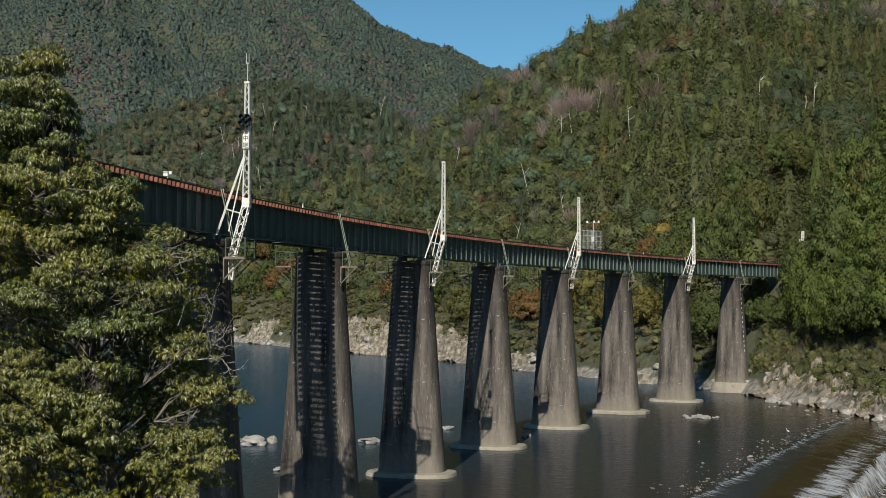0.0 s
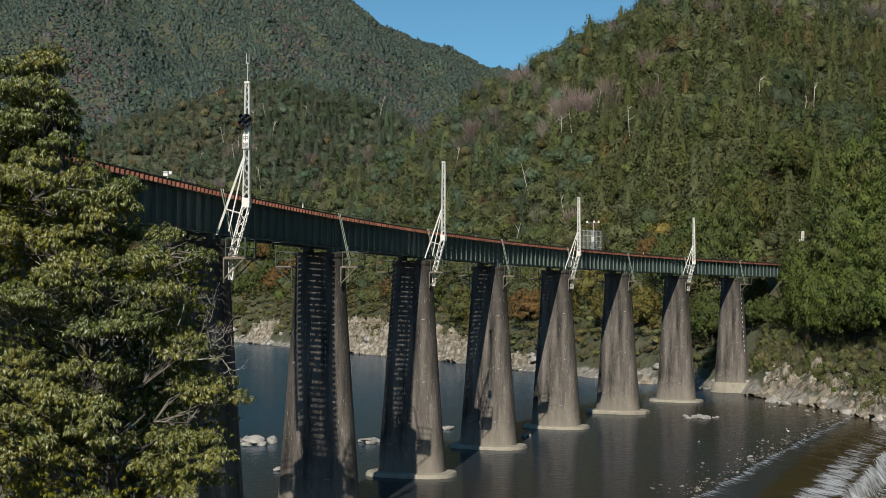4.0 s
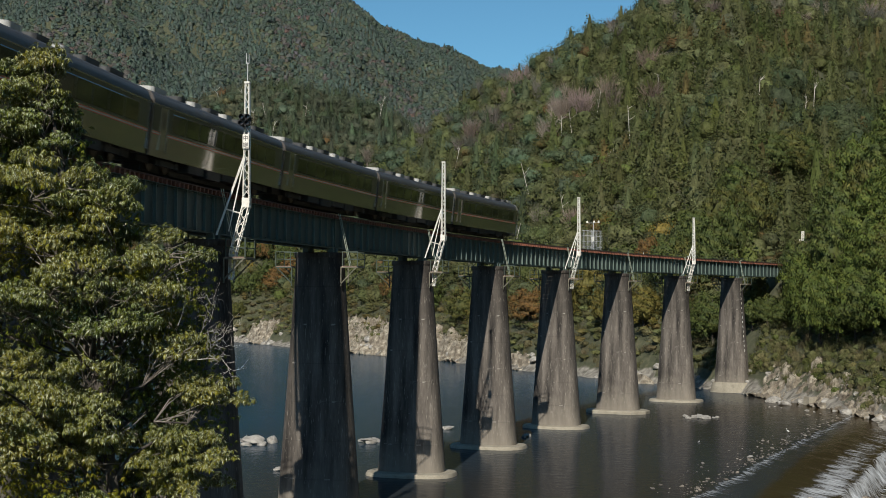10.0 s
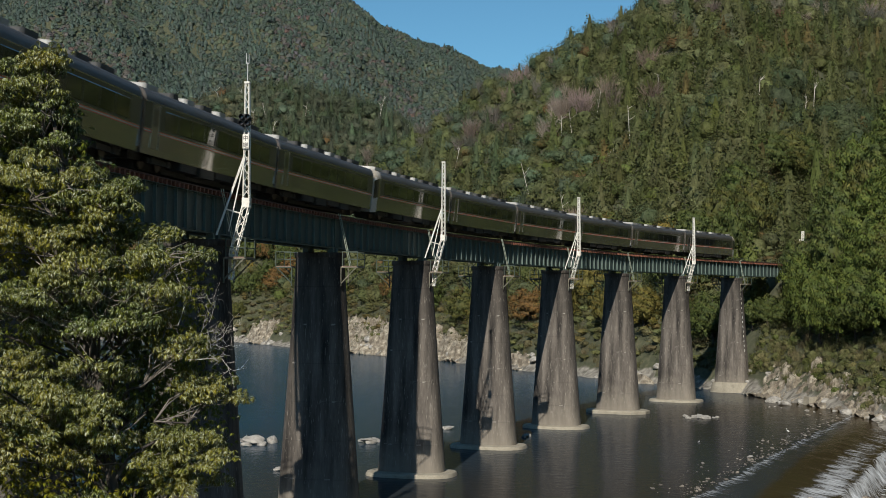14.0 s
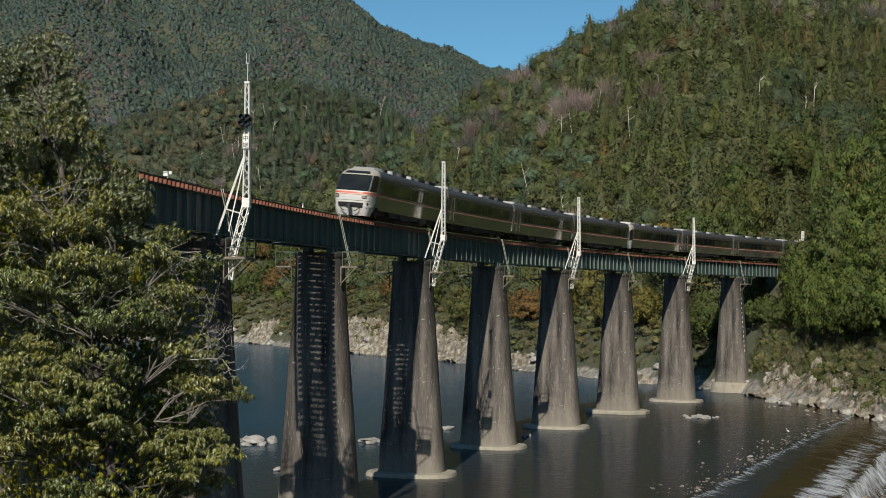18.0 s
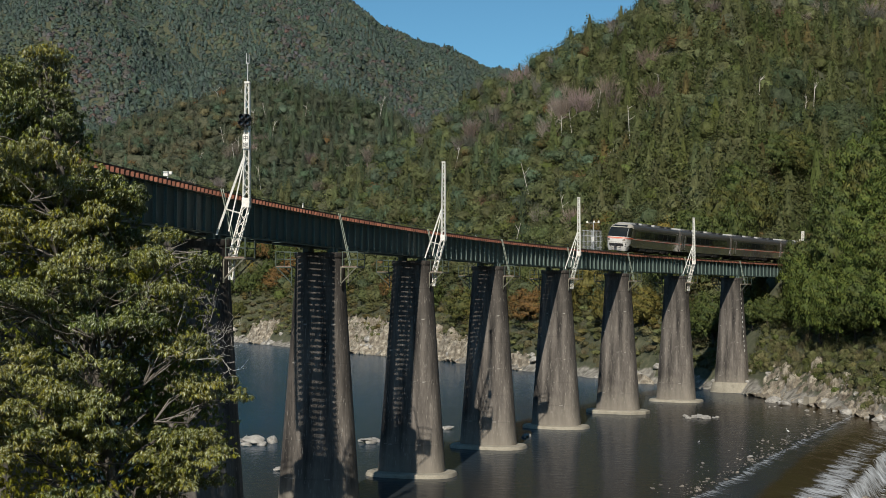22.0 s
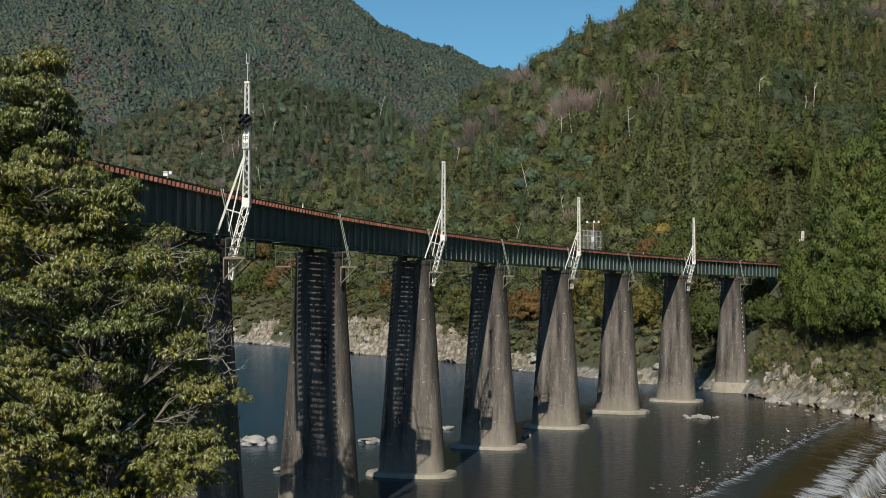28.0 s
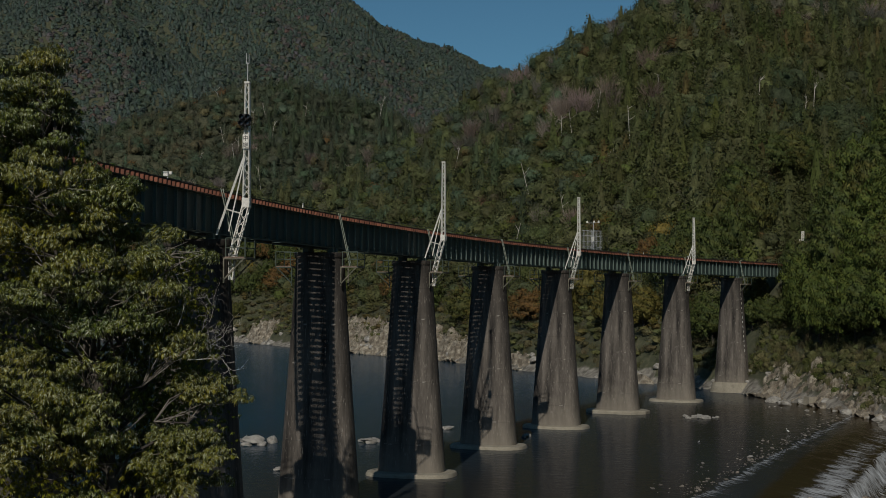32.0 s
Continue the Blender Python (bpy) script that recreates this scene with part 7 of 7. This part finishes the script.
# a bare, bleached branch reaching out of the oak
def twig(form, p, d, length, r, depth, rg):
    a = p
    steps = 4
    for i in range(steps):
        d = (d + Vector((rg.normal(0, 0.22), rg.normal(0, 0.2), rg.normal(0.03, 0.22)))).normalized()
        b = a + d * length / steps
        form.tube(a, b, r * (1 - 0.2 * i), r * (1 - 0.2 * (i + 1)), 5)
        if depth and (i > 0 or depth < 3):
            side = (d + Vector((rg.normal(0, 0.75), rg.normal(0, 0.5), rg.normal(0.2, 0.7)))).normalized()
            twig(form, b, side, length * rg.uniform(0.45, 0.75), r * 0.55, depth - 1, rg)
        a = b


brg = np.random.default_rng(5)
bf = Form()
for root, way, ln, r in (((-4.85, 27.6, 13.55), (0.95, 0, 0.05), 0.75, 0.013), ((-4.8, 27.6, 13.6), (0.75, 0.1, 0.5), 0.62, 0.010), ((-4.8, 27.65, 13.75), (0.4, 0, 0.9), 0.66, 0.010), ((-5.05, 27.6, 14.2), (0.5, 0.1, 0.85), 0.62, 0.008)):
    twig(bf, Vector(root) - TREE, Vector(way), ln, r, 3, brg)
part("bare_branch", bf, DEADWOOD, oak, "bleached leafless branch")

# ---- what moves ----


def gust(t):
    """How hard the wind shakes the oak: a breeze, the passing train, the rush behind it."""
    g = 0.25 + 0.35 / (1 + math.exp(-(t - 6) * 2)) - 0.30 / (1 + math.exp(-(t - 27) * 1.2))
    return g, 1.0 / (1 + math.exp(-(t - 17.3) * 3.0)) * math.exp(-max(0, t - 19.2) / 2.4)


def head_at(t):
    """Where the train's front is along the line."""
    return 137.1 + 21.03 * (t - 13)


def car_pose(s):
    a, b = Vector(track_xy(s - 7.2)), Vector(track_xy(s + 7.2))
    m = (a + b) / 2
    return pose(m.x, m.y, RAIL_Z + 0.15 + LIFT, 0, 0, -math.degrees(math.atan2((b - a).x, (b - a).y))) @ pose(0, 0, 0, 0, CANT, 0)


def motions():
    for i, car in enumerate(CARS):
        walk(car, [(0.5 * j, car_pose(head_at(0.5 * j) - 21.3 * (i + 0.5))) for j in range(65)])

    for i, (clump, c, root) in enumerate(CLUMPS):
        rows = []
        for j in range(65):
            t = 0.5 * j
            g, rush = gust(t)
            high = max(0.25, (c.z - 4) / 9)
            sway = g * 1.4 * math.sin(1.9 * t + i * 1.7) + rush * (7.0 * high + 2.5 * math.sin(3.1 * t + i))
            nod = g * 1.2 * math.cos(1.5 * t + i * 2.3) - rush * (4.0 + 2.0 * math.sin(2.6 * t + 2 * i))
            bend = pose(0, 0, 0, nod, sway, 0.8 * sway)
            arm = c - root
            flip = -rush * (14 + min(1.0, max(0.0, (high - 0.70) / 0.16)) * (62 + 7 * math.sin(2.2 * t + 1.3 * i)))
            rows.append((t, Matrix.Translation(c + (bend.to_3x3() @ arm - arm) * 0.9) @ pose(0, 0, 0, nod + flip, sway, 0.8 * sway)))
        walk(clump, rows)

    for i, (ob, at) in enumerate(FOAMS):
        rows = []
        for j in range(65):
            t = 0.5 * j
            k = 0.22 * math.sin(4.1 * t + i * 1.9) + 0.12 * math.sin(7.3 * t + i)
            rows.append((t, Matrix.Translation((k * FLOW.x, k * FLOW.y, 0.015 * math.sin(5.2 * t + i))) @ at))
        walk(ob, rows)


motions()
